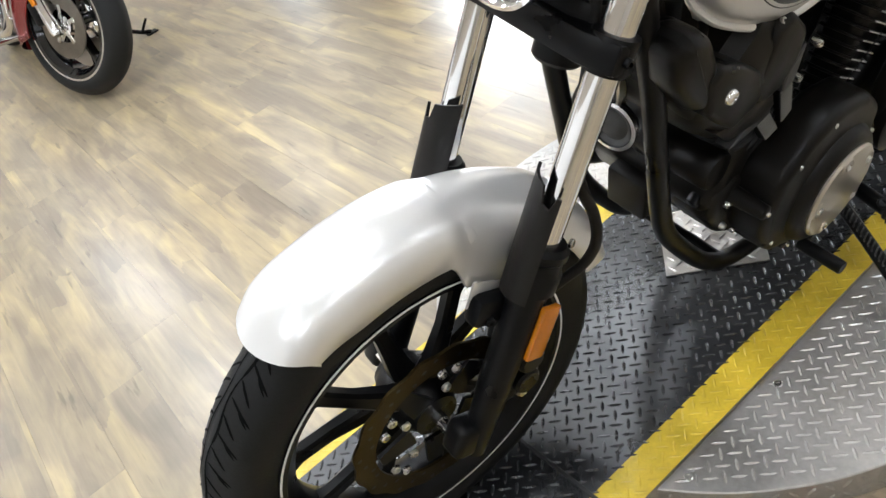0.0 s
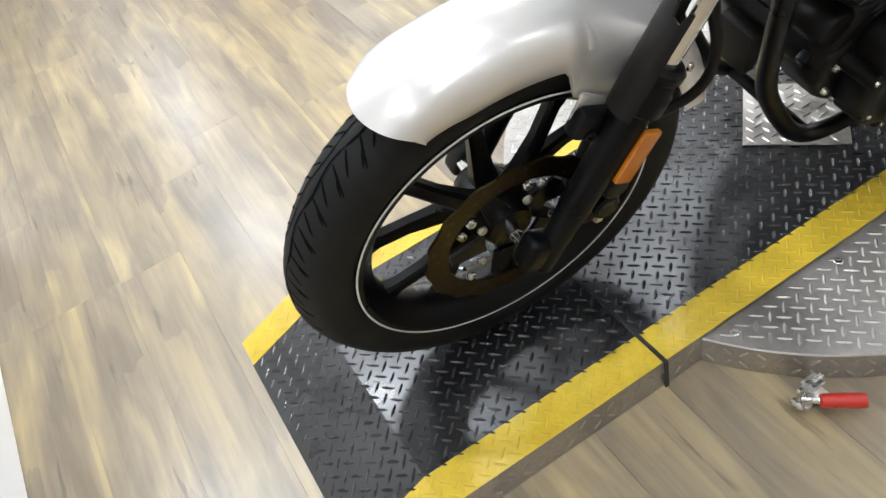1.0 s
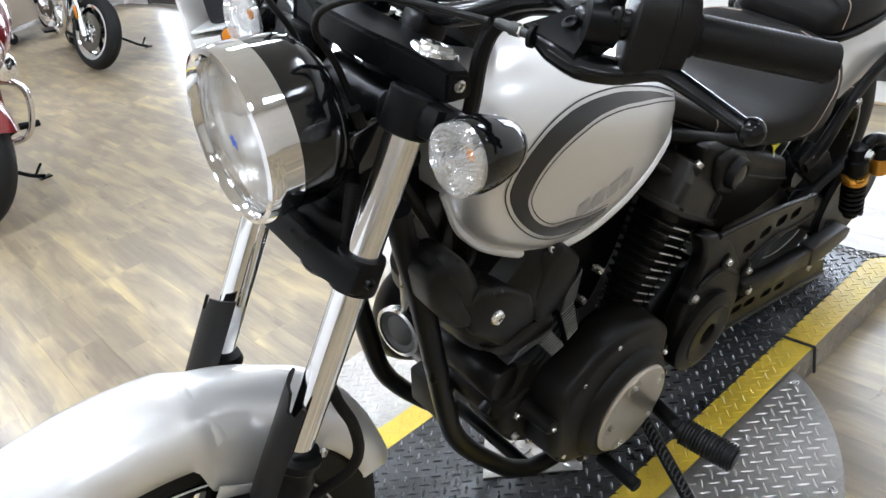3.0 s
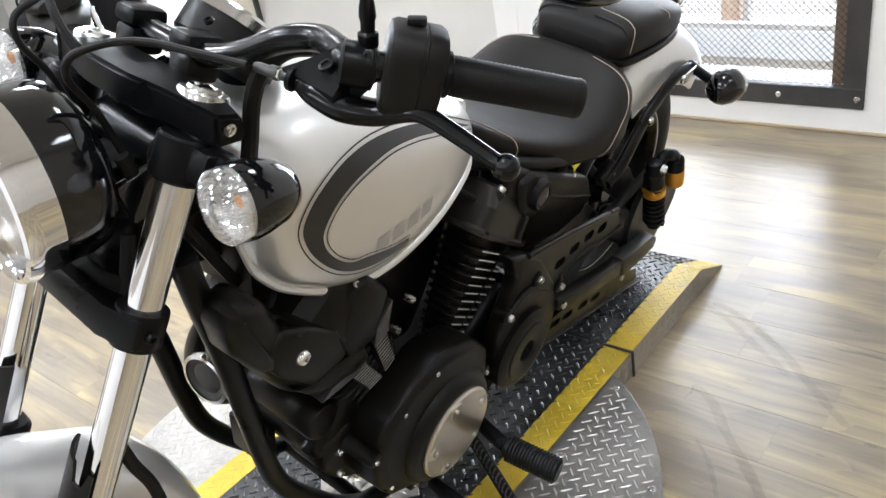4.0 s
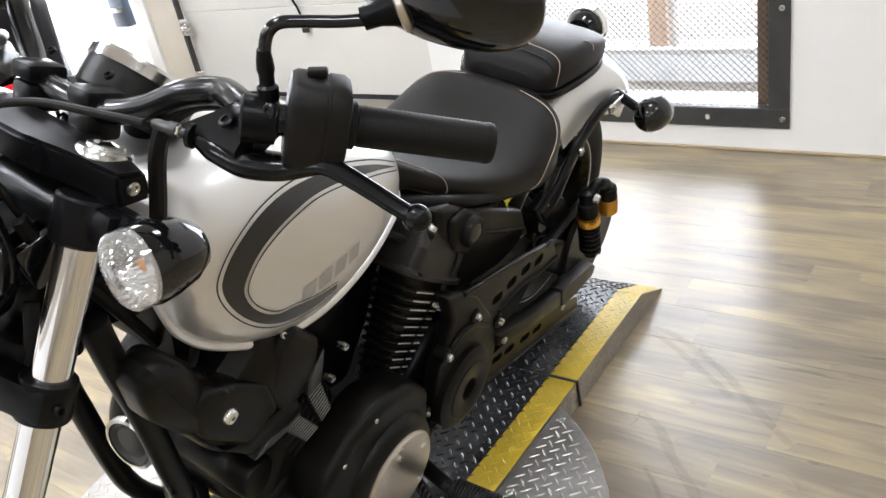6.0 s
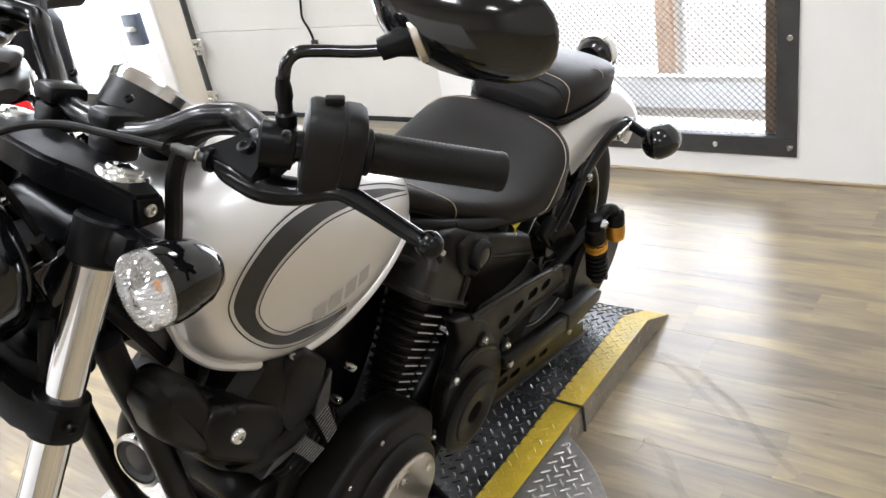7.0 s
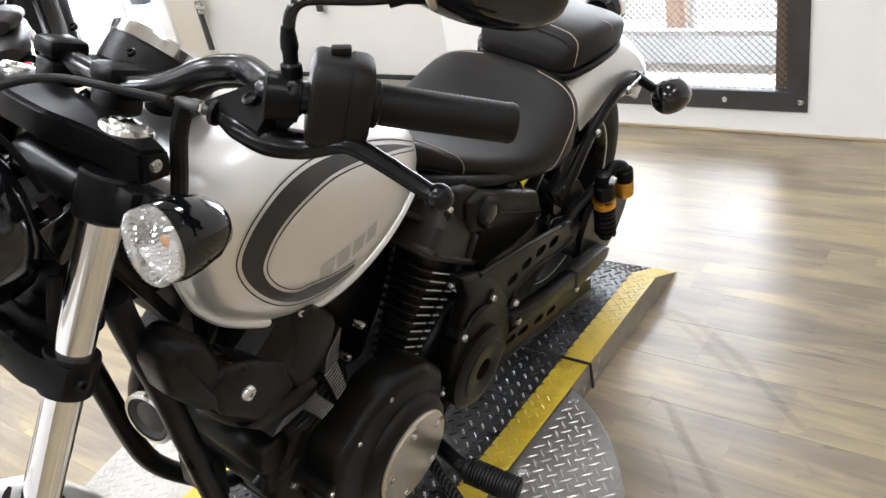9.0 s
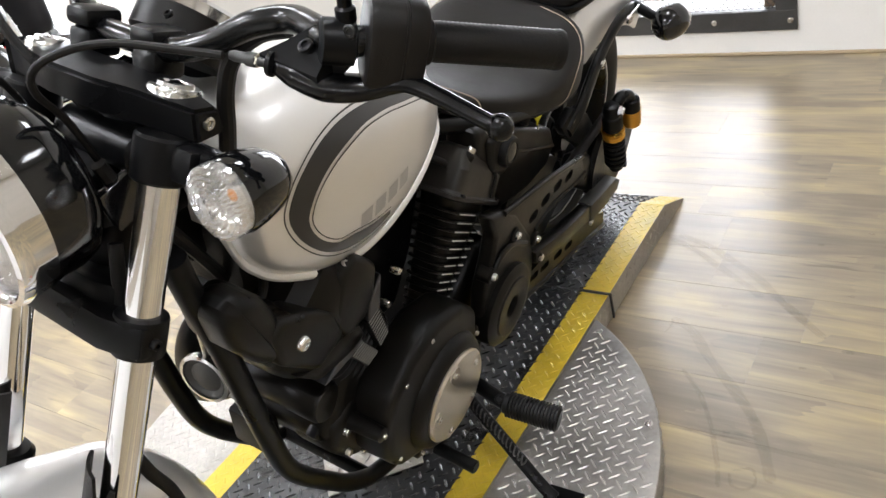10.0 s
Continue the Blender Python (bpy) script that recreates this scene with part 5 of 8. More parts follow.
# this cover's lit look is in its colour; the fins below keep plain engine black
head = fixed("rear_head_cover", loft([head_ring(0.0, 0.049, 0.092), head_ring(0.003, 0.053, 0.098), head_ring(0.009, 0.053, 0.098), head_ring(0.012, 0.048, 0.091), head_ring(0.016, 0.046, 0.088), head_ring(0.052, 0.044, 0.084, 0.24), head_ring(0.070, 0.034, 0.074, 0.26), head_ring(0.082, 0.029, 0.068, 0.3), head_ring(0.087, 0.020, 0.056, 0.35)]), LITHEAD, None, "black rear cylinder head cover with chamfered edges", 28)
for y in (-0.052, 0.050):
    fixed("head_boss", lathe([(0.013, -0.02), (0.012, 0.0), (0.010, 0.002), (0, 0.002)], B0 + d * 0.078 + u * 0.028 + v * y, B0 + d * 1.0 + u * 0.35 + v * y, 18), ENGINE, head)
    fixed("head_bolt", bolt(B0 + d * 0.081 + u * 0.029 + v * y, d + u * 0.3, 0.0075, 0.008), ZINC, head)
fixed("head_rib", sweep([B0 + d * 0.014 + u * 0.0465 + v * 0.048, B0 + d * 0.052 + u * 0.0445 + v * 0.044, B0 + d * 0.074 + u * 0.030 + v * 0.030], 0.0042, 8), ENGINE, head)
for y in (-0.074, 0.074):
    fixed("flange_bolt", bolt(B0 + d * 0.009 + u * 0.0495 + v * y, d, 0.0045, 0.005), ENGINE, head)

front_cyl, d2, u2, v2 = cylinder((0.045, 0.665, 0.42), (0.045, 0.545, 0.62), 0.055, 10, 0.090, 0.075, "front_cylinder", "black finned front cylinder")
F0 = Vector((0.045, 0.665, 0.42))


def front_ring(h, w, dep, off=0.0, e=0.45, n=32):
    out = []
    for i in range(n):
        a = 2 * math.pi * i / n
        c, s = math.cos(a), math.sin(a)
        out.append(F0 + d2 * h + u2 * w * math.copysign(abs(c) ** e, c) + v2 * (dep * math.copysign(abs(s) ** e, s) + off))
    return out


fixed("front_head", loft([front_ring(0.235, 0.1, 0.088), front_ring(0.25, 0.106, 0.094), front_ring(0.29, 0.104, 0.092), front_ring(0.325, 0.092, 0.08), front_ring(0.34, 0.07, 0.06)]), ENGINE, None, "black front cylinder head", 30)
# shroud on the left of the front cylinder
shroud = [(0.378, 0.790), (0.412, 0.800), (0.453, 0.743), (0.492, 0.690), (0.533, 0.686), (0.589, 0.700), (0.630, 0.682), (0.652, 0.617), (0.668, 0.515), (0.621, 0.482), (0.486, 0.560), (0.451, 0.605), (0.376, 0.742)]
sh = fixed("cylinder_shroud", side_prism(shroud, 0.075, 0.126, 0.016, 4), ENGINE, None, "matte black shroud beside the front cylinder", 50)
fixed("shroud_dome", side_prism([(0.362, 0.800), (0.395, 0.808), (0.428, 0.784), (0.452, 0.724), (0.446, 0.660), (0.412, 0.668), (0.372, 0.735)], 0.080, 0.150, 0.024, 5), ENGINE, sh, "", 60)
fixed("shroud_mask", side_prism([(0.416, 0.722), (0.440, 0.735), (0.490, 0.706), (0.534, 0.668), (0.550, 0.612), (0.486, 0.596), (0.424, 0.664)], 0.10, 0.1545, 0.011, 3), ENGINE, sh, "", 40)
fixed("shroud_arm", side_prism([(0.560, 0.712), (0.594, 0.722), (0.640, 0.670), (0.630, 0.632), (0.606, 0.594), (0.556, 0.590), (0.534, 0.648)], 0.09, 0.1515, 0.012, 3), ENGINE, sh, "", 40)
fixed("shroud_chin", side_prism([(0.452, 0.612), (0.486, 0.600), (0.548, 0.600), (0.590, 0.590), (0.600, 0.560), (0.566, 0.552), (0.492, 0.566)], 0.09, 0.1475, 0.007, 2), ENGINE, sh, "", 40)
fixed("arm_bolt", bolt((0.140, 0.578, 0.712), (0.8, 0, 0.6), 0.0055, 0.006), ZINC, sh)
fixed("shroud_bolt", lathe([(0.0115, 0), (0.0115, 0.005), (0.009, 0.009), (0.0075, 0.010), (0.003, 0.010), (0.0025, 0.006), (0, 0.006)], (0.152, 0.464, 0.674), (1, 0.464, 0.674), 18), CHROME, sh, "chrome domed shroud bolt")
TRIM = mat("grey_machined_trim", (0.10, 0.10, 0.105), 0.36, 0.8, 0.15, 20, 0.1, 300, 0.06)
FLUTE = mat("grey_machined_flute", (0.32, 0.315, 0.30), 0.42, 0.6, 0.12, 30)
# fluted trim in two wedges on the shroud's edge
for n, corners in ((10, ((0.611, 0.572), (0.640, 0.582), (0.636, 0.496), (0.660, 0.509))), (10, ((0.561, 0.548), (0.593, 0.553), (0.601, 0.486), (0.631, 0.492)))):
    l0, r0, l1, r1 = [Vector((0.1435, y, z)) for y, z in corners]
    pl = fixed("fluted_plate", side_prism([corners[0], corners[1], corners[3], corners[2]], 0.130, 0.1425, 0.001, 1), ENGINE, sh)
    for k in range(n):
        t = (k + 0.5) / n
        a, c = l0.lerp(l1, t), r0.lerp(r1, t)
        fixed("flute", sweep([a + (c - a) * 0.06, (a + c) / 2, c - (c - a) * 0.06], 0.0011, 6, 2), FLUTE, pl, "bright machined flute")
fixed("shroud_trim", side_prism([(0.611, 0.573), (0.617, 0.607), (0.650, 0.640), (0.640, 0.583)], 0.120, 0.1465, 0.002, 1), TRIM, sh, "grey machined trim")
fixed("shroud_trim", side_prism([(0.500, 0.545), (0.561, 0.546), (0.594, 0.554), (0.580, 0.572), (0.540, 0.566)], 0.120, 0.1465, 0.002, 1), TRIM, sh, "grey machined trim")
for p in ((0.128, 0.610, 0.672), (0.140, 0.700, 0.602), (0.136, 0.672, 0.555)):
    fixed("engine_bolt", lathe([(0.0065, -0.012), (0.0065, 0.0), (0.005, 0.004), (0, 0.004)], p, (1, p[1], p[2]), 14), ZINC, case)
# starter motor, lower front
st = fixed("starter_motor", join(lathe([(0.02, -0.085), (0.032, -0.08), (0.034, -0.07), (0.034, 0.055), (0.03, 0.062), (0.02, 0.064)], (0.060, 0.525, 0.465), (1, 0.525, 0.465), 28)), ENGINE, None, "black starter motor")
fixed("front_case_plate", side_prism([(0.505, 0.37), (0.515, 0.42), (0.56, 0.44), (0.62, 0.40), (0.62, 0.28), (0.575, 0.285), (0.535, 0.32)], 0.05, 0.136, 0.015, 3), ENGINE, case)
for y, z in ((0.537, 0.395), (0.535, 0.345), (0.57, 0.305)):
    fixed("case_bolt", bolt((0.136, y, z), (1, 0, 0), 0.0065, 0.008), ZINC, case)
fixed("clutch_cable_bracket", box((0.02, 0.05, 0.02), (0.10, 0.52, 0.41), 0.005, 2, (30, 0, 0)), SATIN, case)
# intake and exhaust
fixed("air_filter", lathe([(0.05, 0), (0.085, 0.006), (0.088, 0.05), (0.08, 0.07), (0, 0.075)], (-0.12, 0.70, 0.66), (-1, 0.70, 0.66), 40), MATTE, None, "black air filter cover")
fixed("intake", rod((0.06, 0.70, 0.62), (-0.13, 0.70, 0.66), 0.045), MATTE)
fixed("exhaust_pipe", join(sweep([(-0.04, 0.53, 0.60), (-0.08, 0.490, 0.56), (-0.12, 0.485, 0.46), (-0.15, 0.52, 0.34), (-0.165, 0.64, 0.25), (-0.17, 0.85, 0.24), (-0.18, 1.1, 0.26)], 0.022, 16), sweep([(-0.10, 0.93, 0.58), (-0.155, 0.97, 0.50), (-0.17, 0.98, 0.36), (-0.18, 1.05, 0.27), (-0.185, 1.15, 0.26)], 0.022, 16)), SATIN, None, "black exhaust header pipes")
fixed("muffler", lathe([(0.025, 0), (0.045, 0.04), (0.048, 0.10), (0.048, 0.60), (0.04, 0.62), (0.03, 0.62), (0.03, 0.55), (0, 0.55)], (-0.185, 1.12, 0.26), (-0.195, 2.1, 0.30), 32), SATIN, None, "black muffler")
# rectifier and horn between the down tubes
HN = Vector((0.012, 0.412, 0.575))
HD = (Vector((0.12, -0.95, 0.12))).normalized()
hz = fixed("horn", lathe([(0.0, -0.028), (0.020, -0.026), (0.036, -0.012), (0.037, 0.0), (0.031, 0.002), (0.024, -0.002), (0.014, 0.002), (0, 0.003)], HN, HN + HD, 36), DARKSTEEL, None, "round horn with a bright rim between the frame tubes")
fixed("horn_rim", lathe([(0.037, -0.006), (0.0395, -0.005), (0.0395, 0.003), (0.034, 0.004)], HN, HN + HD, 36, True), STEEL, hz)
fixed("horn_bracket", box((0.006, 0.02, 0.10), (0.012, 0.430, 0.640), 0.002, 1), ZINC, hz)
fixed("rectifier", box((0.08, 0.03, 0.08), (-0.01, 0.49, 0.36), 0.006, 2), MATTE, None, "black finned rectifier")
# side cover under the seat with the key lock, battery box
sc = fixed("side_cover", side_prism([(0.930, 0.722), (0.968, 0.712), (1.091, 0.642), (1.240, 0.560), (1.266, 0.505), (1.233, 0.474), (1.144, 0.474), (1.02, 0.502), (0.99, 0.57), (0.960, 0.62), (0.930, 0.673)], 0.085, 0.148, 0.012, 3), ENGINE, None, "matte black side cover below the seat")
fixed("cover_step", side_prism([(0.955, 0.690), (1.000, 0.692), (1.050, 0.662), (1.050, 0.612), (1.010, 0.590), (0.965, 0.622)], 0.140, 0.160, 0.010, 3), ENGINE, sc)
fixed("lock_boss", lathe([(0.030, -0.01), (0.028, 0.012), (0.025, 0.016), (0.019, 0.016), (0.018, 0.012), (0, 0.012)], (0.158, 1.010, 0.645), (1, 1.0, 0.665), 28), SATIN, sc)
fixed("lock", lathe([(0.017, 0), (0.017, 0.004), (0.012, 0.006), (0, 0.006)], (0.169, 1.010, 0.6455), (1, 1.0, 0.665), 20), GLOSS, sc)
fixed("cover_crease", sweep([(0.148, 1.075, 0.600), (0.150, 1.16, 0.556), (0.148, 1.25, 0.512)], 0.004, 8), ENGINE, sc)
fixed("battery_box", box((0.16, 0.26, 0.20), (0, 1.10, 0.54), 0.02, 2), MATTE)
fixed("rear_inner_fender", side_prism([(1.18, 0.64), (1.24, 0.60), (1.26, 0.45), (1.22, 0.30), (1.16, 0.30), (1.14, 0.6)], -0.09, 0.09, 0.01, 2), MATTE)
for pts in (((0.09, 0.82, 0.73), (0.12, 0.87, 0.69), (0.11, 0.93, 0.62), (0.10, 0.96, 0.52)), ((0.06, 0.50, 0.76), (0.10, 0.47, 0.74), (0.11, 0.42, 0.72), (0.08, 0.40, 0.66)), ((0.08, 0.66, 0.68), (0.11, 0.72, 0.66), (0.10, 0.76, 0.70), (0.06, 0.80, 0.74))):
    fixed("hose", sweep(pts, 0.006, 10), GRIP)
fixed("coil_box", box((0.13, 0.13, 0.06), (0.02, 0.56, 0.70), 0.012, 2, (20, 0, 0)), MATTE)
fixed("throttle_body", box((0.12, 0.10, 0.12), (0.02, 0.71, 0.66), 0.02, 2), MATTE)
# added block, no known part: keeps the gap between the cylinders dark
fixed("gap_block", side_prism([(0.64, 0.44), (0.70, 0.42), (0.80, 0.40), (0.86, 0.50), (0.90, 0.62), (0.88, 0.74), (0.70, 0.76), (0.62, 0.70), (0.62, 0.54)], -0.10, 0.062, 0.02, 3), SATIN, None, "added black block that fills the gap between the cylinders")

# foot peg, shift lever, side stand (left); plain peg on the right
for s in (1, -1):
    fixed("peg_arm", sweep([(s * 0.12, 0.87, 0.235), (s * 0.20, 0.83, 0.25), (s * 0.28, 0.806, 0.26)], 0.014, 12), SATIN)
    pg = fixed("foot_peg", rod((s * 0.278, 0.806, 0.26), (s * 0.382, 0.819, 0.262), 0.019, 0.022, 20), SATIN, None, "black ribbed rubber foot peg")
    for k in range(16):
        p = Vector((s * (0.287 + k * 0.0059), 0.807 + k * 0.00076, 0.2602 + k * 0.00014))
        fixed("peg_rib", lathe([(0.020, 0), (0.0240, 0.0008), (0.0240, 0.0030), (0.020, 0.0038)], p, p + Vector((s, 0.13, 0.02)), 20), GRIP, pg)
fixed("peg_pivot", bolt((0.272, 0.799, 0.272), (0.3, -0.2, 1), 0.009, 0.006), SATIN)
fixed("shift_lever", join(sweep([(0.16, 0.90, 0.24), (0.185, 0.83, 0.255), (0.20, 0.76, 0.23), (0.205, 0.70, 0.205)], 0.008, 10), rod((0.20, 0.697, 0.203), (0.285, 0.692, 0.208), 0.0125)), SATIN, None, "black shift lever with rubber tip")
stand = sweep([(0.12, 0.86, 0.20), (0.20, 0.825, 0.195), (0.30, 0.79, 0.165), (0.38, 0.768, 0.128), (0.412, 0.760, 0.119)], 0.0125, 12, 6, 0.8)
fixed("side_stand", join(stand, box((0.07, 0.06, 0.006), (0.425, 0.757, 0.1225), 0.002, 1, (0, -15.8, 0))), SATIN, None, "black side stand, folded out")
pts = []
for k in range(20 * 8 + 1):
    a = 2 * math.pi * k / 8
    q = Vector((0.15, 0.835, 0.215)).lerp(Vector((0.34, 0.772, 0.165)), k / 160)
    pts.append(q + Vector((0.003, 0.0075 * math.cos(a), 0.0075 * math.sin(a))))
fixed("stand_spring", sweep(pts, 0.0016, 6, raw=True), DARKSTEEL, None, "dark stand spring")

# ---- turntable platform ----
Y0, Y1, K0, K1 = -0.585, 1.736, -0.43, 1.60     # ends and the kinks where the ramps begin
table = empty("turntable", pose(CX, 0.598, 0), "motorcycle turntable of tread plate with yellow edge tape", "turntable")
P = Vector((CX, 0.598, 0))


def place(bm):
    bm.transform(Matrix.Translation(-P))
    return bm


def deck_z(y):
    if y < K0:
        return 0.004 + (HP - 0.004) * (y - Y0) / (K0 - Y0)
    if y > K1:
        return 0.004 + (HP - 0.004) * (Y1 - y) / (Y1 - K1)
    return HP


rows = []
for y in (Y0, K0, 0.0, 0.6, 1.2, K1, Y1):
    z = deck_z(y)
    rows.append([(CX - 0.30, y, 0.0), (CX + 0.30, y, 0.0), (CX + 0.30, y, z), (CX - 0.30, y, z)])
deck = part("deck", place(loft(rows)), ALU, table, "low deck with bare aluminium edges", None)
bm = bmesh.new()
for ya, yb in ((Y0, K0), (K0, K1), (K1, Y1)):
    vs = [bm.verts.new((x, y, deck_z(y) + 0.0012)) for x, y in ((CX - 0.232, ya), (CX + 0.232, ya), (CX + 0.232, yb), (CX - 0.232, yb))]
    bm.faces.new(vs)
black = part("black_plate", place(bm), BLACKPLATE, table, "black tread plate top", None)
for s in (1, -1):
    rows = []
    for y in (Y0 + 0.002, K0, -0.003):
        z = deck_z(y) + 0.0012
        rows.append([(CX + s * 0.231, y, z), (CX + s * 0.3005, y, z), (CX + s * 0.3005, y, z + 0.0008), (CX + s * 0.231, y, z + 0.0008)])
    part("edge_tape", place(loft(rows)), YELLOW, table, "worn yellow floor tape", None)
    rows = []
    for y in (0.003, 0.6, 1.196):
        z = deck_z(y) + 0.0012
        rows.append([(CX + s * 0.231, y, z), (CX + s * 0.3005, y, z), (CX + s * 0.3005, y, z + 0.0008), (CX + s * 0.231, y, z + 0.0008)])
    part("edge_tape", place(loft(rows)), YELLOW, table, "worn yellow floor tape", None)
    rows = []
    for y in (1.202, K1, Y1 - 0.002):
        z = deck_z(y) + 0.0012
        rows.append([(CX + s * 0.231, y, z), (CX + s * 0.3005, y, z), (CX + s * 0.3005, y, z + 0.0008), (CX + s * 0.231, y, z + 0.0008)])
    part("edge_tape", place(loft(rows)), YELLOW, table, "worn yellow floor tape", None)
# segments of the round table on both sides
for s in (1, -1):
    R = 0.60
    a1 = math.acos(0.3002 / R)
    out = [(CX + s * R * math.cos(a), 0.598 + R * math.sin(a)) for a in [-a1 + 2 * a1 * i / 48 for i in range(49)]]
    out = [(CX + s * 0.3005, out[0][1]), *out[1:-1], (CX + s * 0.3005, out[-1][1])]
    w = part("wing", place(prism(out, HP - 0.004, None, 0.002, 1)), ALU, table, "bare aluminium tread plate wing of the round table", 30)
    for x, y in ((0.327, 0.128), (0.327, 0.365), (0.327, 0.842), (0.327, 1.075), (0.525, 0.35), (0.525, 0.846)):
        part("wing_screw", place(bolt((CX + s * x, y, HP - 0.004), (0, 0, 1), 0.008, 0.003)), ZINC, w, "", 30)
# raised lozenges of the tread plate, alternately turned
def lug(bm, x, y, z, ang, L=0.0134, wd=0.0034, h=0.0022, slope=0.0):
    c, s = math.cos(ang), math.sin(ang)
    base = []
    for u, v in ((-1, 0), (-0.45, -0.85), (0.45, -0.85), (1, 0), (0.45, 0.85), (-0.45, 0.85)):
        px, py = u * L * c - v * wd * s, u * L * s + v * wd * c
        base.append(bm.verts.new((x + px, y + py, z + slope * py)))
    tops = []
    for u in (-0.55, 0.55):
        px, py = u * L * c, u * L * s
        tops.append(bm.verts.new((x + px, y + py, z + h + slope * py)))
    a, b_, c_, d_, e_, f_ = base
    t0, t1 = tops
    for fc in ((a, b_, t0), (b_, c_, t1, t0), (c_, d_, t1), (d_, e_, t1), (e_, f_, t0, t1), (f_, a, t0)):
        bm.faces.new(fc)


def lugs(name, material, inside, x0, x1, y0, y1, z_of, slope_of, parent, step=0.031, h=0.0022):
    bm = bmesh.new()
    nx, ny = int((x1 - x0) / step + 0.5), int((y1 - y0) / step)
    for i in range(nx):
        for j in range(ny):
            for turn, o in ((-45, 0.25), (45, 0.75)):
                x, y = x0 + (i + o) * step, y0 + (j + o) * step
                if inside(x, y):
                    lug(bm, x, y, z_of(y), radians(turn), h=h, slope=slope_of(y))
    bm.transform(Matrix.Translation(-P))
    me = bpy.data.meshes.new(name)
    bm.to_mesh(me)
    bm.free()
    me.materials.append(material)
    ob = new(name, me)
    ob.parent = parent
    return tagged(ob, kind="stuff")


def slope_at(y):
    return (HP - 0.004) / (K0 - Y0) if y < K0 else (-(HP - 0.004) / (Y1 - K1) if y > K1 else 0.0)


lugs("tread_lug", BLACKLUG, lambda x, y: True, CX - 0.228, CX + 0.224, Y0 + 0.01, Y1 - 0.01, lambda y: deck_z(y) + 0.0012, slope_at, black)
for s in (1, -1):
    lugs("tape_lug", YELLOW, lambda x, y: abs(y) > 0.016 and abs(y - 1.2) > 0.016, CX + s * 0.265 - 0.027, CX + s * 0.265 + 0.027, Y0 + 0.01, Y1 - 0.01, lambda y: deck_z(y) + 0.0018, slope_at, table, 0.029, 0.0013)
    lugs("wing_lug", ALULUG, lambda x, y: abs(x - CX) > 0.315 and math.hypot(x - CX, y - 0.598) < 0.583, CX + (0.3 if s > 0 else -0.6), CX + (0.6 if s > 0 else -0.3), 0.0, 1.2, lambda y: HP - 0.004, lambda y: 0, table)
# side faces carry the same pattern, upright
for s in (1, -1):
    bm = bmesh.new()
    for j in range(int((Y1 - Y0) / 0.0285)):
        y = Y0 + (j + 0.5) * 0.0285
        for k in range(2):
            z = 0.018 + k * 0.0285
            if z + 0.012 < deck_z(y) and not (0.09 < y < 1.1):
                lug(bm, 0, 0, 0, radians(45 if (j + k) % 2 else -45), L=0.011)
                bm.verts.ensure_lookup_table()
                for v in bm.verts[-8:]:
                    px, py, pz = v.co
                    v.co = (CX + s * (0.30 + pz), y + px, z + py)
    bm.transform(Matrix.Translation(-P))
    me = bpy.data.meshes.new("side_lug")
    bm.to_mesh(me)
    bm.free()
    me.materials.append(ALULUG)
    ob = tagged(new("side_lug", me), kind="stuff")
    ob.parent = table
    bm = bmesh.new()
    for j in range(46):
        a = -1.02 + 2.04 * j / 45
        for k in range(2):
            z = 0.016 + k * 0.0285
            lug(bm, 0, 0, 0, radians(45 if (j + k) % 2 else -45), L=0.011)
            bm.verts.ensure_lookup_table()
            for v in bm.verts[-8:]:
                px, py, pz = v.co
                aa = a + px / 0.6
                v.co = (CX + s * (0.6 + pz) * math.cos(aa), 0.598 + (0.6 + pz) * math.sin(aa), z + py)
    bm.transform(Matrix.Translation(-P))
    me = bpy.data.meshes.new("rim_lug")
    bm.to_mesh(me)
    bm.free()
    me.materials.append(ALULUG)
    ob = tagged(new("rim_lug", me), kind="stuff")
    ob.parent = table
# straps across the deck's seams
for y in (0.0, 1.2):
    st = join(box((0.612, 0.008, 0.003), (CX, y, HP + 0.004), 0.001, 1), box((0.004, 0.008, HP + 0.004), (CX + 0.3045, y, HP / 2 + 0.002), 0.001, 1), box((0.004, 0.008, HP + 0.004), (CX - 0.3045, y, HP / 2 + 0.002), 0.001, 1))
    strap = link_mesh("strap", st, STRAP)
    tagged(strap, "black strap lying across the turntable deck", "strap", "straps on the deck")
# bare square of tread plate under the engine
patch = empty("patch_plate", pose(-0.296, 0.607, HP, 0, 0, 45), "bare aluminium square of tread plate on the black deck", "plate")
part("plate", box((0.200, 0.200, 0.003), (0, 0, 0.0045), 0.001, 1), ALU, patch, "", None)
bm = bmesh.new()
for i in range(6):
    for j in range(6):
        for turn, o in ((-45, 0.25), (45, 0.75)):
            lug(bm, -0.093 + (i + o) * 0.031, -0.093 + (j + o) * 0.031, 0.0062, radians(turn))
part("plate_lug", bm, ALULUG, patch, "", None)
# toggle clamp with a red grip on the floor beside the wing
REDGRIP = mat("red_rubber_grip", (0.5, 0.03, 0.02), 0.35, 0, 0.12, 30, 0.15, 200)
cl = empty("toggle_clamp", pose(0.165, 0.145, 0), "steel toggle clamp with a red rubber grip on the rim", "clamp")
part("clamp_base", join(box((0.030, 0.05, 0.012), (0, 0.012, 0.006), 0.003, 2), box((0.008, 0.02, 0.055), (0.0, -0.012, 0.03), 0.002, 1), box((0.024, 0.03, 0.006), (0, 0.01, 0.05), 0.002, 1)), ZINC, cl)
part("clamp_hook", join(rod((0, -0.012, 0.045), (0.0, 0.03, 0.052), 0.005), rod((-0.008, -0.022, 0.022), (0.012, -0.022, 0.022), 0.006)), ZINC, cl)
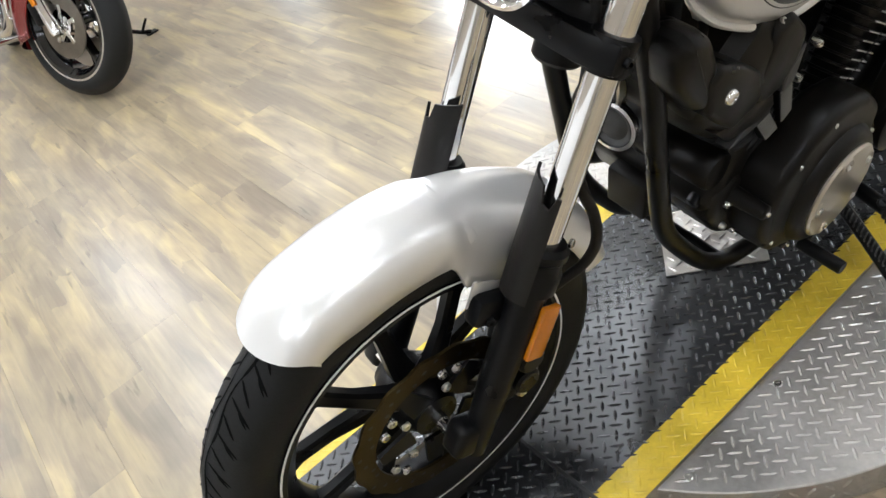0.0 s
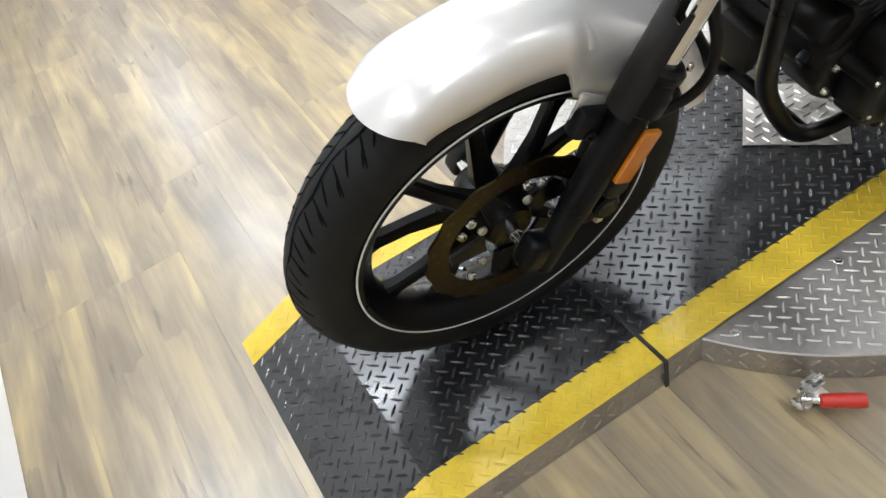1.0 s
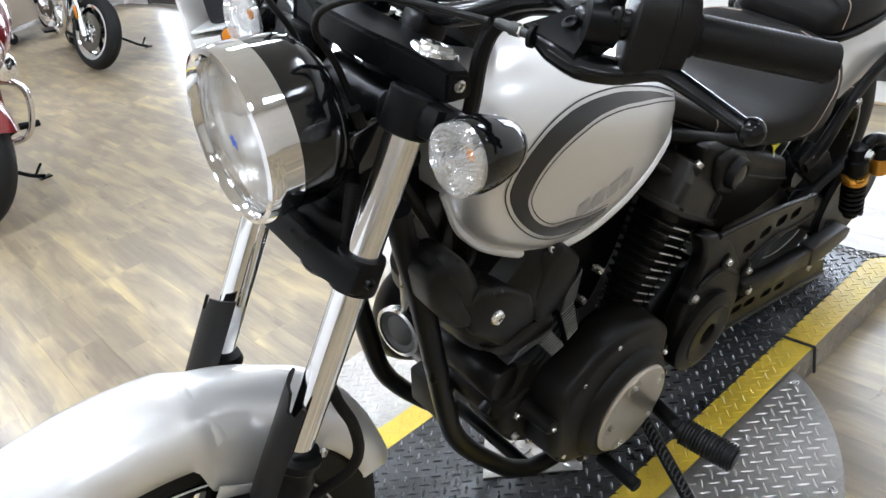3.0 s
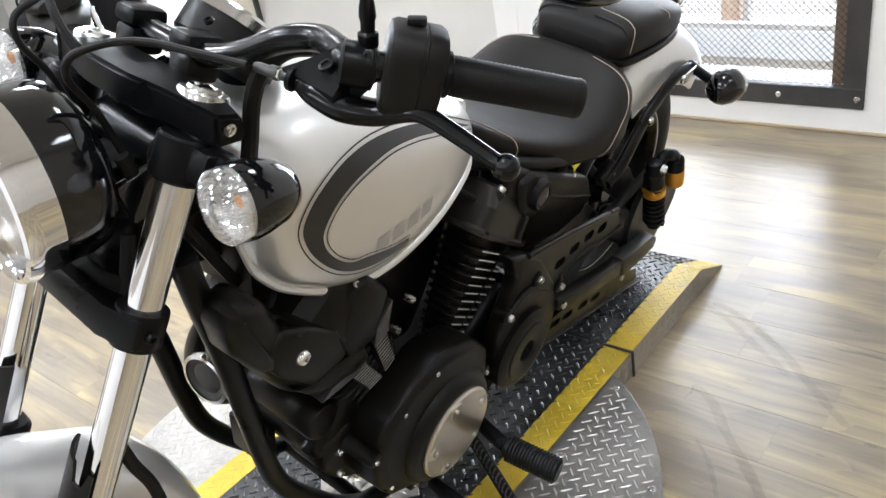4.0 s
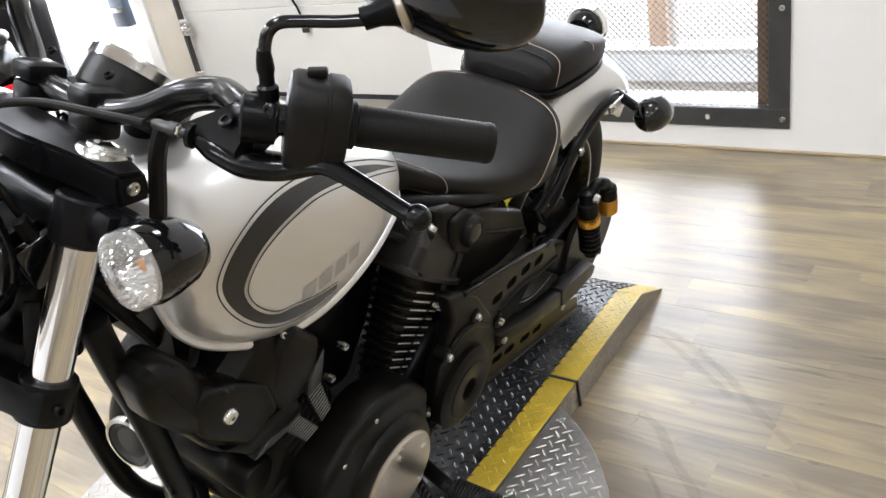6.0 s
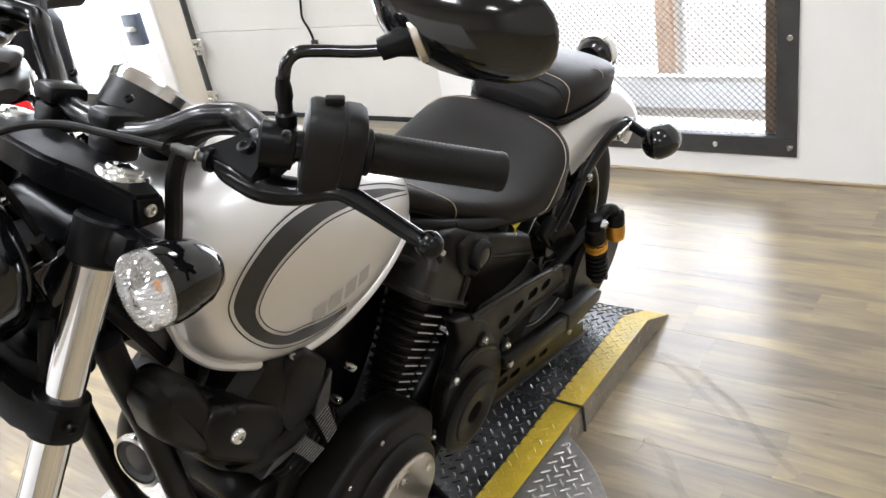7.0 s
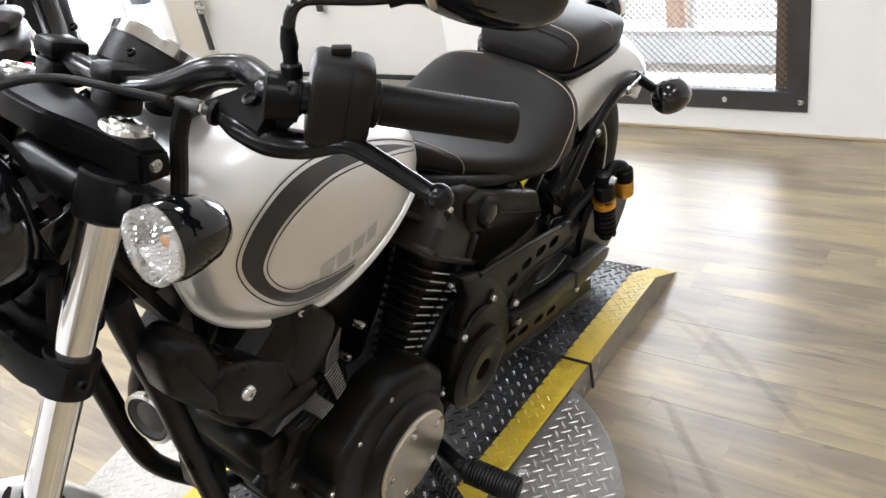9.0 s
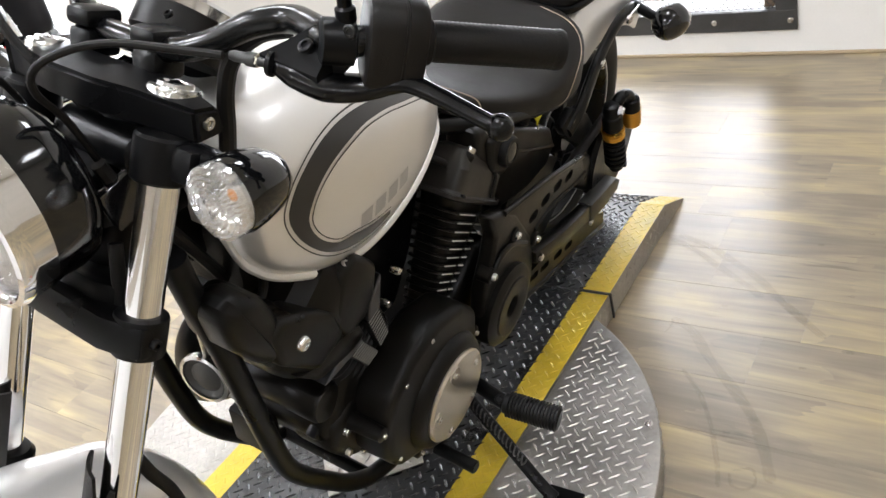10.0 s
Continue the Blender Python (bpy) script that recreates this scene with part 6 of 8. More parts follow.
part("clamp_arm", rod((0.0, -0.015, 0.028), (0.023, 0.006, 0.03), 0.006), ZINC, cl)
part("grip", lathe([(0.009, 0), (0.0115, 0.003), (0.012, 0.02), (0.0125, 0.06), (0.011, 0.068), (0, 0.07)], (0.021, 0.003, 0.03), (0.056, 0.047, 0.03), 18), REDGRIP, cl, "red rubber grip")

# ---- other motorcycles and furniture further off ----
PEARL = mat("pearl_silver_paint", (0.60, 0.61, 0.62), 0.22, 0.4, 0.05, 6, 0, 200, 0.03, coat=0.3)
ORANGERED = mat("orange_red_plastic", (0.62, 0.045, 0.025), 0.3, 0, 0.08, 6, 0, 200, 0.04, coat=0.3)
RUBY = mat("ruby_paint", (0.15, 0.009, 0.009), 0.16, 0.2, 0.1, 5, 0, 200, 0.03, coat=0.9)
OLDDISC = mat("worn_disc_steel", (0.22, 0.20, 0.17), 0.35, 1, 0.2, 20, 0.1, 200)
REDLENS = mat("red_lens", (0.55, 0.01, 0.012), 0.15, 0, 0.1, 20)


def display_bike(at, turn, lean, label, paint, touring=False, R=0.325, tyre_w=0.13, rim=0.235, base=1.62, dirt=False, steer=0.0):
    """A motorcycle leaning on its stand; its nose points along its own -y, the front wheel at the origin."""
    root = empty("motorcycle", pose(*at, 0, 0, turn) @ pose(0, 0, 0, 0, lean, 0), label, "motorcycle", "motorcycles on display")

    def mk(name, bm, material, parent=None, lab="", smooth=35):
        return link_mesh(name, bm, material, parent or root, lab, smooth)

    up = Vector((0, math.sin(radians(28)), math.cos(radians(28))))
    ax = Vector((0, 0, R))
    turned = Matrix.Translation(ax) @ Matrix.Rotation(radians(steer), 4, up) @ Matrix.Translation(-ax)

    def mf(name, bm, material, parent=None, lab="", smooth=35):
        bm.transform(turned)
        return mk(name, bm, material, parent, lab, smooth)

    ra = Vector((0, base, R * 0.97))
    # wheels: tyre, bright-lipped rim, spokes
    for mw, c, w, lab in ((mf, ax, tyre_w, "black front tyre"), (mk, ra, tyre_w * 1.2, "black rear tyre")):
        mw("tyre", tyre_mesh(c, c.z, w, rim, 64), RUBBER, None, lab)
        hw = w * 0.42
        b = lathe([(rim + 0.012, -hw - 0.003), (rim + 0.012, -hw + 0.004), (rim - 0.02, -hw * 0.5), (rim - 0.02, hw * 0.5), (rim + 0.012, hw - 0.004), (rim + 0.012, hw + 0.003), (rim - 0.012, hw + 0.001), (rim - 0.035, hw * 0.6), (rim - 0.035, -hw * 0.6), (rim - 0.012, -hw - 0.001)], (0, 0, 0), (1, 0, 0), 56, True)
        b.transform(Matrix.Translation(c))
        ro = mw("rim", b, GLOSS if touring else CHROME, None, "black wheel rim with bright lip" if touring else "chromed wheel rim")
        if touring:
            for s in (1, -1):
                b = lathe([(rim + 0.004, 0), (rim + 0.0135, 0), (rim + 0.0135, 0.003), (rim + 0.004, 0.003)], (s * (hw + 0.002), 0, 0), (s * 9, 0, 0), 56, True)
                b.transform(Matrix.Translation(c))
                mw("rim_lip", b, STEEL, ro, "bright machined lip")
        for k in range(5 if not dirt else 12):
            a = 2 * math.pi * (k + 0.2) / (5 if not dirt else 12)
            wd = 0.030 if not dirt else 0.004
            rows = []
            for r, hw2, hx in ((0.03, wd * 0.7, 0.022), (0.10, wd * 0.75, 0.016), (rim - 0.08, wd * 0.8, 0.014), (rim - 0.022, wd * 1.5, 0.02)):
                rows.append([Vector((hx * v, -r * math.cos(a) + hw2 * u * math.sin(a), r * math.sin(a) + hw2 * u * math.cos(a))) + c for u, v in ((-1, -0.5), (-0.5, -1), (0.5, -1), (1, -0.5), (1, 0.5), (0.5, 1), (-0.5, 1), (-1, 0.5))])
            mw("spoke", loft(rows), GLOSS if touring else SATIN, ro)
        b = lathe([(0.02, -0.07), (0.045, -0.06), (0.05, 0), (0.045, 0.06), (0.02, 0.07)], (0, 0, 0), (1, 0, 0), 24)
        b.transform(Matrix.Translation(c))
        mw("hub", b, CHROME, ro)
        for s in ((1, -1) if c is ax else (-1,)):
            b = arc_plate(0.075, 0.145, 0, 2 * math.pi, s * 0.064, 0.005, 48)
            b.transform(Matrix.Translation(c))
            ds = mw("brake_disc", b, OLDDISC, None, "steel brake disc")
            for k in range(5):
                a = 2 * math.pi * k / 5
                b = box((0.006, 0.022, 0.06), (s * 0.066, 0.06 * math.sin(a), 0.06 * math.cos(a)), 0.002, 1, (-math.degrees(a), 0, 0))
                b.transform(Matrix.Translation(c))
                mw("disc_arm", b, ZINC, ds)
    # fork
    for s in (1, -1):
        x = s * (tyre_w / 2 + 0.035)
        lo = ax + Vector((x, 0.012, -0.01))
        fk = mf("fork_leg", join(lathe([(0.022, -0.03), (0.027, -0.01), (0.027, 0.05), (0.024, 0.10), (0.026, 0.30), (0.032, 0.31), (0.032, 0.335), (0.021, 0.34), (0.021, 0.36)], lo, lo + up, 20), rod(lo + up * 0.34, lo + up * 0.70, 0.021)), CHROME, None, "chromed fork leg")
        mf("reflector", box((0.008, 0.03, 0.10), lo + up * 0.17 + Vector((s * 0.03, -0.002, 0)), 0.003, 1, (-28, 0, 0)), AMBER, fk, "amber fork reflector")
        mf("brake_caliper", box((0.05, 0.06, 0.11), ax + Vector((s * 0.075, 0.125, 0.055)), 0.012, 2, (-25, 0, 0)), SATIN)
    mf("fork_clamp", box((0.25, 0.07, 0.05), ax + up * 0.60, 0.012, 2, (-28, 0, 0)), CHROME if touring else SATIN)
    # fender over the front wheel
    if touring:
        fd = mf("front_fender", fender_shell(radians(24), radians(200), R + 0.048, tyre_w / 2 + 0.030, 44, radians(6), ax, lambda t: 0.15 + 0.03 * math.sin(math.pi * t), 0.12), paint, None, "deep front fender in glossy paint")
        mf("fender_trim", sweep([ax + Vector((0, -(R + 0.047) * math.cos(a), (R + 0.047) * math.sin(a))) for a in (radians(45), radians(62), radians(80))], 0.005, 8), CHROME, fd)
    elif dirt:
        mf("front_fender", loft([[Vector((x * k, y, z + dz)) for x, dz in ((-0.07, -0.02), (-0.04, 0.0), (0.04, 0.0), (0.07, -0.02), (0.04, -0.006), (-0.04, -0.006))] for y, z, k in ((-0.34, 0.60, 0.4), (-0.2, 0.69, 0.9), (0.0, 0.74, 1.1), (0.2, 0.74, 1.2), (0.36, 0.66, 0.8))]), paint, None, "high plastic front fender")
    else:
        mf("front_fender", fender_shell(radians(70), radians(165), R + 0.035, tyre_w / 2 + 0.018, 30, radians(8), ax, lambda t: 0.055, 0.12), paint, None, "short front fender in pearl silver")
    # headlight, bar
    hl = ax + up * 0.68 + Vector((0, -0.10, 0.0))
    if touring:
        fr = mf("fairing", loft([[Vector((w * math.sin(2 * math.pi * i / 28) * (1 - 0.18 * math.cos(2 * math.pi * i / 28)), y, z + h * math.cos(2 * math.pi * i / 28))) for i in range(28)] for y, w, z, h in ((-0.19, 0.09, 0.82, 0.09), (-0.14, 0.18, 0.88, 0.15), (-0.03, 0.28, 0.97, 0.19), (0.10, 0.36, 0.99, 0.20), (0.22, 0.39, 1.0, 0.19))]), paint, None, "batwing fairing in glossy paint", 50)
        hl = Vector((0, -0.20, 0.80))
        for s in (1, -1):
            mf("passing_lamp", lathe([(0.0, -0.06), (0.05, -0.05), (0.062, 0.0), (0.062, 0.02), (0.05, 0.03), (0, 0.035)], (s * 0.20, -0.05, 0.74), (s * 0.20, -1, 0.74), 28), CHROME)
            lowf = prism([(-0.09, -0.17), (0.04, -0.17), (0.10, 0.10), (0.09, 0.19), (-0.05, 0.17), (-0.10, 0.0)], 0.10, Matrix.Translation((s * 0.30 - 0.05, 0.52, 0.58)) @ SIDE3, 0.03, 3)
            mk("leg_shield", lowf, paint, None, "lower leg shield in glossy paint", 50)
        bar_pts = [(-0.08, 0.46, 0.60), (-0.18, 0.40, 0.605), (-0.30, 0.33, 0.60), (-0.38, 0.285, 0.58), (-0.415, 0.27, 0.53), (-0.42, 0.28, 0.44), (-0.40, 0.32, 0.335), (-0.35, 0.37, 0.29), (-0.22, 0.43, 0.27), (-0.10, 0.48, 0.25)]
        mk("crash_bar", join(sweep(bar_pts, 0.0165, 14, 6), sweep([(-x, y, z) for x, y, z in bar_pts], 0.0165, 14, 6), rod((-0.12, 0.40, 0.62), (0.12, 0.40, 0.62), 0.0165)), CHROME, None, "chromed tubular crash bar")
        mk("highway_peg", rod((0.36, 0.35, 0.36), (0.46, 0.35, 0.36), 0.018), SATIN)
    bowl = mf("headlight", lathe([(0, -0.10), (0.05, -0.09), (0.08, -0.04), (0.092, 0.0), (0.095, 0.02), (0.086, 0.028), (0.084, 0.015), (0.06, -0.02), (0, -0.03)], hl, hl + Vector((0, -1, 0.02)), 36), CHROME if not dirt else paint, None, "round chromed headlight" if not dirt else "plastic headlight cowl")
    gl = mf("headlight_glass", lathe([(0.085, 0.02), (0.05, 0.034), (0, 0.038), (0, 0.034), (0.05, 0.030)], hl, hl + Vector((0, -1, 0.02)), 28), LENS, bowl, "clear headlight glass")
    gl.visible_shadow = False
    mf("handlebar", sweep([(-0.40, 0.62, 1.06), (-0.32, 0.50, 1.08), (-0.15, 0.40, 1.07), (0, 0.39, 1.03), (0.15, 0.40, 1.07), (0.32, 0.50, 1.08), (0.40, 0.62, 1.06)], 0.0127, 12, 6), CHROME)
    for s in (1, -1):
        mf("grip", rod((s * 0.325, 0.508, 1.079), (s * 0.405, 0.628, 1.059), 0.0175), GRIP)
        ind = mf("indicator", lathe([(0, -0.06), (0.03, -0.04), (0.04, 0.0), (0.04, 0.012), (0.025, 0.02), (0, 0.022)], (s * 0.24, 0.30, 0.86), (s * 0.24, -1, 0.87), 20), AMBER, None, "amber indicator")
    # tank, seat, engine, pipes, tail
    mk("fuel_tank", loft([[Vector((w * math.cos(2 * math.pi * i / 24), y, z + h * math.sin(2 * math.pi * i / 24))) for i in range(24)] for y, w, z, h in ((0.42, 0.05, 0.86, 0.05), (0.46, 0.12, 0.86, 0.11), (0.60, 0.16, 0.85, 0.135), (0.75, 0.15, 0.83, 0.12), (0.92, 0.10, 0.79, 0.08), (1.0, 0.05, 0.77, 0.04))]), paint, None, "fuel tank in matching paint", 50)
    mk("seat", loft([[Vector((w * math.cos(2 * math.pi * i / 24), y, z + h * math.sin(2 * math.pi * i / 24))) for i in range(24)] for y, w, z, h in ((0.94, 0.07, 0.75, 0.04), (1.0, 0.12, 0.73, 0.06), (1.2, 0.18, 0.71, 0.06), (1.35, 0.17, 0.76, 0.07), (1.6, 0.14, 0.81, 0.05), (1.72, 0.07, 0.81, 0.03))]), LEATHER, None, "black seat", 50)
    eng = mk("engine", join(box((0.30, 0.56, 0.26), (0, 0.80, 0.36), 0.05, 3), lathe([(0.09, 0), (0.10, 0.01), (0.10, 0.04), (0.08, 0.05), (0, 0.05)], (-0.15, 0.72, 0.36), (-1, 0.72, 0.36), 28)), STEEL if not dirt else ENGINE, None, "engine with polished covers")
    for y0, z0, y1, z1 in ((0.72, 0.46, 0.60, 0.70), (0.86, 0.46, 0.96, 0.68)):
        p, q = Vector((0, y0, z0)), Vector((0, y1, z1))
        for k in range(8):
            mk("fin", lathe([(0.085, 0), (0.085, 0.008), (0.06, 0.012)], p.lerp(q, k / 8), q, 20), SATIN, eng)
    mk("exhaust_pipe", join(sweep([(-0.06, 0.55, 0.62), (-0.12, 0.48, 0.52), (-0.16, 0.52, 0.34), (-0.18, 0.75, 0.24), (-0.19, 1.05, 0.24)], 0.024, 14), lathe([(0.026, 0), (0.045, 0.05), (0.045, 0.70), (0.035, 0.74), (0.025, 0.74), (0.025, 0.6), (0, 0.6)], (-0.19, 1.03, 0.24), (-0.20, 2.0, 0.27), 24)), CHROME, None, "chromed exhaust")
    mk("frame_tube", join(sweep([(0.08, 0.42, 0.80), (0.09, 0.47, 0.45), (0.10, 0.56, 0.22), (0.11, 1.1, 0.22), (0.11, 1.25, 0.5), (0.08, 1.35, 0.66)], 0.017, 12), sweep([(-0.08, 0.42, 0.80), (-0.09, 0.47, 0.45), (-0.10, 0.56, 0.22), (-0.11, 1.1, 0.22), (-0.11, 1.25, 0.5), (-0.08, 1.35, 0.66)], 0.017, 12)), SATIN, None, "black frame tube")
    mk("rear_fender", fender_shell(radians(60), radians(170), R + 0.075, 0.10, 30, radians(6), ra, lambda t: 0.07, 0.1), paint, None, "rear fender in matching paint")
    tl = mk("tail_lamp", box((0.10, 0.05, 0.05), (0, base + 0.34, 0.66), 0.012, 2), REDLENS, None, "red tail lamp")
    for s in (1, -1):
        mk("swingarm", rod((s * 0.11, 1.15, 0.34), (s * 0.11, base + 0.04, R), 0.024), SATIN)
        if touring:
            mk("saddlebag", box((0.20, 0.62, 0.34), (s * 0.27, base + 0.05, 0.55), 0.06, 4), paint, None, "hard saddlebag in matching paint", 50)
    # foot boards and stand
    mk("foot_board", box((0.10, 0.28, 0.02), (-0.28, 0.72, 0.27), 0.008, 2), SATIN)
    gz = 0.43 * math.sin(radians(lean))
    mk("side_stand", join(sweep([(0.10, 0.55, 0.22), (0.22, 0.48, 0.17), (0.36, 0.42, gz + 0.03), (0.43, 0.39, gz + 0.010)], 0.011, 10), box((0.06, 0.05, 0.008), (0.43, 0.39, gz + 0.006), 0.002, 1, (0, -lean, 0)), sweep([(0.39, 0.41, gz + 0.02), (0.40, 0.37, gz + 0.06), (0.41, 0.34, gz + 0.09)], 0.007, 8)), SATIN, None, "black side stand, folded out")
    return root


SIDE3 = Matrix(((0, 0, 1, 0), (1, 0, 0, 0), (0, 1, 0, 0), (0, 0, 0, 1)))
display_bike((-3.355, 0.12, 0), 93, 9, "ruby red touring motorcycle with chromed crash bar on its side stand", RUBY, True, steer=25)
display_bike((-6.05, 1.66, 0), 80, 9, "pearl silver cruiser with chromed front wheel on its side stand", PEARL, False, 0.285, 0.115, 0.20, steer=27)
display_bike((-8.75, 2.10, 0), 105, 7, "orange-red dirt bike parked at the far wall", ORANGERED, False, 0.33, 0.09, 0.26, 1.4, True)

# tail end of a black motorcycle by the entrance
tail = empty("motorcycle", pose(-2.76, 1.55, 0, 0, 0, 65) @ pose(0, 0, 0, 0, -4, 0), "black motorcycle with amber indicators, its tail towards the room", "motorcycle", "motorcycles on display")
# nose along its own +y, tail lamp at the origin


def tp(name, bm, material, parent=None, lab="", smooth=35):
    return link_mesh(name, bm, material, parent or tail, lab, smooth)


tp("rear_tyre", tyre_mesh(Vector((0, 0.34, 0.32)), 0.32, 0.15, 0.215, 64), RUBBER)
b = lathe([(0.222, -0.06), (0.222, 0.06), (0.19, 0.05), (0.18, 0.0), (0.19, -0.05)], (0, 0, 0), (1, 0, 0), 48, True)
b.transform(Matrix.Translation((0, 0.34, 0.32)))
rim_b = tp("rim", b, SATIN)
for k in range(5):
    a = 2 * math.pi * k / 5
    b = box((0.03, 0.035, 0.18), (0, 0.11 * math.sin(a), 0.11 * math.cos(a)), 0.008, 2, (-math.degrees(a), 0, 0))
    b.transform(Matrix.Translation((0, 0.34, 0.32)))
    tp("spoke", b, SATIN, rim_b)
tp("mud_flap", loft([[Vector((x * w, y + dy, z)) for x, dy in ((-1, 0), (1, 0), (1, 0.012), (-1, 0.012))] for z, w, y in ((0.30, 0.075, -0.10), (0.36, 0.095, -0.09), (0.46, 0.11, -0.05), (0.56, 0.095, 0.0), (0.64, 0.08, 0.05))]), SATIN, None, "black mudguard tail")
tp("tail_lamp", box((0.16, 0.06, 0.06), (0, -0.035, 0.60), 0.02, 3), REDLENS, None, "red tail lamp")
for s in (1, -1):
    ib = tp("indicator", lathe([(0, -0.07), (0.028, -0.05), (0.042, 0.0), (0.044, 0.012), (0.02, 0.02)], (s * 0.17, 0.0, 0.565), (s * 0.17, -1, 0.565), 24), GLOSS, None, "black indicator housing")
    tp("indicator_lens", lathe([(0.040, 0.010), (0.034, 0.024), (0.018, 0.030), (0, 0.031)], (s * 0.17, 0.0, 0.565), (s * 0.17, -1, 0.565), 24), AMBER, ib, "amber lens")
    tp("indicator_stalk", rod((s * 0.04, 0.0, 0.565), (s * 0.15, 0.02, 0.565), 0.011), SATIN, ib)
    tp("swingarm", rod((s * 0.10, 0.34, 0.32), (s * 0.10, 0.85, 0.36), 0.024), SATIN)
    tp("shock_absorber", rod((s * 0.13, 0.36, 0.36), (s * 0.13, 0.55, 0.66), 0.026), CHROME)
    tp("frame_rail", sweep([(s * 0.09, 0.05, 0.62), (s * 0.11, 0.5, 0.64), (s * 0.10, 1.0, 0.62)], 0.016, 10), SATIN)
tp("rear_cowl", loft([[Vector((w * math.cos(2 * math.pi * i / 20), y, z + h * math.sin(2 * math.pi * i / 20))) for i in range(20)] for y, w, z, h in ((-0.03, 0.06, 0.67, 0.03), (0.04, 0.11, 0.68, 0.05), (0.3, 0.14, 0.70, 0.06), (0.6, 0.15, 0.70, 0.06))]), MATTE, None, "black tail cowl", 50)
tp("seat", loft([[Vector((w * math.cos(2 * math.pi * i / 20), y, z + h * math.sin(2 * math.pi * i / 20))) for i in range(20)] for y, w, z, h in ((0.10, 0.07, 0.77, 0.03), (0.18, 0.13, 0.78, 0.05), (0.45, 0.15, 0.77, 0.06), (0.62, 0.16, 0.75, 0.06), (0.9, 0.14, 0.73, 0.05))]), MATTE, None, "black seat", 50)
tp("fuel_tank", loft([[Vector((w * math.cos(2 * math.pi * i / 20), y, z + h * math.sin(2 * math.pi * i / 20))) for i in range(20)] for y, w, z, h in ((0.86, 0.10, 0.80, 0.07), (1.0, 0.16, 0.83, 0.13), (1.2, 0.17, 0.85, 0.14), (1.36, 0.10, 0.84, 0.08))]), GLOSS, None, "gloss black fuel tank", 50)
tp("engine", box((0.32, 0.55, 0.42), (0, 0.98, 0.46), 0.06, 3), ENGINE)
tp("front_tyre", tyre_mesh(Vector((0, 1.78, 0.32)), 0.32, 0.12, 0.23, 64), RUBBER)
tp("fork", join(rod((0.1, 1.76, 0.32), (0.1, 1.42, 1.0), 0.022), rod((-0.1, 1.76, 0.32), (-0.1, 1.42, 1.0), 0.022)), CHROME)
tp("handlebar", sweep([(-0.38, 1.16, 1.06), (-0.2, 1.36, 1.06), (0, 1.40, 1.0), (0.2, 1.36, 1.06), (0.38, 1.16, 1.06)], 0.013, 10), SATIN)
# a made-up jacket on a pole behind it, for an unidentified dark shape
DARKCLOTH = mat("dark_cloth", (0.012, 0.012, 0.016), 0.7, 0, 0.3, 14, 0.6, 60)
jk = empty("dark_stand_in", pose(-4.03, 2.37, 0), "jacket-like stand-in for an unidentified dark shape, on a slim pole", "jacket")
part("pole", join(rod((0, 0, 0.01), (0, 0, 0.95), 0.014), lathe([(0.16, 0), (0.16, 0.012), (0.02, 0.02)], (0, 0, 0.0), (0, 0, 1), 28)), SATIN, jk)
jm = loft([[Vector((w * math.cos(2 * math.pi * i / 28) * (1 + 0.06 * math.sin(5 * i + z * 9)), 0.7 * w * math.sin(2 * math.pi * i / 28) * (1 + 0.08 * math.sin(3 * i + z * 7)), z)) for i in range(28)] for z, w in ((0.40, 0.17), (0.44, 0.19), (0.50, 0.195), (0.65, 0.205), (0.78, 0.22), (0.86, 0.19), (0.92, 0.08))])
part("jacket", jm, DARKCLOTH, jk, "dark cloth body of the stand-in", 60)

# white shelf with a black bag
shelf = empty("shelf_unit", pose(-5.53, 2.20, 0, 0, 0, 40), "white open shelf unit standing on the floor", "shelf")
for nm, size, at in (("side_panel", (0.025, 0.40, 1.9), (0.0125, 0.20, 0.95)), ("side_panel", (0.025, 0.40, 1.9), (0.7375, 0.20, 0.95)), ("back_panel", (0.70, 0.012, 1.9), (0.375, 0.392, 0.95)), ("plinth", (0.70, 0.36, 0.09), (0.375, 0.20, 0.045)), ("shelf_board", (0.70, 0.36, 0.022), (0.375, 0.20, 0.145)), ("shelf_board", (0.70, 0.36, 0.022), (0.375, 0.20, 0.70)), ("shelf_board", (0.70, 0.36, 0.022), (0.375, 0.20, 1.20)), ("shelf_board", (0.70, 0.36, 0.022), (0.375, 0.20, 1.85))):
    part(nm, box(size, at, 0.002, 1), WALLPAINT, shelf, "", None)
bag = link_mesh("bag", join(box((0.30, 0.20, 0.30), (0.30, 0.20, 0.30), 0.05, 3), sweep([(0.22, 0.20, 0.45), (0.24, 0.20, 0.54), (0.36, 0.20, 0.54), (0.38, 0.20, 0.45)], 0.010, 8)), DARKCLOTH, smooth=40, m=pose(-5.53, 2.20, 0.007, 0, 0, 40))
tagged(bag, "black soft bag on the white shelf", "bag")

# crate cart by the far wall
CARD = mat("pale_fibreboard", (0.40, 0.34, 0.27), 0.7, 0, 0.1, 5, 0.2, 90)
cart = empty("crate_cart", pose(-9.55, 1.70, 0, 0, 0, 20), "large fibreboard crate on a low castor frame", "cart")
part("crate", box((1.3, 0.6, 0.85), (0, 0, 0.60), 0.01, 2), CARD, cart, "fibreboard crate")
part("frame", box((1.32, 0.62, 0.05), (0, 0, 0.15), 0.005, 1), ALU, cart)
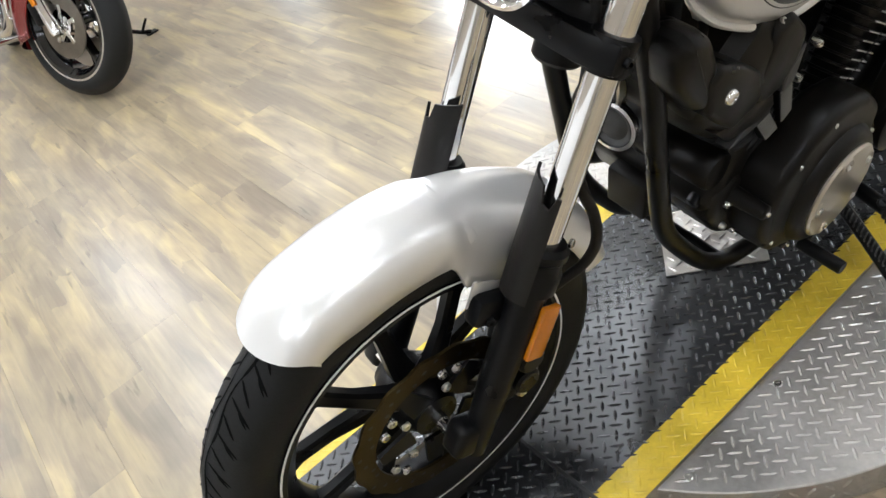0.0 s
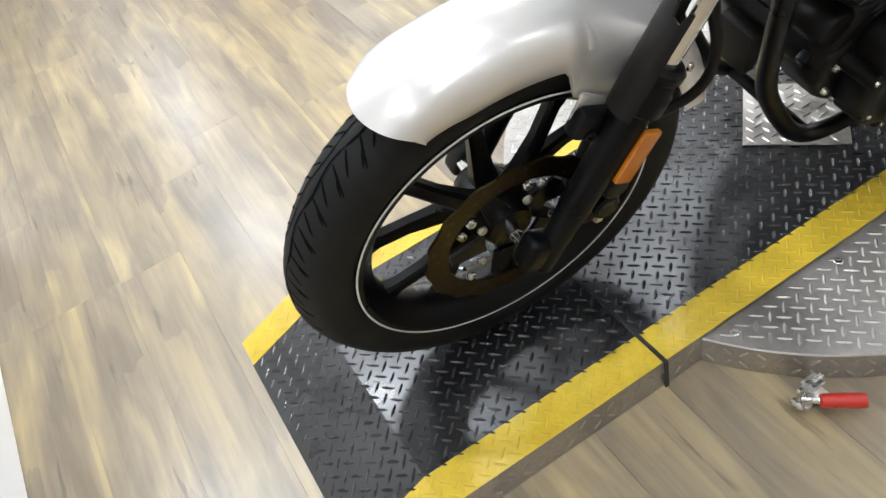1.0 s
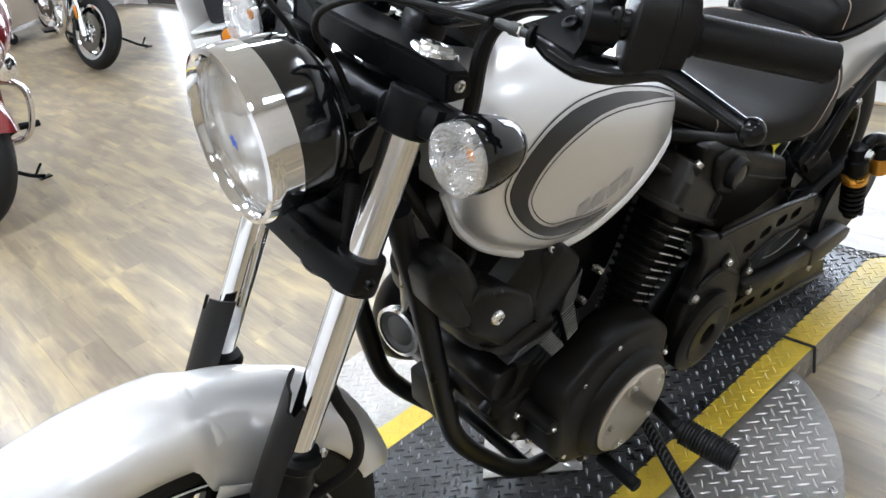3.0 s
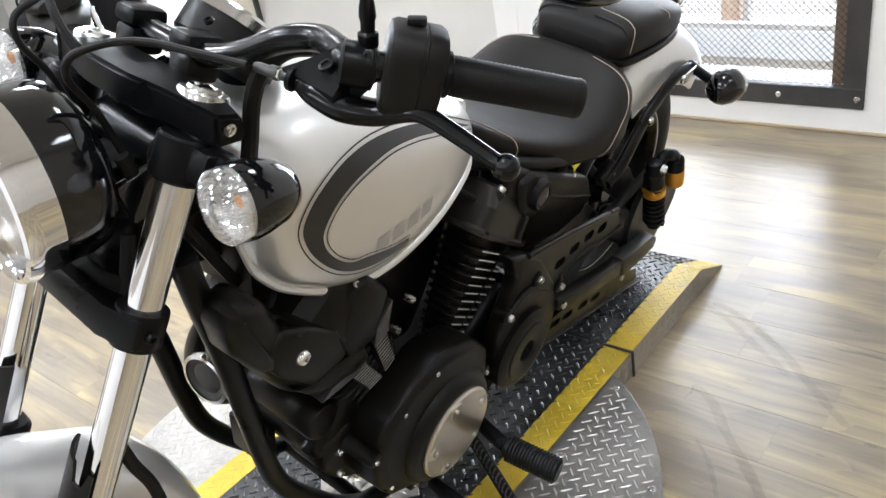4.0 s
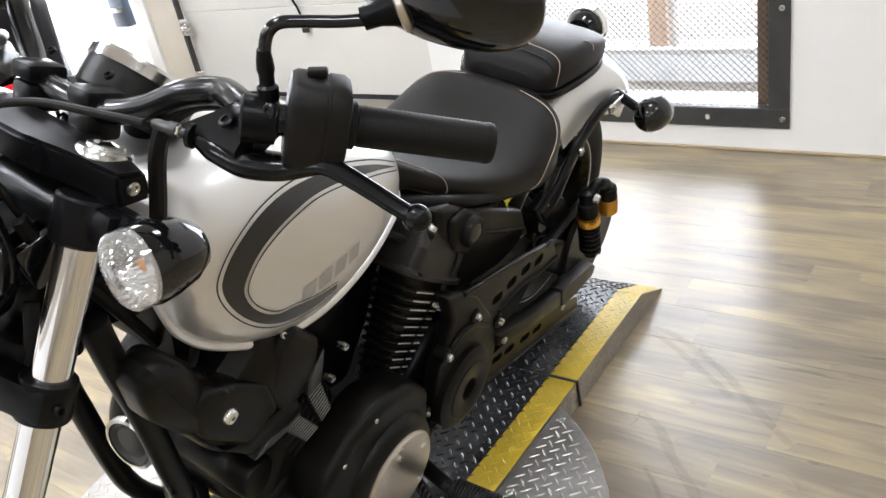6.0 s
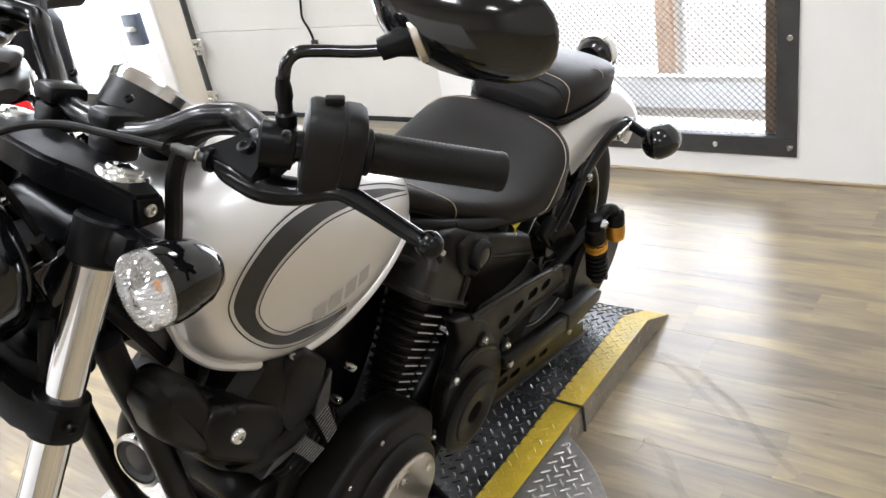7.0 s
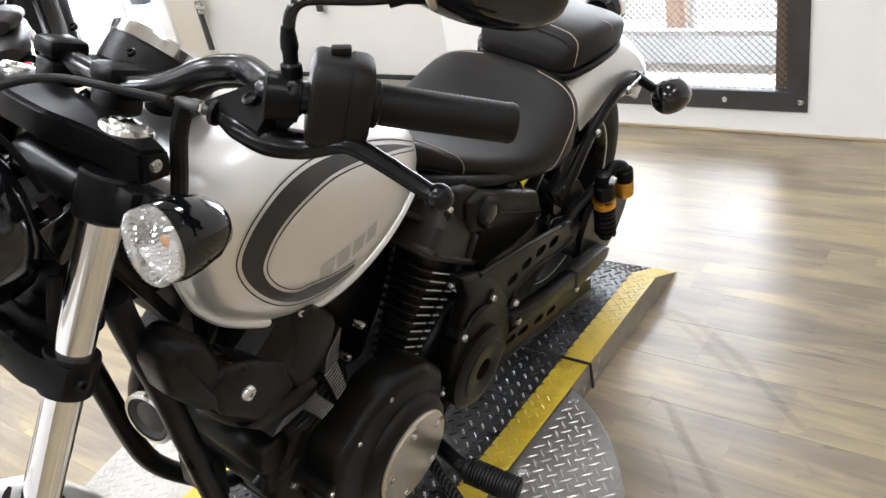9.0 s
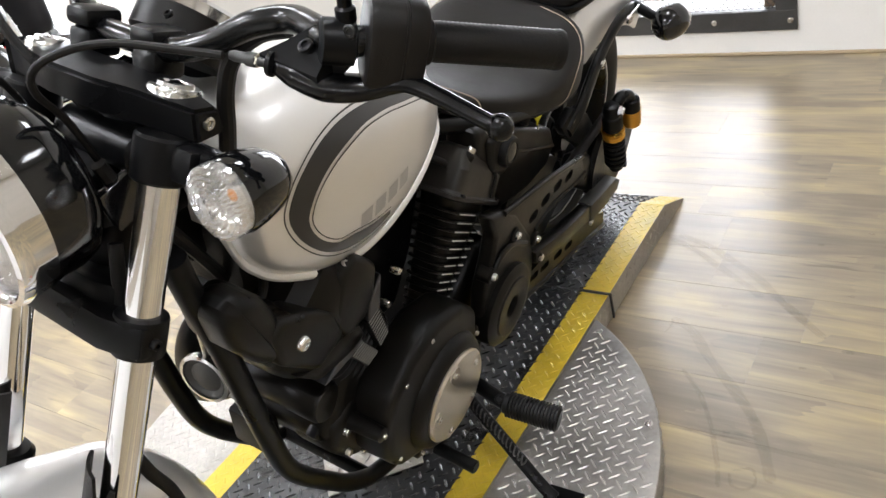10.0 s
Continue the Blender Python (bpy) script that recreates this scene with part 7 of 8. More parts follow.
for x in (-0.58, 0.58):
    for y in (-0.24, 0.24):
        part("castor", lathe([(0.02, -0.02), (0.055, -0.018), (0.06, 0), (0.055, 0.018), (0.02, 0.02)], (x, y, 0.06), (x + 1, y, 0.06), 20), RUBBER, cart)
        part("castor_fork", box((0.05, 0.03, 0.07), (x, y, 0.10), 0.004, 1), ZINC, cart)

# ---- floor, walls, openings ----
def plank_material():
    m = bpy.data.materials.new("vinyl_planks")
    m.use_nodes = True
    nt = m.node_tree
    b = nt.nodes["Principled BSDF"]
    link = nt.links.new
    tc = nt.nodes.new("ShaderNodeTexCoord")
    geo = nt.nodes.new("ShaderNodeNewGeometry")
    oi = nt.nodes.new("ShaderNodeObjectInfo")
    rnd = nt.nodes.new("ShaderNodeMath")
    rnd.operation = "ADD"
    link(oi.outputs["Random"], rnd.inputs[0])
    link(geo.outputs["Random Per Island"], rnd.inputs[1])
    wrap = nt.nodes.new("ShaderNodeMath")
    wrap.operation = "FRACT"
    link(rnd.outputs[0], wrap.inputs[0])
    off = nt.nodes.new("ShaderNodeVectorMath")
    off.operation = "MULTIPLY_ADD"
    comb = nt.nodes.new("ShaderNodeCombineXYZ")
    for i in range(3):
        link(wrap.outputs[0], comb.inputs[i])
    link(comb.outputs[0], off.inputs[0])
    off.inputs[1].default_value = (37.0, 11.0, 5.0)
    link(geo.outputs["Position"], off.inputs[2])
    mp = nt.nodes.new("ShaderNodeMapping")
    mp.inputs["Scale"].default_value = (1.5, 7.5, 1.0)
    link(off.outputs[0], mp.inputs[0])
    n1 = nt.nodes.new("ShaderNodeTexNoise")
    n1.inputs["Scale"].default_value, n1.inputs["Detail"].default_value, n1.inputs["Distortion"].default_value = 1.6, 6, 0.7
    link(mp.outputs[0], n1.inputs["Vector"])
    mp2 = nt.nodes.new("ShaderNodeMapping")
    mp2.inputs["Scale"].default_value = (5.0, 90.0, 1.0)
    link(off.outputs[0], mp2.inputs[0])
    n2 = nt.nodes.new("ShaderNodeTexNoise")
    n2.inputs["Scale"].default_value, n2.inputs["Detail"].default_value = 1.0, 5
    link(mp2.outputs[0], n2.inputs["Vector"])
    # narrow staves printed on each plank
    wob = nt.nodes.new("ShaderNodeVectorMath")
    wob.operation = "MULTIPLY_ADD"
    link(n1.outputs["Color"], wob.inputs[0])
    wob.inputs[1].default_value = (0.35, 0.022, 0.0)
    link(geo.outputs["Position"], wob.inputs[2])
    bk = nt.nodes.new("ShaderNodeTexBrick")
    bk.inputs["Color1"].default_value, bk.inputs["Color2"].default_value, bk.inputs["Mortar"].default_value = (0, 0, 0, 1), (1, 1, 1, 1), (0.5, 0.5, 0.5, 1)
    bk.inputs["Scale"].default_value, bk.inputs["Mortar Size"].default_value = 1.0, 0.0
    bk.inputs["Brick Width"].default_value, bk.inputs["Row Height"].default_value = 0.41, 0.0507
    bk.offset, bk.offset_frequency = 0.37, 2
    link(wob.outputs[0], bk.inputs["Vector"])
    sep = nt.nodes.new("ShaderNodeSeparateColor")
    link(bk.outputs["Color"], sep.inputs[0])
    mixv = nt.nodes.new("ShaderNodeMath")
    mixv.operation = "MULTIPLY_ADD"
    link(sep.outputs[0], mixv.inputs[0])
    mixv.inputs[1].default_value = 0.15
    sh = nt.nodes.new("ShaderNodeMath")
    sh.operation = "SUBTRACT"
    link(n1.outputs[0], sh.inputs[0])
    sh.inputs[1].default_value = 0.05
    link(sh.outputs[0], mixv.inputs[2])
    ramp = nt.nodes.new("ShaderNodeValToRGB")
    cr = ramp.color_ramp
    cr.elements[0].position, cr.elements[0].color = 0.24, (0.168, 0.129, 0.082, 1)
    cr.elements[1].position, cr.elements[1].color = 0.78, (0.430, 0.330, 0.165, 1)
    e = cr.elements.new(0.42)
    e.color = (0.205, 0.162, 0.108, 1)
    e = cr.elements.new(0.58)
    e.color = (0.292, 0.228, 0.138, 1)
    link(mixv.outputs[0], ramp.inputs[0])
    gr = nt.nodes.new("ShaderNodeMapRange")
    gr.inputs["From Min"].default_value, gr.inputs["From Max"].default_value = 0.3, 0.7
    gr.inputs["To Min"].default_value, gr.inputs["To Max"].default_value = 0.89, 1.08
    link(n2.outputs[0], gr.inputs[0])
    tone = nt.nodes.new("ShaderNodeMapRange")
    tone.inputs["To Min"].default_value, tone.inputs["To Max"].default_value = 0.95, 1.05
    link(wrap.outputs[0], tone.inputs[0])
    k = nt.nodes.new("ShaderNodeMath")
    k.operation = "MULTIPLY"
    link(gr.outputs[0], k.inputs[0])
    link(tone.outputs[0], k.inputs[1])
    mul = nt.nodes.new("ShaderNodeVectorMath")
    mul.operation = "SCALE"
    link(ramp.outputs[0], mul.inputs[0])
    link(k.outputs[0], mul.inputs["Scale"])
    # knots
    vor = nt.nodes.new("ShaderNodeTexVoronoi")
    vor.inputs["Scale"].default_value = 3.1
    mp3 = nt.nodes.new("ShaderNodeMapping")
    mp3.inputs["Scale"].default_value = (1.0, 1.5, 1.0)
    link(off.outputs[0], mp3.inputs[0])
    link(mp3.outputs[0], vor.inputs["Vector"])
    kn = nt.nodes.new("ShaderNodeMapRange")
    kn.inputs["From Min"].default_value, kn.inputs["From Max"].default_value = 0.015, 0.045
    kn.inputs["To Min"].default_value, kn.inputs["To Max"].default_value = 0.55, 1.0
    link(vor.outputs["Distance"], kn.inputs[0])
    mul2 = nt.nodes.new("ShaderNodeVectorMath")
    mul2.operation = "SCALE"
    # short dark cracks along the grain, and a broad cloudy tone
    mp4 = nt.nodes.new("ShaderNodeMapping")
    mp4.inputs["Scale"].default_value = (4.5, 42.0, 1.0)
    link(off.outputs[0], mp4.inputs[0])
    n4 = nt.nodes.new("ShaderNodeTexNoise")
    n4.inputs["Scale"].default_value, n4.inputs["Detail"].default_value = 1.0, 3
    link(mp4.outputs[0], n4.inputs["Vector"])
    ck = nt.nodes.new("ShaderNodeMapRange")
    ck.inputs["From Min"].default_value, ck.inputs["From Max"].default_value = 0.655, 0.73
    ck.inputs["To Min"].default_value, ck.inputs["To Max"].default_value = 1.0, 0.62
    link(n4.outputs[0], ck.inputs[0])
    n5 = nt.nodes.new("ShaderNodeTexNoise")
    n5.inputs["Scale"].default_value, n5.inputs["Detail"].default_value = 2.3, 3
    link(geo.outputs["Position"], n5.inputs["Vector"])
    cl = nt.nodes.new("ShaderNodeMapRange")
    cl.inputs["From Min"].default_value, cl.inputs["From Max"].default_value = 0.3, 0.7
    cl.inputs["To Min"].default_value, cl.inputs["To Max"].default_value = 0.88, 1.1
    link(n5.outputs[0], cl.inputs[0])
    k2 = nt.nodes.new("ShaderNodeMath")
    k2.operation = "MULTIPLY"
    link(ck.outputs[0], k2.inputs[0])
    link(cl.outputs[0], k2.inputs[1])
    k3 = nt.nodes.new("ShaderNodeMath")
    k3.operation = "MULTIPLY"
    link(k2.outputs[0], k3.inputs[0])
    link(kn.outputs[0], k3.inputs[1])
    link(mul.outputs[0], mul2.inputs[0])
    link(k3.outputs[0], mul2.inputs["Scale"])
    link(mul2.outputs[0], b.inputs["Base Color"])
    rr = nt.nodes.new("ShaderNodeMapRange")
    rr.inputs["To Min"].default_value, rr.inputs["To Max"].default_value = 0.31, 0.45
    b.inputs["Coat Weight"].default_value, b.inputs["Coat Roughness"].default_value = 0.35, 0.22
    b.inputs["Specular IOR Level"].default_value = 0.7
    link(n1.outputs[0], rr.inputs[0])
    link(rr.outputs[0], b.inputs["Roughness"])
    bp = nt.nodes.new("ShaderNodeBump")
    bp.inputs["Strength"].default_value, bp.inputs["Distance"].default_value = 0.12, 0.0008
    link(n2.outputs[0], bp.inputs["Height"])
    link(bp.outputs[0], b.inputs["Normal"])
    return m


PLANK = plank_material()
JOINT = mat("floor_joint", (0.22, 0.19, 0.145), 0.6, 0, 0.2, 10)
floor = link_mesh("floor", box((13.0, 11.0, 0.12), (-3.2, 0.6, -0.064)), JOINT)
tagged(floor, "pale oak-look vinyl plank floor with a satin sheen", "floor", kind="structure")

north = empty("wall_north", ROOM, "white painted wall with a caged window and a loading door", "wall", kind="structure")
H = 3.1


def slab(x0, x1, z0, z1, y=WALL_Y, t=0.16, name="wall_panel", mt=None):
    return part(name, box((x1 - x0, t, z1 - z0), ((x0 + x1) / 2, y + t / 2, (z0 + z1) / 2)), mt or WALLPAINT, north, "", None)


WX0, WX1, WZ0, WZ1 = -0.98, 0.005, 0.165, 1.98      # caged window
slab(WX1, 3.2, 0, H)
slab(-1.33, WX0, 0, H)
slab(WX0, WX1, 0, WZ0)
slab(WX0, WX1, WZ1, H)
DOOR_Y = 3.10
part("door_return", box((0.12, DOOR_Y - WALL_Y - 0.164, H), (-1.39, (DOOR_Y + WALL_Y + 0.164) / 2, H / 2)), WALLPAINT, north, "", None)
part("door_return", box((0.12, 0.162, H), (-1.391, WALL_Y + 0.081, H / 2)), WALLPAINT, north, "", None)
CREAM = mat("cream_jamb", (0.60, 0.55, 0.46), 0.5, 0, 0.05, 5, 0.1, 150)
part("door_header", box((2.3, 0.16, H - 2.5), (-2.55, DOOR_Y + 0.10, (H + 2.5) / 2)), WALLPAINT, north, "", None)
part("cream_jamb", box((0.30, 0.16, H), (-3.775, DOOR_Y + 0.085, H / 2), 0.004, 1), CREAM, north, "cream painted door jamb", None)
part("white_jamb", box((0.11, 0.17, H), (-3.982, DOOR_Y + 0.075, H / 2), 0.004, 1), WALLPAINT, north, "", None)
slab(-9.5, -8.95, 0, H, DOOR_Y)
slab(-7.85, -5.30, 0, H, DOOR_Y)
slab(-8.95, -7.85, 2.1, H, DOOR_Y)
slab(-5.30, -4.04, 2.15, H, DOOR_Y)

# sectional loading door
LD = mat("loading_door_paint", (0.70, 0.68, 0.64), 0.5, 0, 0.05, 2.5, 0.2, 120)
BLACKSEAL = mat("rubber_seal", (0.02, 0.02, 0.02), 0.7, 0, 0.1, 20)
ld = empty("loading_door", ROOM, "closed off-white sectional loading door with rope latch", "door")
for k in range(5):
    z0 = 0.03 + k * 0.5
    pan = part("door_section", box((2.14, 0.05, 0.498), (-2.53, DOOR_Y + 0.045, z0 + 0.25), 0.003, 1), LD, ld, "", None)
part("bottom_seal", box((2.14, 0.04, 0.03), (-2.53, DOOR_Y + 0.04, 0.017), 0.006, 2), BLACKSEAL, ld, "black rubber seal")
part("track", box((0.03, 0.03, 2.6), (-3.60, DOOR_Y - 0.006, 1.32), 0.004, 1), DARKSTEEL, ld, "dark steel door track", None)
for z in (0.12, 0.45, 0.95, 1.45, 1.95):
    part("track_bracket", join(box((0.09, 0.006, 0.10), (-3.555, DOOR_Y - 0.026, z), 0.002, 1), rod((-3.57, DOOR_Y - 0.05, z), (-3.50, DOOR_Y - 0.05, z), 0.012)), ZINC, ld, "zinc roller bracket")
part("latch_rope", sweep([(-2.575, DOOR_Y - 0.004, 0.95), (-2.58, DOOR_Y - 0.006, 0.72), (-2.60, DOOR_Y - 0.008, 0.60), (-2.57, DOOR_Y - 0.008, 0.53), (-2.555, DOOR_Y - 0.006, 0.47)], 0.007, 8), GRIP, ld, "black latch rope")
part("latch_plate", box((0.05, 0.012, 0.08), (-2.55, DOOR_Y - 0.006, 0.43), 0.003, 1), DARKSTEEL, ld)

SHOE = mat("oak_shoe_moulding", (0.42, 0.33, 0.22), 0.5, 0, 0.15, 8, 0.1, 90, stretch=(1, 8, 8))
sm = link_mesh("baseboard", box((4.53, 0.010, 0.011), (0.935, WALL_Y - 0.0052, 0.0057), 0.003, 2), SHOE, m=ROOM)
tagged(sm, "thin oak shoe moulding along the foot of the white wall", "baseboard", kind="structure")

# caged window: angle-iron frame, expanded metal, glass behind
IRON = mat("painted_angle_iron", (0.055, 0.055, 0.055), 0.45, 0.3, 0.3, 12, 0.2, 160)
RUST = mat("weathered_wood", (0.22, 0.15, 0.10), 0.7, 0, 0.25, 8, 0.4, 80, stretch=(8, 8, 1))
win = empty("window_1", ROOM, "window behind a black expanded-metal security cage", "window", kind="structure")
fw = 0.072
for x0, x1, z0, z1 in ((WX0 - fw, WX1 + fw, WZ0 - fw, WZ0), (WX0 - fw, WX1 + fw, WZ1, WZ1 + fw), (WX0 - fw, WX0, WZ0, WZ1), (WX1, WX1 + fw, WZ0, WZ1)):
    part("cage_frame", box((x1 - x0, 0.008, z1 - z0), ((x0 + x1) / 2, WALL_Y - 0.0065, (z0 + z1) / 2), 0.002, 1), IRON, win, "black angle-iron frame", None)
for x0, x1, z0, z1 in ((WX0, WX1, WZ0 - 0.006, WZ0 + 0.001), (WX1 - 0.001, WX1 + 0.006, WZ0, WZ1), (WX0 - 0.006, WX0 + 0.001, WZ0, WZ1)):
    part("cage_flange", box((x1 - x0, 0.03, z1 - z0), ((x0 + x1) / 2, WALL_Y + 0.012, (z0 + z1) / 2)), IRON, win, "", None)
for x, z in ((WX1 + 0.05, WZ0 - 0.035), (WX1 + 0.045, 0.52), (WX1 + 0.045, 1.1), (WX1 + 0.045, 1.7), (-0.21, WZ0 - 0.035), (-0.62, WZ0 - 0.035), (WX0 - 0.04, 0.52)):
    part("cage_bolt", bolt((x, WALL_Y - 0.0105, z), (0, -1, 0), 0.010, 0.007), ZINC, win)
part("window_reveal_trim", box((0.035, 0.05, WZ1 - WZ0), (WX1 - 0.030, WALL_Y + 0.055, (WZ0 + WZ1) / 2), 0.003, 1), RUST, win, "weathered brown wood stop", None)
verts, faces = [], []
cw, ch, th = 0.025, 0.0125, 0.0009


def strand(p, q):
    n = len(verts)
    dx, dz = q[0] - p[0], q[1] - p[1]
    L = math.hypot(dx, dz)
    ox, oz = -dz / L * th, dx / L * th
    for (x, z) in (p, q):
        for sx, sy in ((1, -0.0015), (1, 0.0015), (-1, 0.0015), (-1, -0.0015)):
            verts.append((x + ox * sx, WALL_Y + 0.016 + sy, z + oz * sx))
    for k in range(4):
        faces.append((n + k, n + (k + 1) % 4, n + 4 + (k + 1) % 4, n + 4 + k))


nx, nz = int((WX1 - WX0) / cw), int((WZ1 - WZ0) / ch)
for i in range(nx + 1):
    for j in range(nz):
        x, z = WX0 + i * cw, WZ0 + j * ch
        xs = x + (cw / 2 if j % 2 else 0)
        for sx in (-1, 1):
            x2 = xs + sx * cw / 2
            if WX0 - 0.01 < xs < WX1 + 0.01 and WX0 - 0.03 < x2 < WX1 + 0.01:
                strand((xs, z), (x2, z + ch))
me = bpy.data.meshes.new("expanded_metal")
me.from_pydata(verts, [], faces)
me.materials.append(IRON)
mesh_ob = tagged(new("expanded_metal", me), kind="stuff")
mesh_ob.parent = win
part("window_bar", box((WX1 - WX0, 0.03, 0.022), ((WX0 + WX1) / 2, WALL_Y + 0.13, 0.335)), WALLPAINT, win, "", None)
GLASS = clear_glass("window_glass")
gp = part("pane", box((WX1 - WX0 - 0.01, 0.006, WZ1 - WZ0 - 0.01), ((WX0 + WX1) / 2, WALL_Y + 0.145, (WZ0 + WZ1) / 2)), GLASS, win, "clear glass pane", None)
gp.visible_shadow = False

# glazed entrance door
ed = empty("door_1", ROOM, "bright glazed entrance door with slim dark frame", "door", kind="structure")
for x in (-4.06, -5.28):
    part("door_frame", box((0.045, 0.06, 2.14), (x, DOOR_Y + 0.06, 1.072), 0.004, 1), DARKSTEEL, ed, "", None)
part("door_rail", box((1.2, 0.05, 0.05), (-4.67, DOOR_Y + 0.06, 2.11), 0.004, 1), DARKSTEEL, ed, "", None)
part("door_rail", box((1.17, 0.05, 0.10), (-4.67, DOOR_Y + 0.06, 0.055), 0.004, 1), DARKSTEEL, ed, "", None)
part("door_mullion", box((0.025, 0.04, 1.98), (-4.48, DOOR_Y + 0.06, 1.10), 0.003, 1), CREAM, ed, "", None)
LOCKPAINT = mat("blue_grey_paint", (0.10, 0.12, 0.16), 0.4, 0.2, 0.1, 10)
lb = part("lock_box", box((0.16, 0.06, 0.21), (-4.20, DOOR_Y + 0.0, 0.575), 0.008, 2), LOCKPAINT, ed, "blue-grey lock case")
part("lock_lever", box((0.10, 0.03, 0.03), (-4.18, DOOR_Y - 0.045, 0.585), 0.008, 2), ZINC, lb, "zinc lock lever")
gp = part("pane", box((1.16, 0.008, 1.98), (-4.67, DOOR_Y + 0.07, 1.09)), GLASS, ed, "clear glass pane", None)
gp.visible_shadow = False

# second glazed door, further off
ed2 = empty("door_2", ROOM, "glazed far door with dark bars", "door", kind="structure")
for x in (-7.875, -8.925):
    part("door_frame", box((0.05, 0.06, 2.09), (x, DOOR_Y + 0.06, 1.047), 0.004, 1), DARKSTEEL, ed2, "", None)
for z, h in ((0.06, 0.10), (0.42, 0.03), (0.80, 0.03), (1.20, 0.03), (2.06, 0.06)):
    part("door_rail", box((0.998, 0.05, h), (-8.40, DOOR_Y + 0.06, z), 0.003, 1), DARKSTEEL, ed2, "", None)
gp = part("pane", box((0.99, 0.008, 2.0), (-8.40, DOOR_Y + 0.072, 1.06)), GLASS, ed2, "clear glass pane", None)
gp.visible_shadow = False

# outside: pale ground, a post and a rail, and a bright overcast backdrop
SNOW = mat("pale_ground", (0.85, 0.86, 0.88), 0.8, 0, 0.1, 2, 0.2, 30)
yard = link_mesh("ground", box((16, 5.0, 0.1), (-3, 5.85, -0.08)), SNOW)
tagged(yard, "pale snowy yard outside the window", "ground", kind="structure")
POST = mat("cedar_post", (0.42, 0.29, 0.20), 0.7, 0, 0.2, 6, 0.4, 60, stretch=(8, 8, 0.6))
po = link_mesh("porch_post", box((0.09, 0.09, 2.6), (-0.745, 3.65, 1.27), 0.006, 1), POST, m=ROOM)
tagged(po, "brown cedar porch post outside the window", "post")
po2 = link_mesh("downpipe", box((0.03, 0.05, 2.6), (-0.66, 3.60, 1.27), 0.008, 2), ALU, m=ROOM)
tagged(po2, "grey metal downpipe beside the porch post", "pipe")
rl = link_mesh("porch_kerb", box((3.2, 0.25, 0.16), (-0.2, 3.62, 0.05), 0.01, 1), mat("concrete_kerb", (0.62, 0.63, 0.65), 0.8, 0, 0.15, 10, 0.3, 60), m=ROOM)
tagged(rl, "low concrete kerb outside the window", "kerb")
back = link_mesh("backdrop", box((26, 0.05, 8), (-3, 8.3, 3.5)), glow("overcast_sky", (0.93, 0.96, 1.0), 9.0))
tagged(back, "bright overcast sky beyond the yard", "sky", kind="structure")

# remaining walls and ceiling; east and south, unseen, are toned for the reflections
CHARCOAL = mat("taupe_wall_paint", (0.50, 0.46, 0.40), 0.7, 0, 0.08, 3, 0.1, 120)
TAN = mat("tan_wall_paint", (0.46, 0.41, 0.34), 0.7, 0, 0.06, 3, 0.1, 120)
for nm, size, at in (("wall_east", (0.15, 8.2, H), (3.275, -1.0, H / 2)), ("wall_west", (0.15, 9.0, H), (-11.0, -0.9, H / 2)), ("wall_south", (14.5, 0.15, H), (-3.8, -5.2, H / 2))):
    w = link_mesh(nm, box(size, at), WALLPAINT if nm == "wall_west" else (CHARCOAL if nm == "wall_east" else TAN))
    tagged(w, "plain white painted showroom wall" if nm == "wall_west" else "unseen plain taupe wall, added to close the room and tone reflections", "wall", kind="structure")
w = link_mesh("wall_north_far", box((1.6, 0.16, H), (-10.3, DOOR_Y + 0.10, H / 2)), WALLPAINT)
tagged(w, "plain white painted showroom wall", "wall", kind="structure")
c = link_mesh("ceiling", box((14.6, 8.6, 0.12), (-3.8, -1.0, H + 0.06)), CEIL)
tagged(c, "plain pale ceiling", "ceiling", kind="structure")
# low white partition panels behind and beside the turntable
for x0, x1, y0 in ((-1.56, 0.35, -1.055), (-3.4, -2.15, -0.95)):
    pn = link_mesh("partition_panel", box((x1 - x0, 0.06, 1.05), ((x0 + x1) / 2, y0 - 0.03, 0.526), 0.004, 1), WALLPAINT)
    tagged(pn, "plain white display partition standing on the floor", "partition", "white partitions")

# dark scuff marks left by tyres beside the ramp
SCUFF = clear_glass("tyre_scuff", 0.12)
sn = SCUFF.node_tree
sn.nodes["Principled BSDF"].inputs["Base Color"].default_value = (0.060, 0.045, 0.030, 1)
sn.nodes["Principled BSDF"].inputs["Roughness"].default_value = 0.6
for nd in sn.nodes:
    if nd.bl_idname == "ShaderNodeMapRange":
        nd.inputs["To Min"].default_value, nd.inputs["To Max"].default_value = 0.0, 0.02
# tyre arcs, soft rings, a square print and knots: half width, then the line
MARKS = ((0.009, ((0.029, 1.545), (0.107, 1.503), (0.189, 1.442), (0.259, 1.391), (0.310, 1.347))),
         (0.010, ((0.046, 1.563), (0.129, 1.529), (0.210, 1.474), (0.281, 1.420), (0.341, 1.357), (0.400, 1.300), (0.464, 1.240))),
         (0.011, ((0.137, 1.230), (0.196, 1.195), (0.257, 1.118), (0.328, 1.042), (0.386, 0.971), (0.422, 0.901), (0.452, 0.828))),
         (0.005, ((0.212, 1.072), (0.266, 1.013), (0.307, 0.946), (0.346, 0.858), (0.369, 0.790))),
         (0.003, ((0.382, 0.836), (0.413, 0.849), (0.427, 0.820), (0.414, 0.800), (0.390, 0.802), (0.378, 0.828))),
         (0.0022, ((0.137, 1.178), (0.144, 1.205), (0.139, 1.227))), (0.0022, ((0.137, 1.205), (0.150, 1.200))))
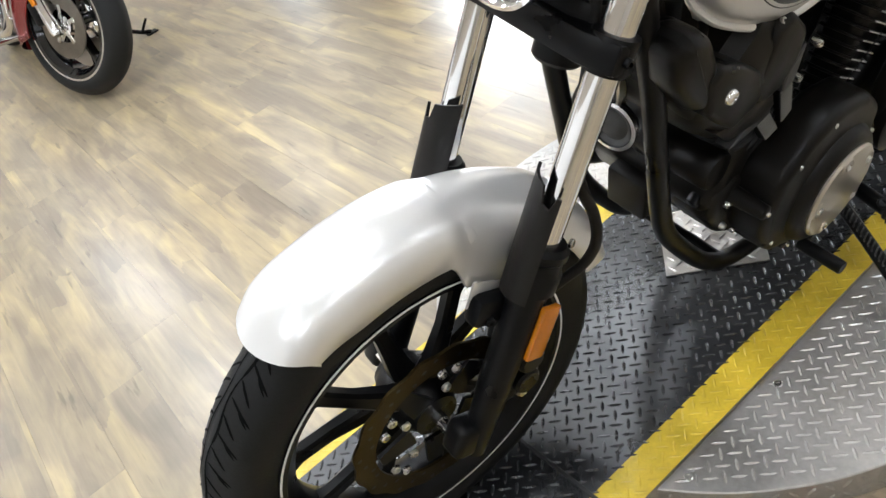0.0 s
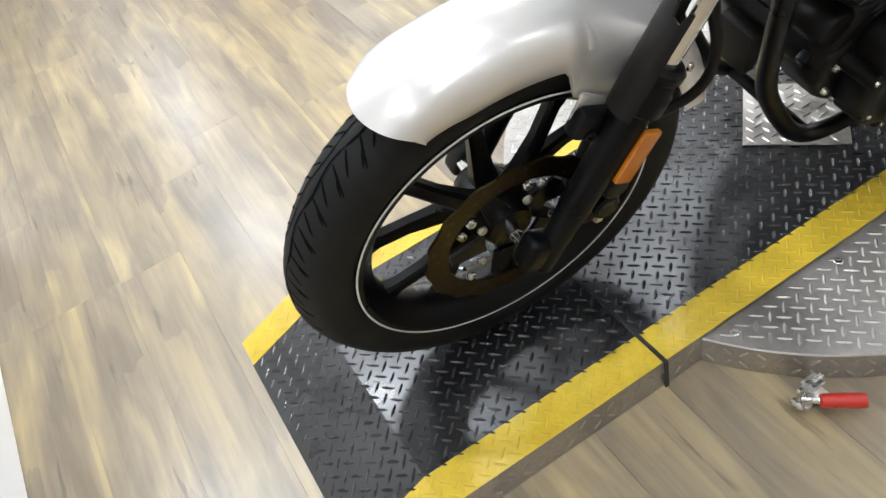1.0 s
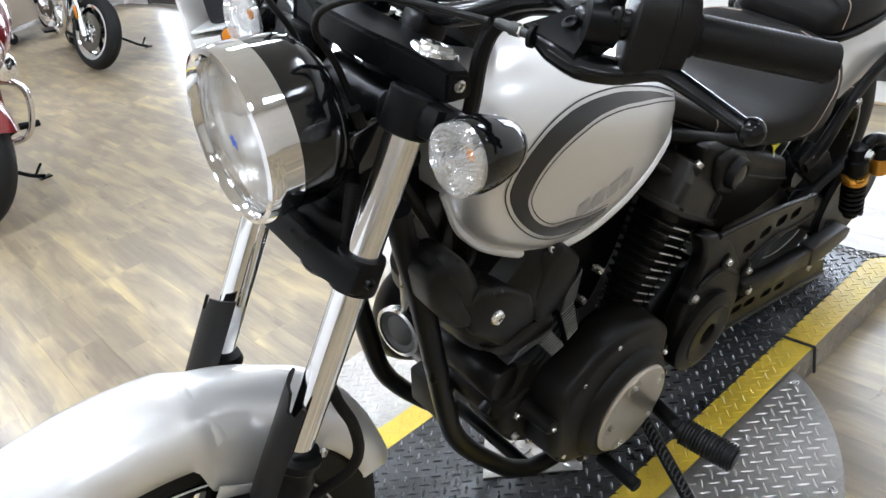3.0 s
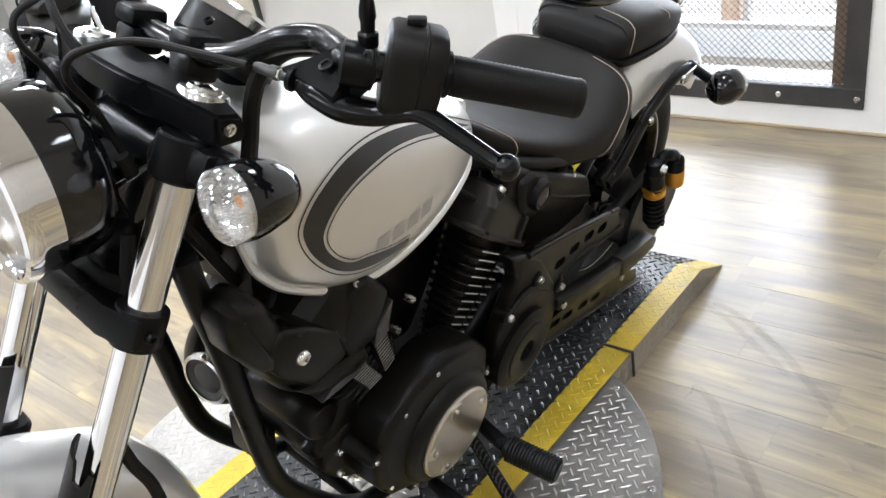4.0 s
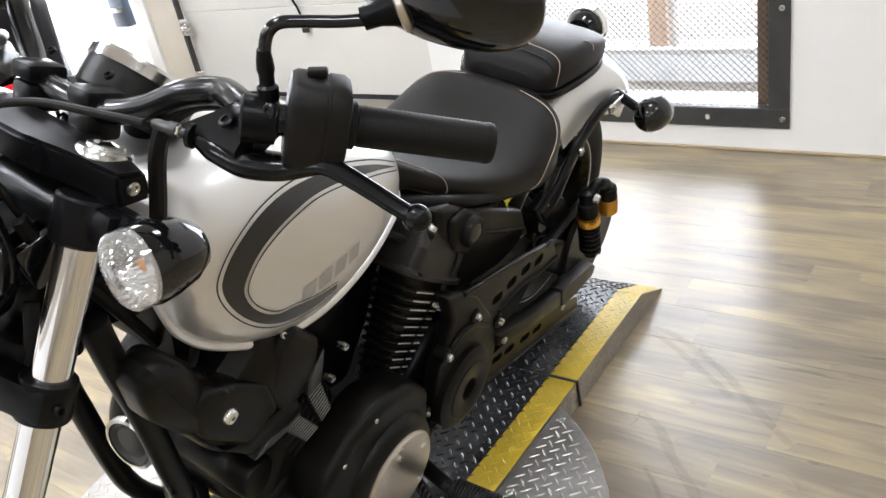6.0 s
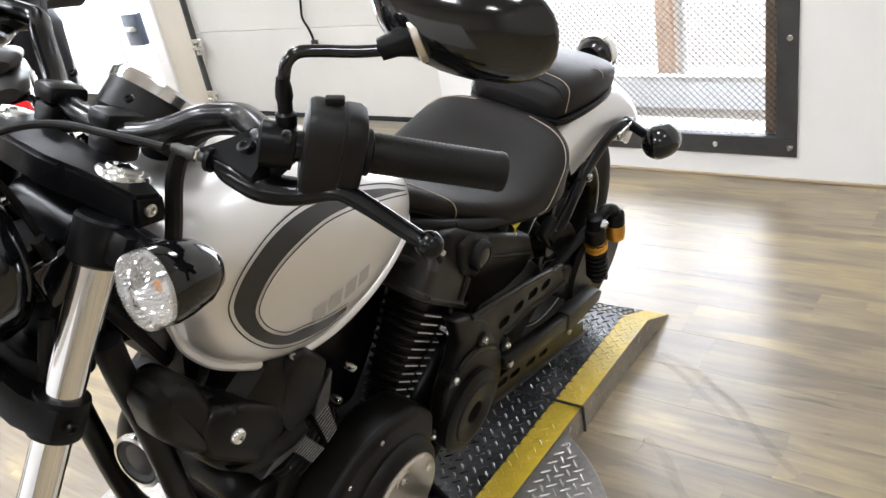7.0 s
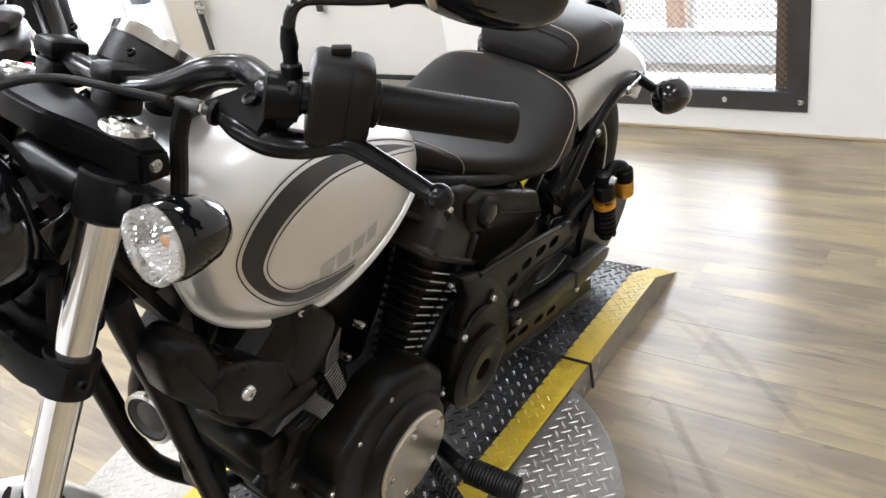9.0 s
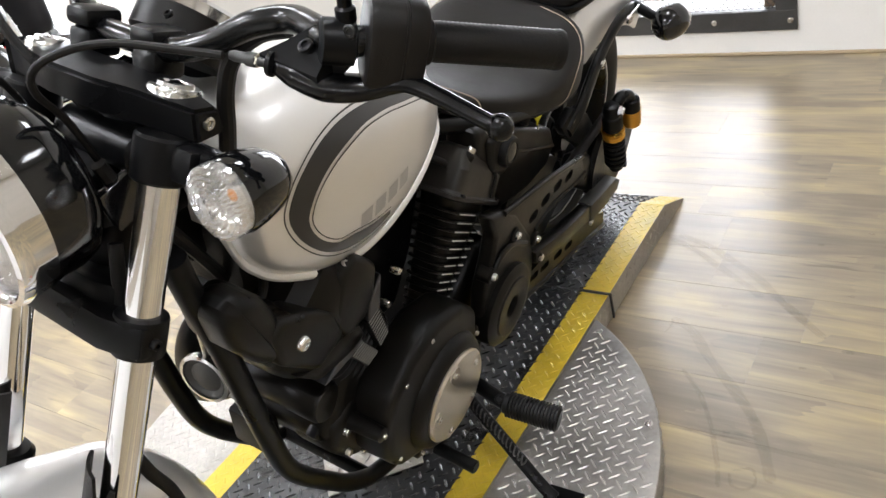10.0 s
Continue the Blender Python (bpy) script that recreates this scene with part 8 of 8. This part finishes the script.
KNOTS = ((0.238, 1.299), (0.392, 1.578), (0.493, 1.643), (0.490, 1.392), (0.518, 1.207), (0.386, 0.971), (0.347, 0.922), (0.441, 1.137))
MARKS += tuple((0.004, ((x - 0.007, y), (x, y + 0.002), (x + 0.007, y))) for x, y in KNOTS)
for k, (wide, pts) in enumerate(MARKS):
    path = smooth_path([(x, y, 0.0006) for x, y in pts], 8)
    bm = bmesh.new()
    rows = []
    for i, p in enumerate(path):
        t = (path[min(i + 1, len(path) - 1)] - path[max(i - 1, 0)]).normalized()
        nrm = Vector((-t.y, t.x, 0)) * wide * (1 + 0.12 * math.sin(i * 0.5 + k)) * (0.3 if i in (0, len(path) - 1) else 1)
        rows.append((bm.verts.new(p + nrm), bm.verts.new(p - nrm)))
    for (a, b_), (c_, d_) in zip(rows, rows[1:]):
        bm.faces.new((a, b_, d_, c_))
    link_mesh("scuff_mark", bm, SCUFF, floor)

# ---- floor planks: the near ones singly, the rest in one piece ----
PW, PL = 0.152, 1.22
rnd = random.Random(5)
base = bmesh.new()
bmesh.ops.create_cube(base, size=1, matrix=Matrix.Diagonal((PL - 0.0002, PW - 0.0004, 0.004, 1)))
bmesh.ops.bevel(base, geom=[e for e in base.edges if all(v.co.z > 0 for v in e.verts)], offset=0.0001, segments=1, affect="EDGES")
pme = bpy.data.meshes.new("plank")
base.to_mesh(pme)
pme.materials.append(PLANK)
far, edge = [], []
for j in range(-34, 21):
    y = (j + 0.5) * PW
    if not -5.1 < y < 3.1:
        continue
    shift = rnd.random() * PL
    x = -11.0 + shift - PL
    while x < 3.2:
        cx = x + PL / 2
        if cx + PL / 2 > 3.26 or cx - PL / 2 < -11.0:
            edge.append((max(cx - PL / 2, -11.0), min(cx + PL / 2, 3.26), y))
        elif -3.2 < cx < 1.9 and -1.6 < y < 2.75:
            ob = new("plank", pme)
            ob.location = (cx, y, -0.002)
            ob.parent = floor
        else:
            far.append((cx, y))
        x += PL
vs, fs = [], []
for cx, y in far:
    n = len(vs)
    a, b_ = PL / 2 - 0.0001, PW / 2 - 0.0002
    vs += [(cx - a, y - b_, 0), (cx + a, y - b_, 0), (cx + a, y + b_, 0), (cx - a, y + b_, 0)]
    fs.append((n, n + 1, n + 2, n + 3))
for a, b_, y in edge:
    n = len(vs)
    vs += [(a, y - PW / 2 + 0.0002, 0), (b_ - 0.0005, y - PW / 2 + 0.0002, 0), (b_ - 0.0005, y + PW / 2 - 0.0002, 0), (a, y + PW / 2 - 0.0002, 0)]
    fs.append((n, n + 1, n + 2, n + 3))
fme = bpy.data.meshes.new("far_planks")
fme.from_pydata(vs, [], fs)
fme.materials.append(PLANK)
fo = tagged(new("far_planks", fme), kind="stuff")
fo.parent = floor
base.free()
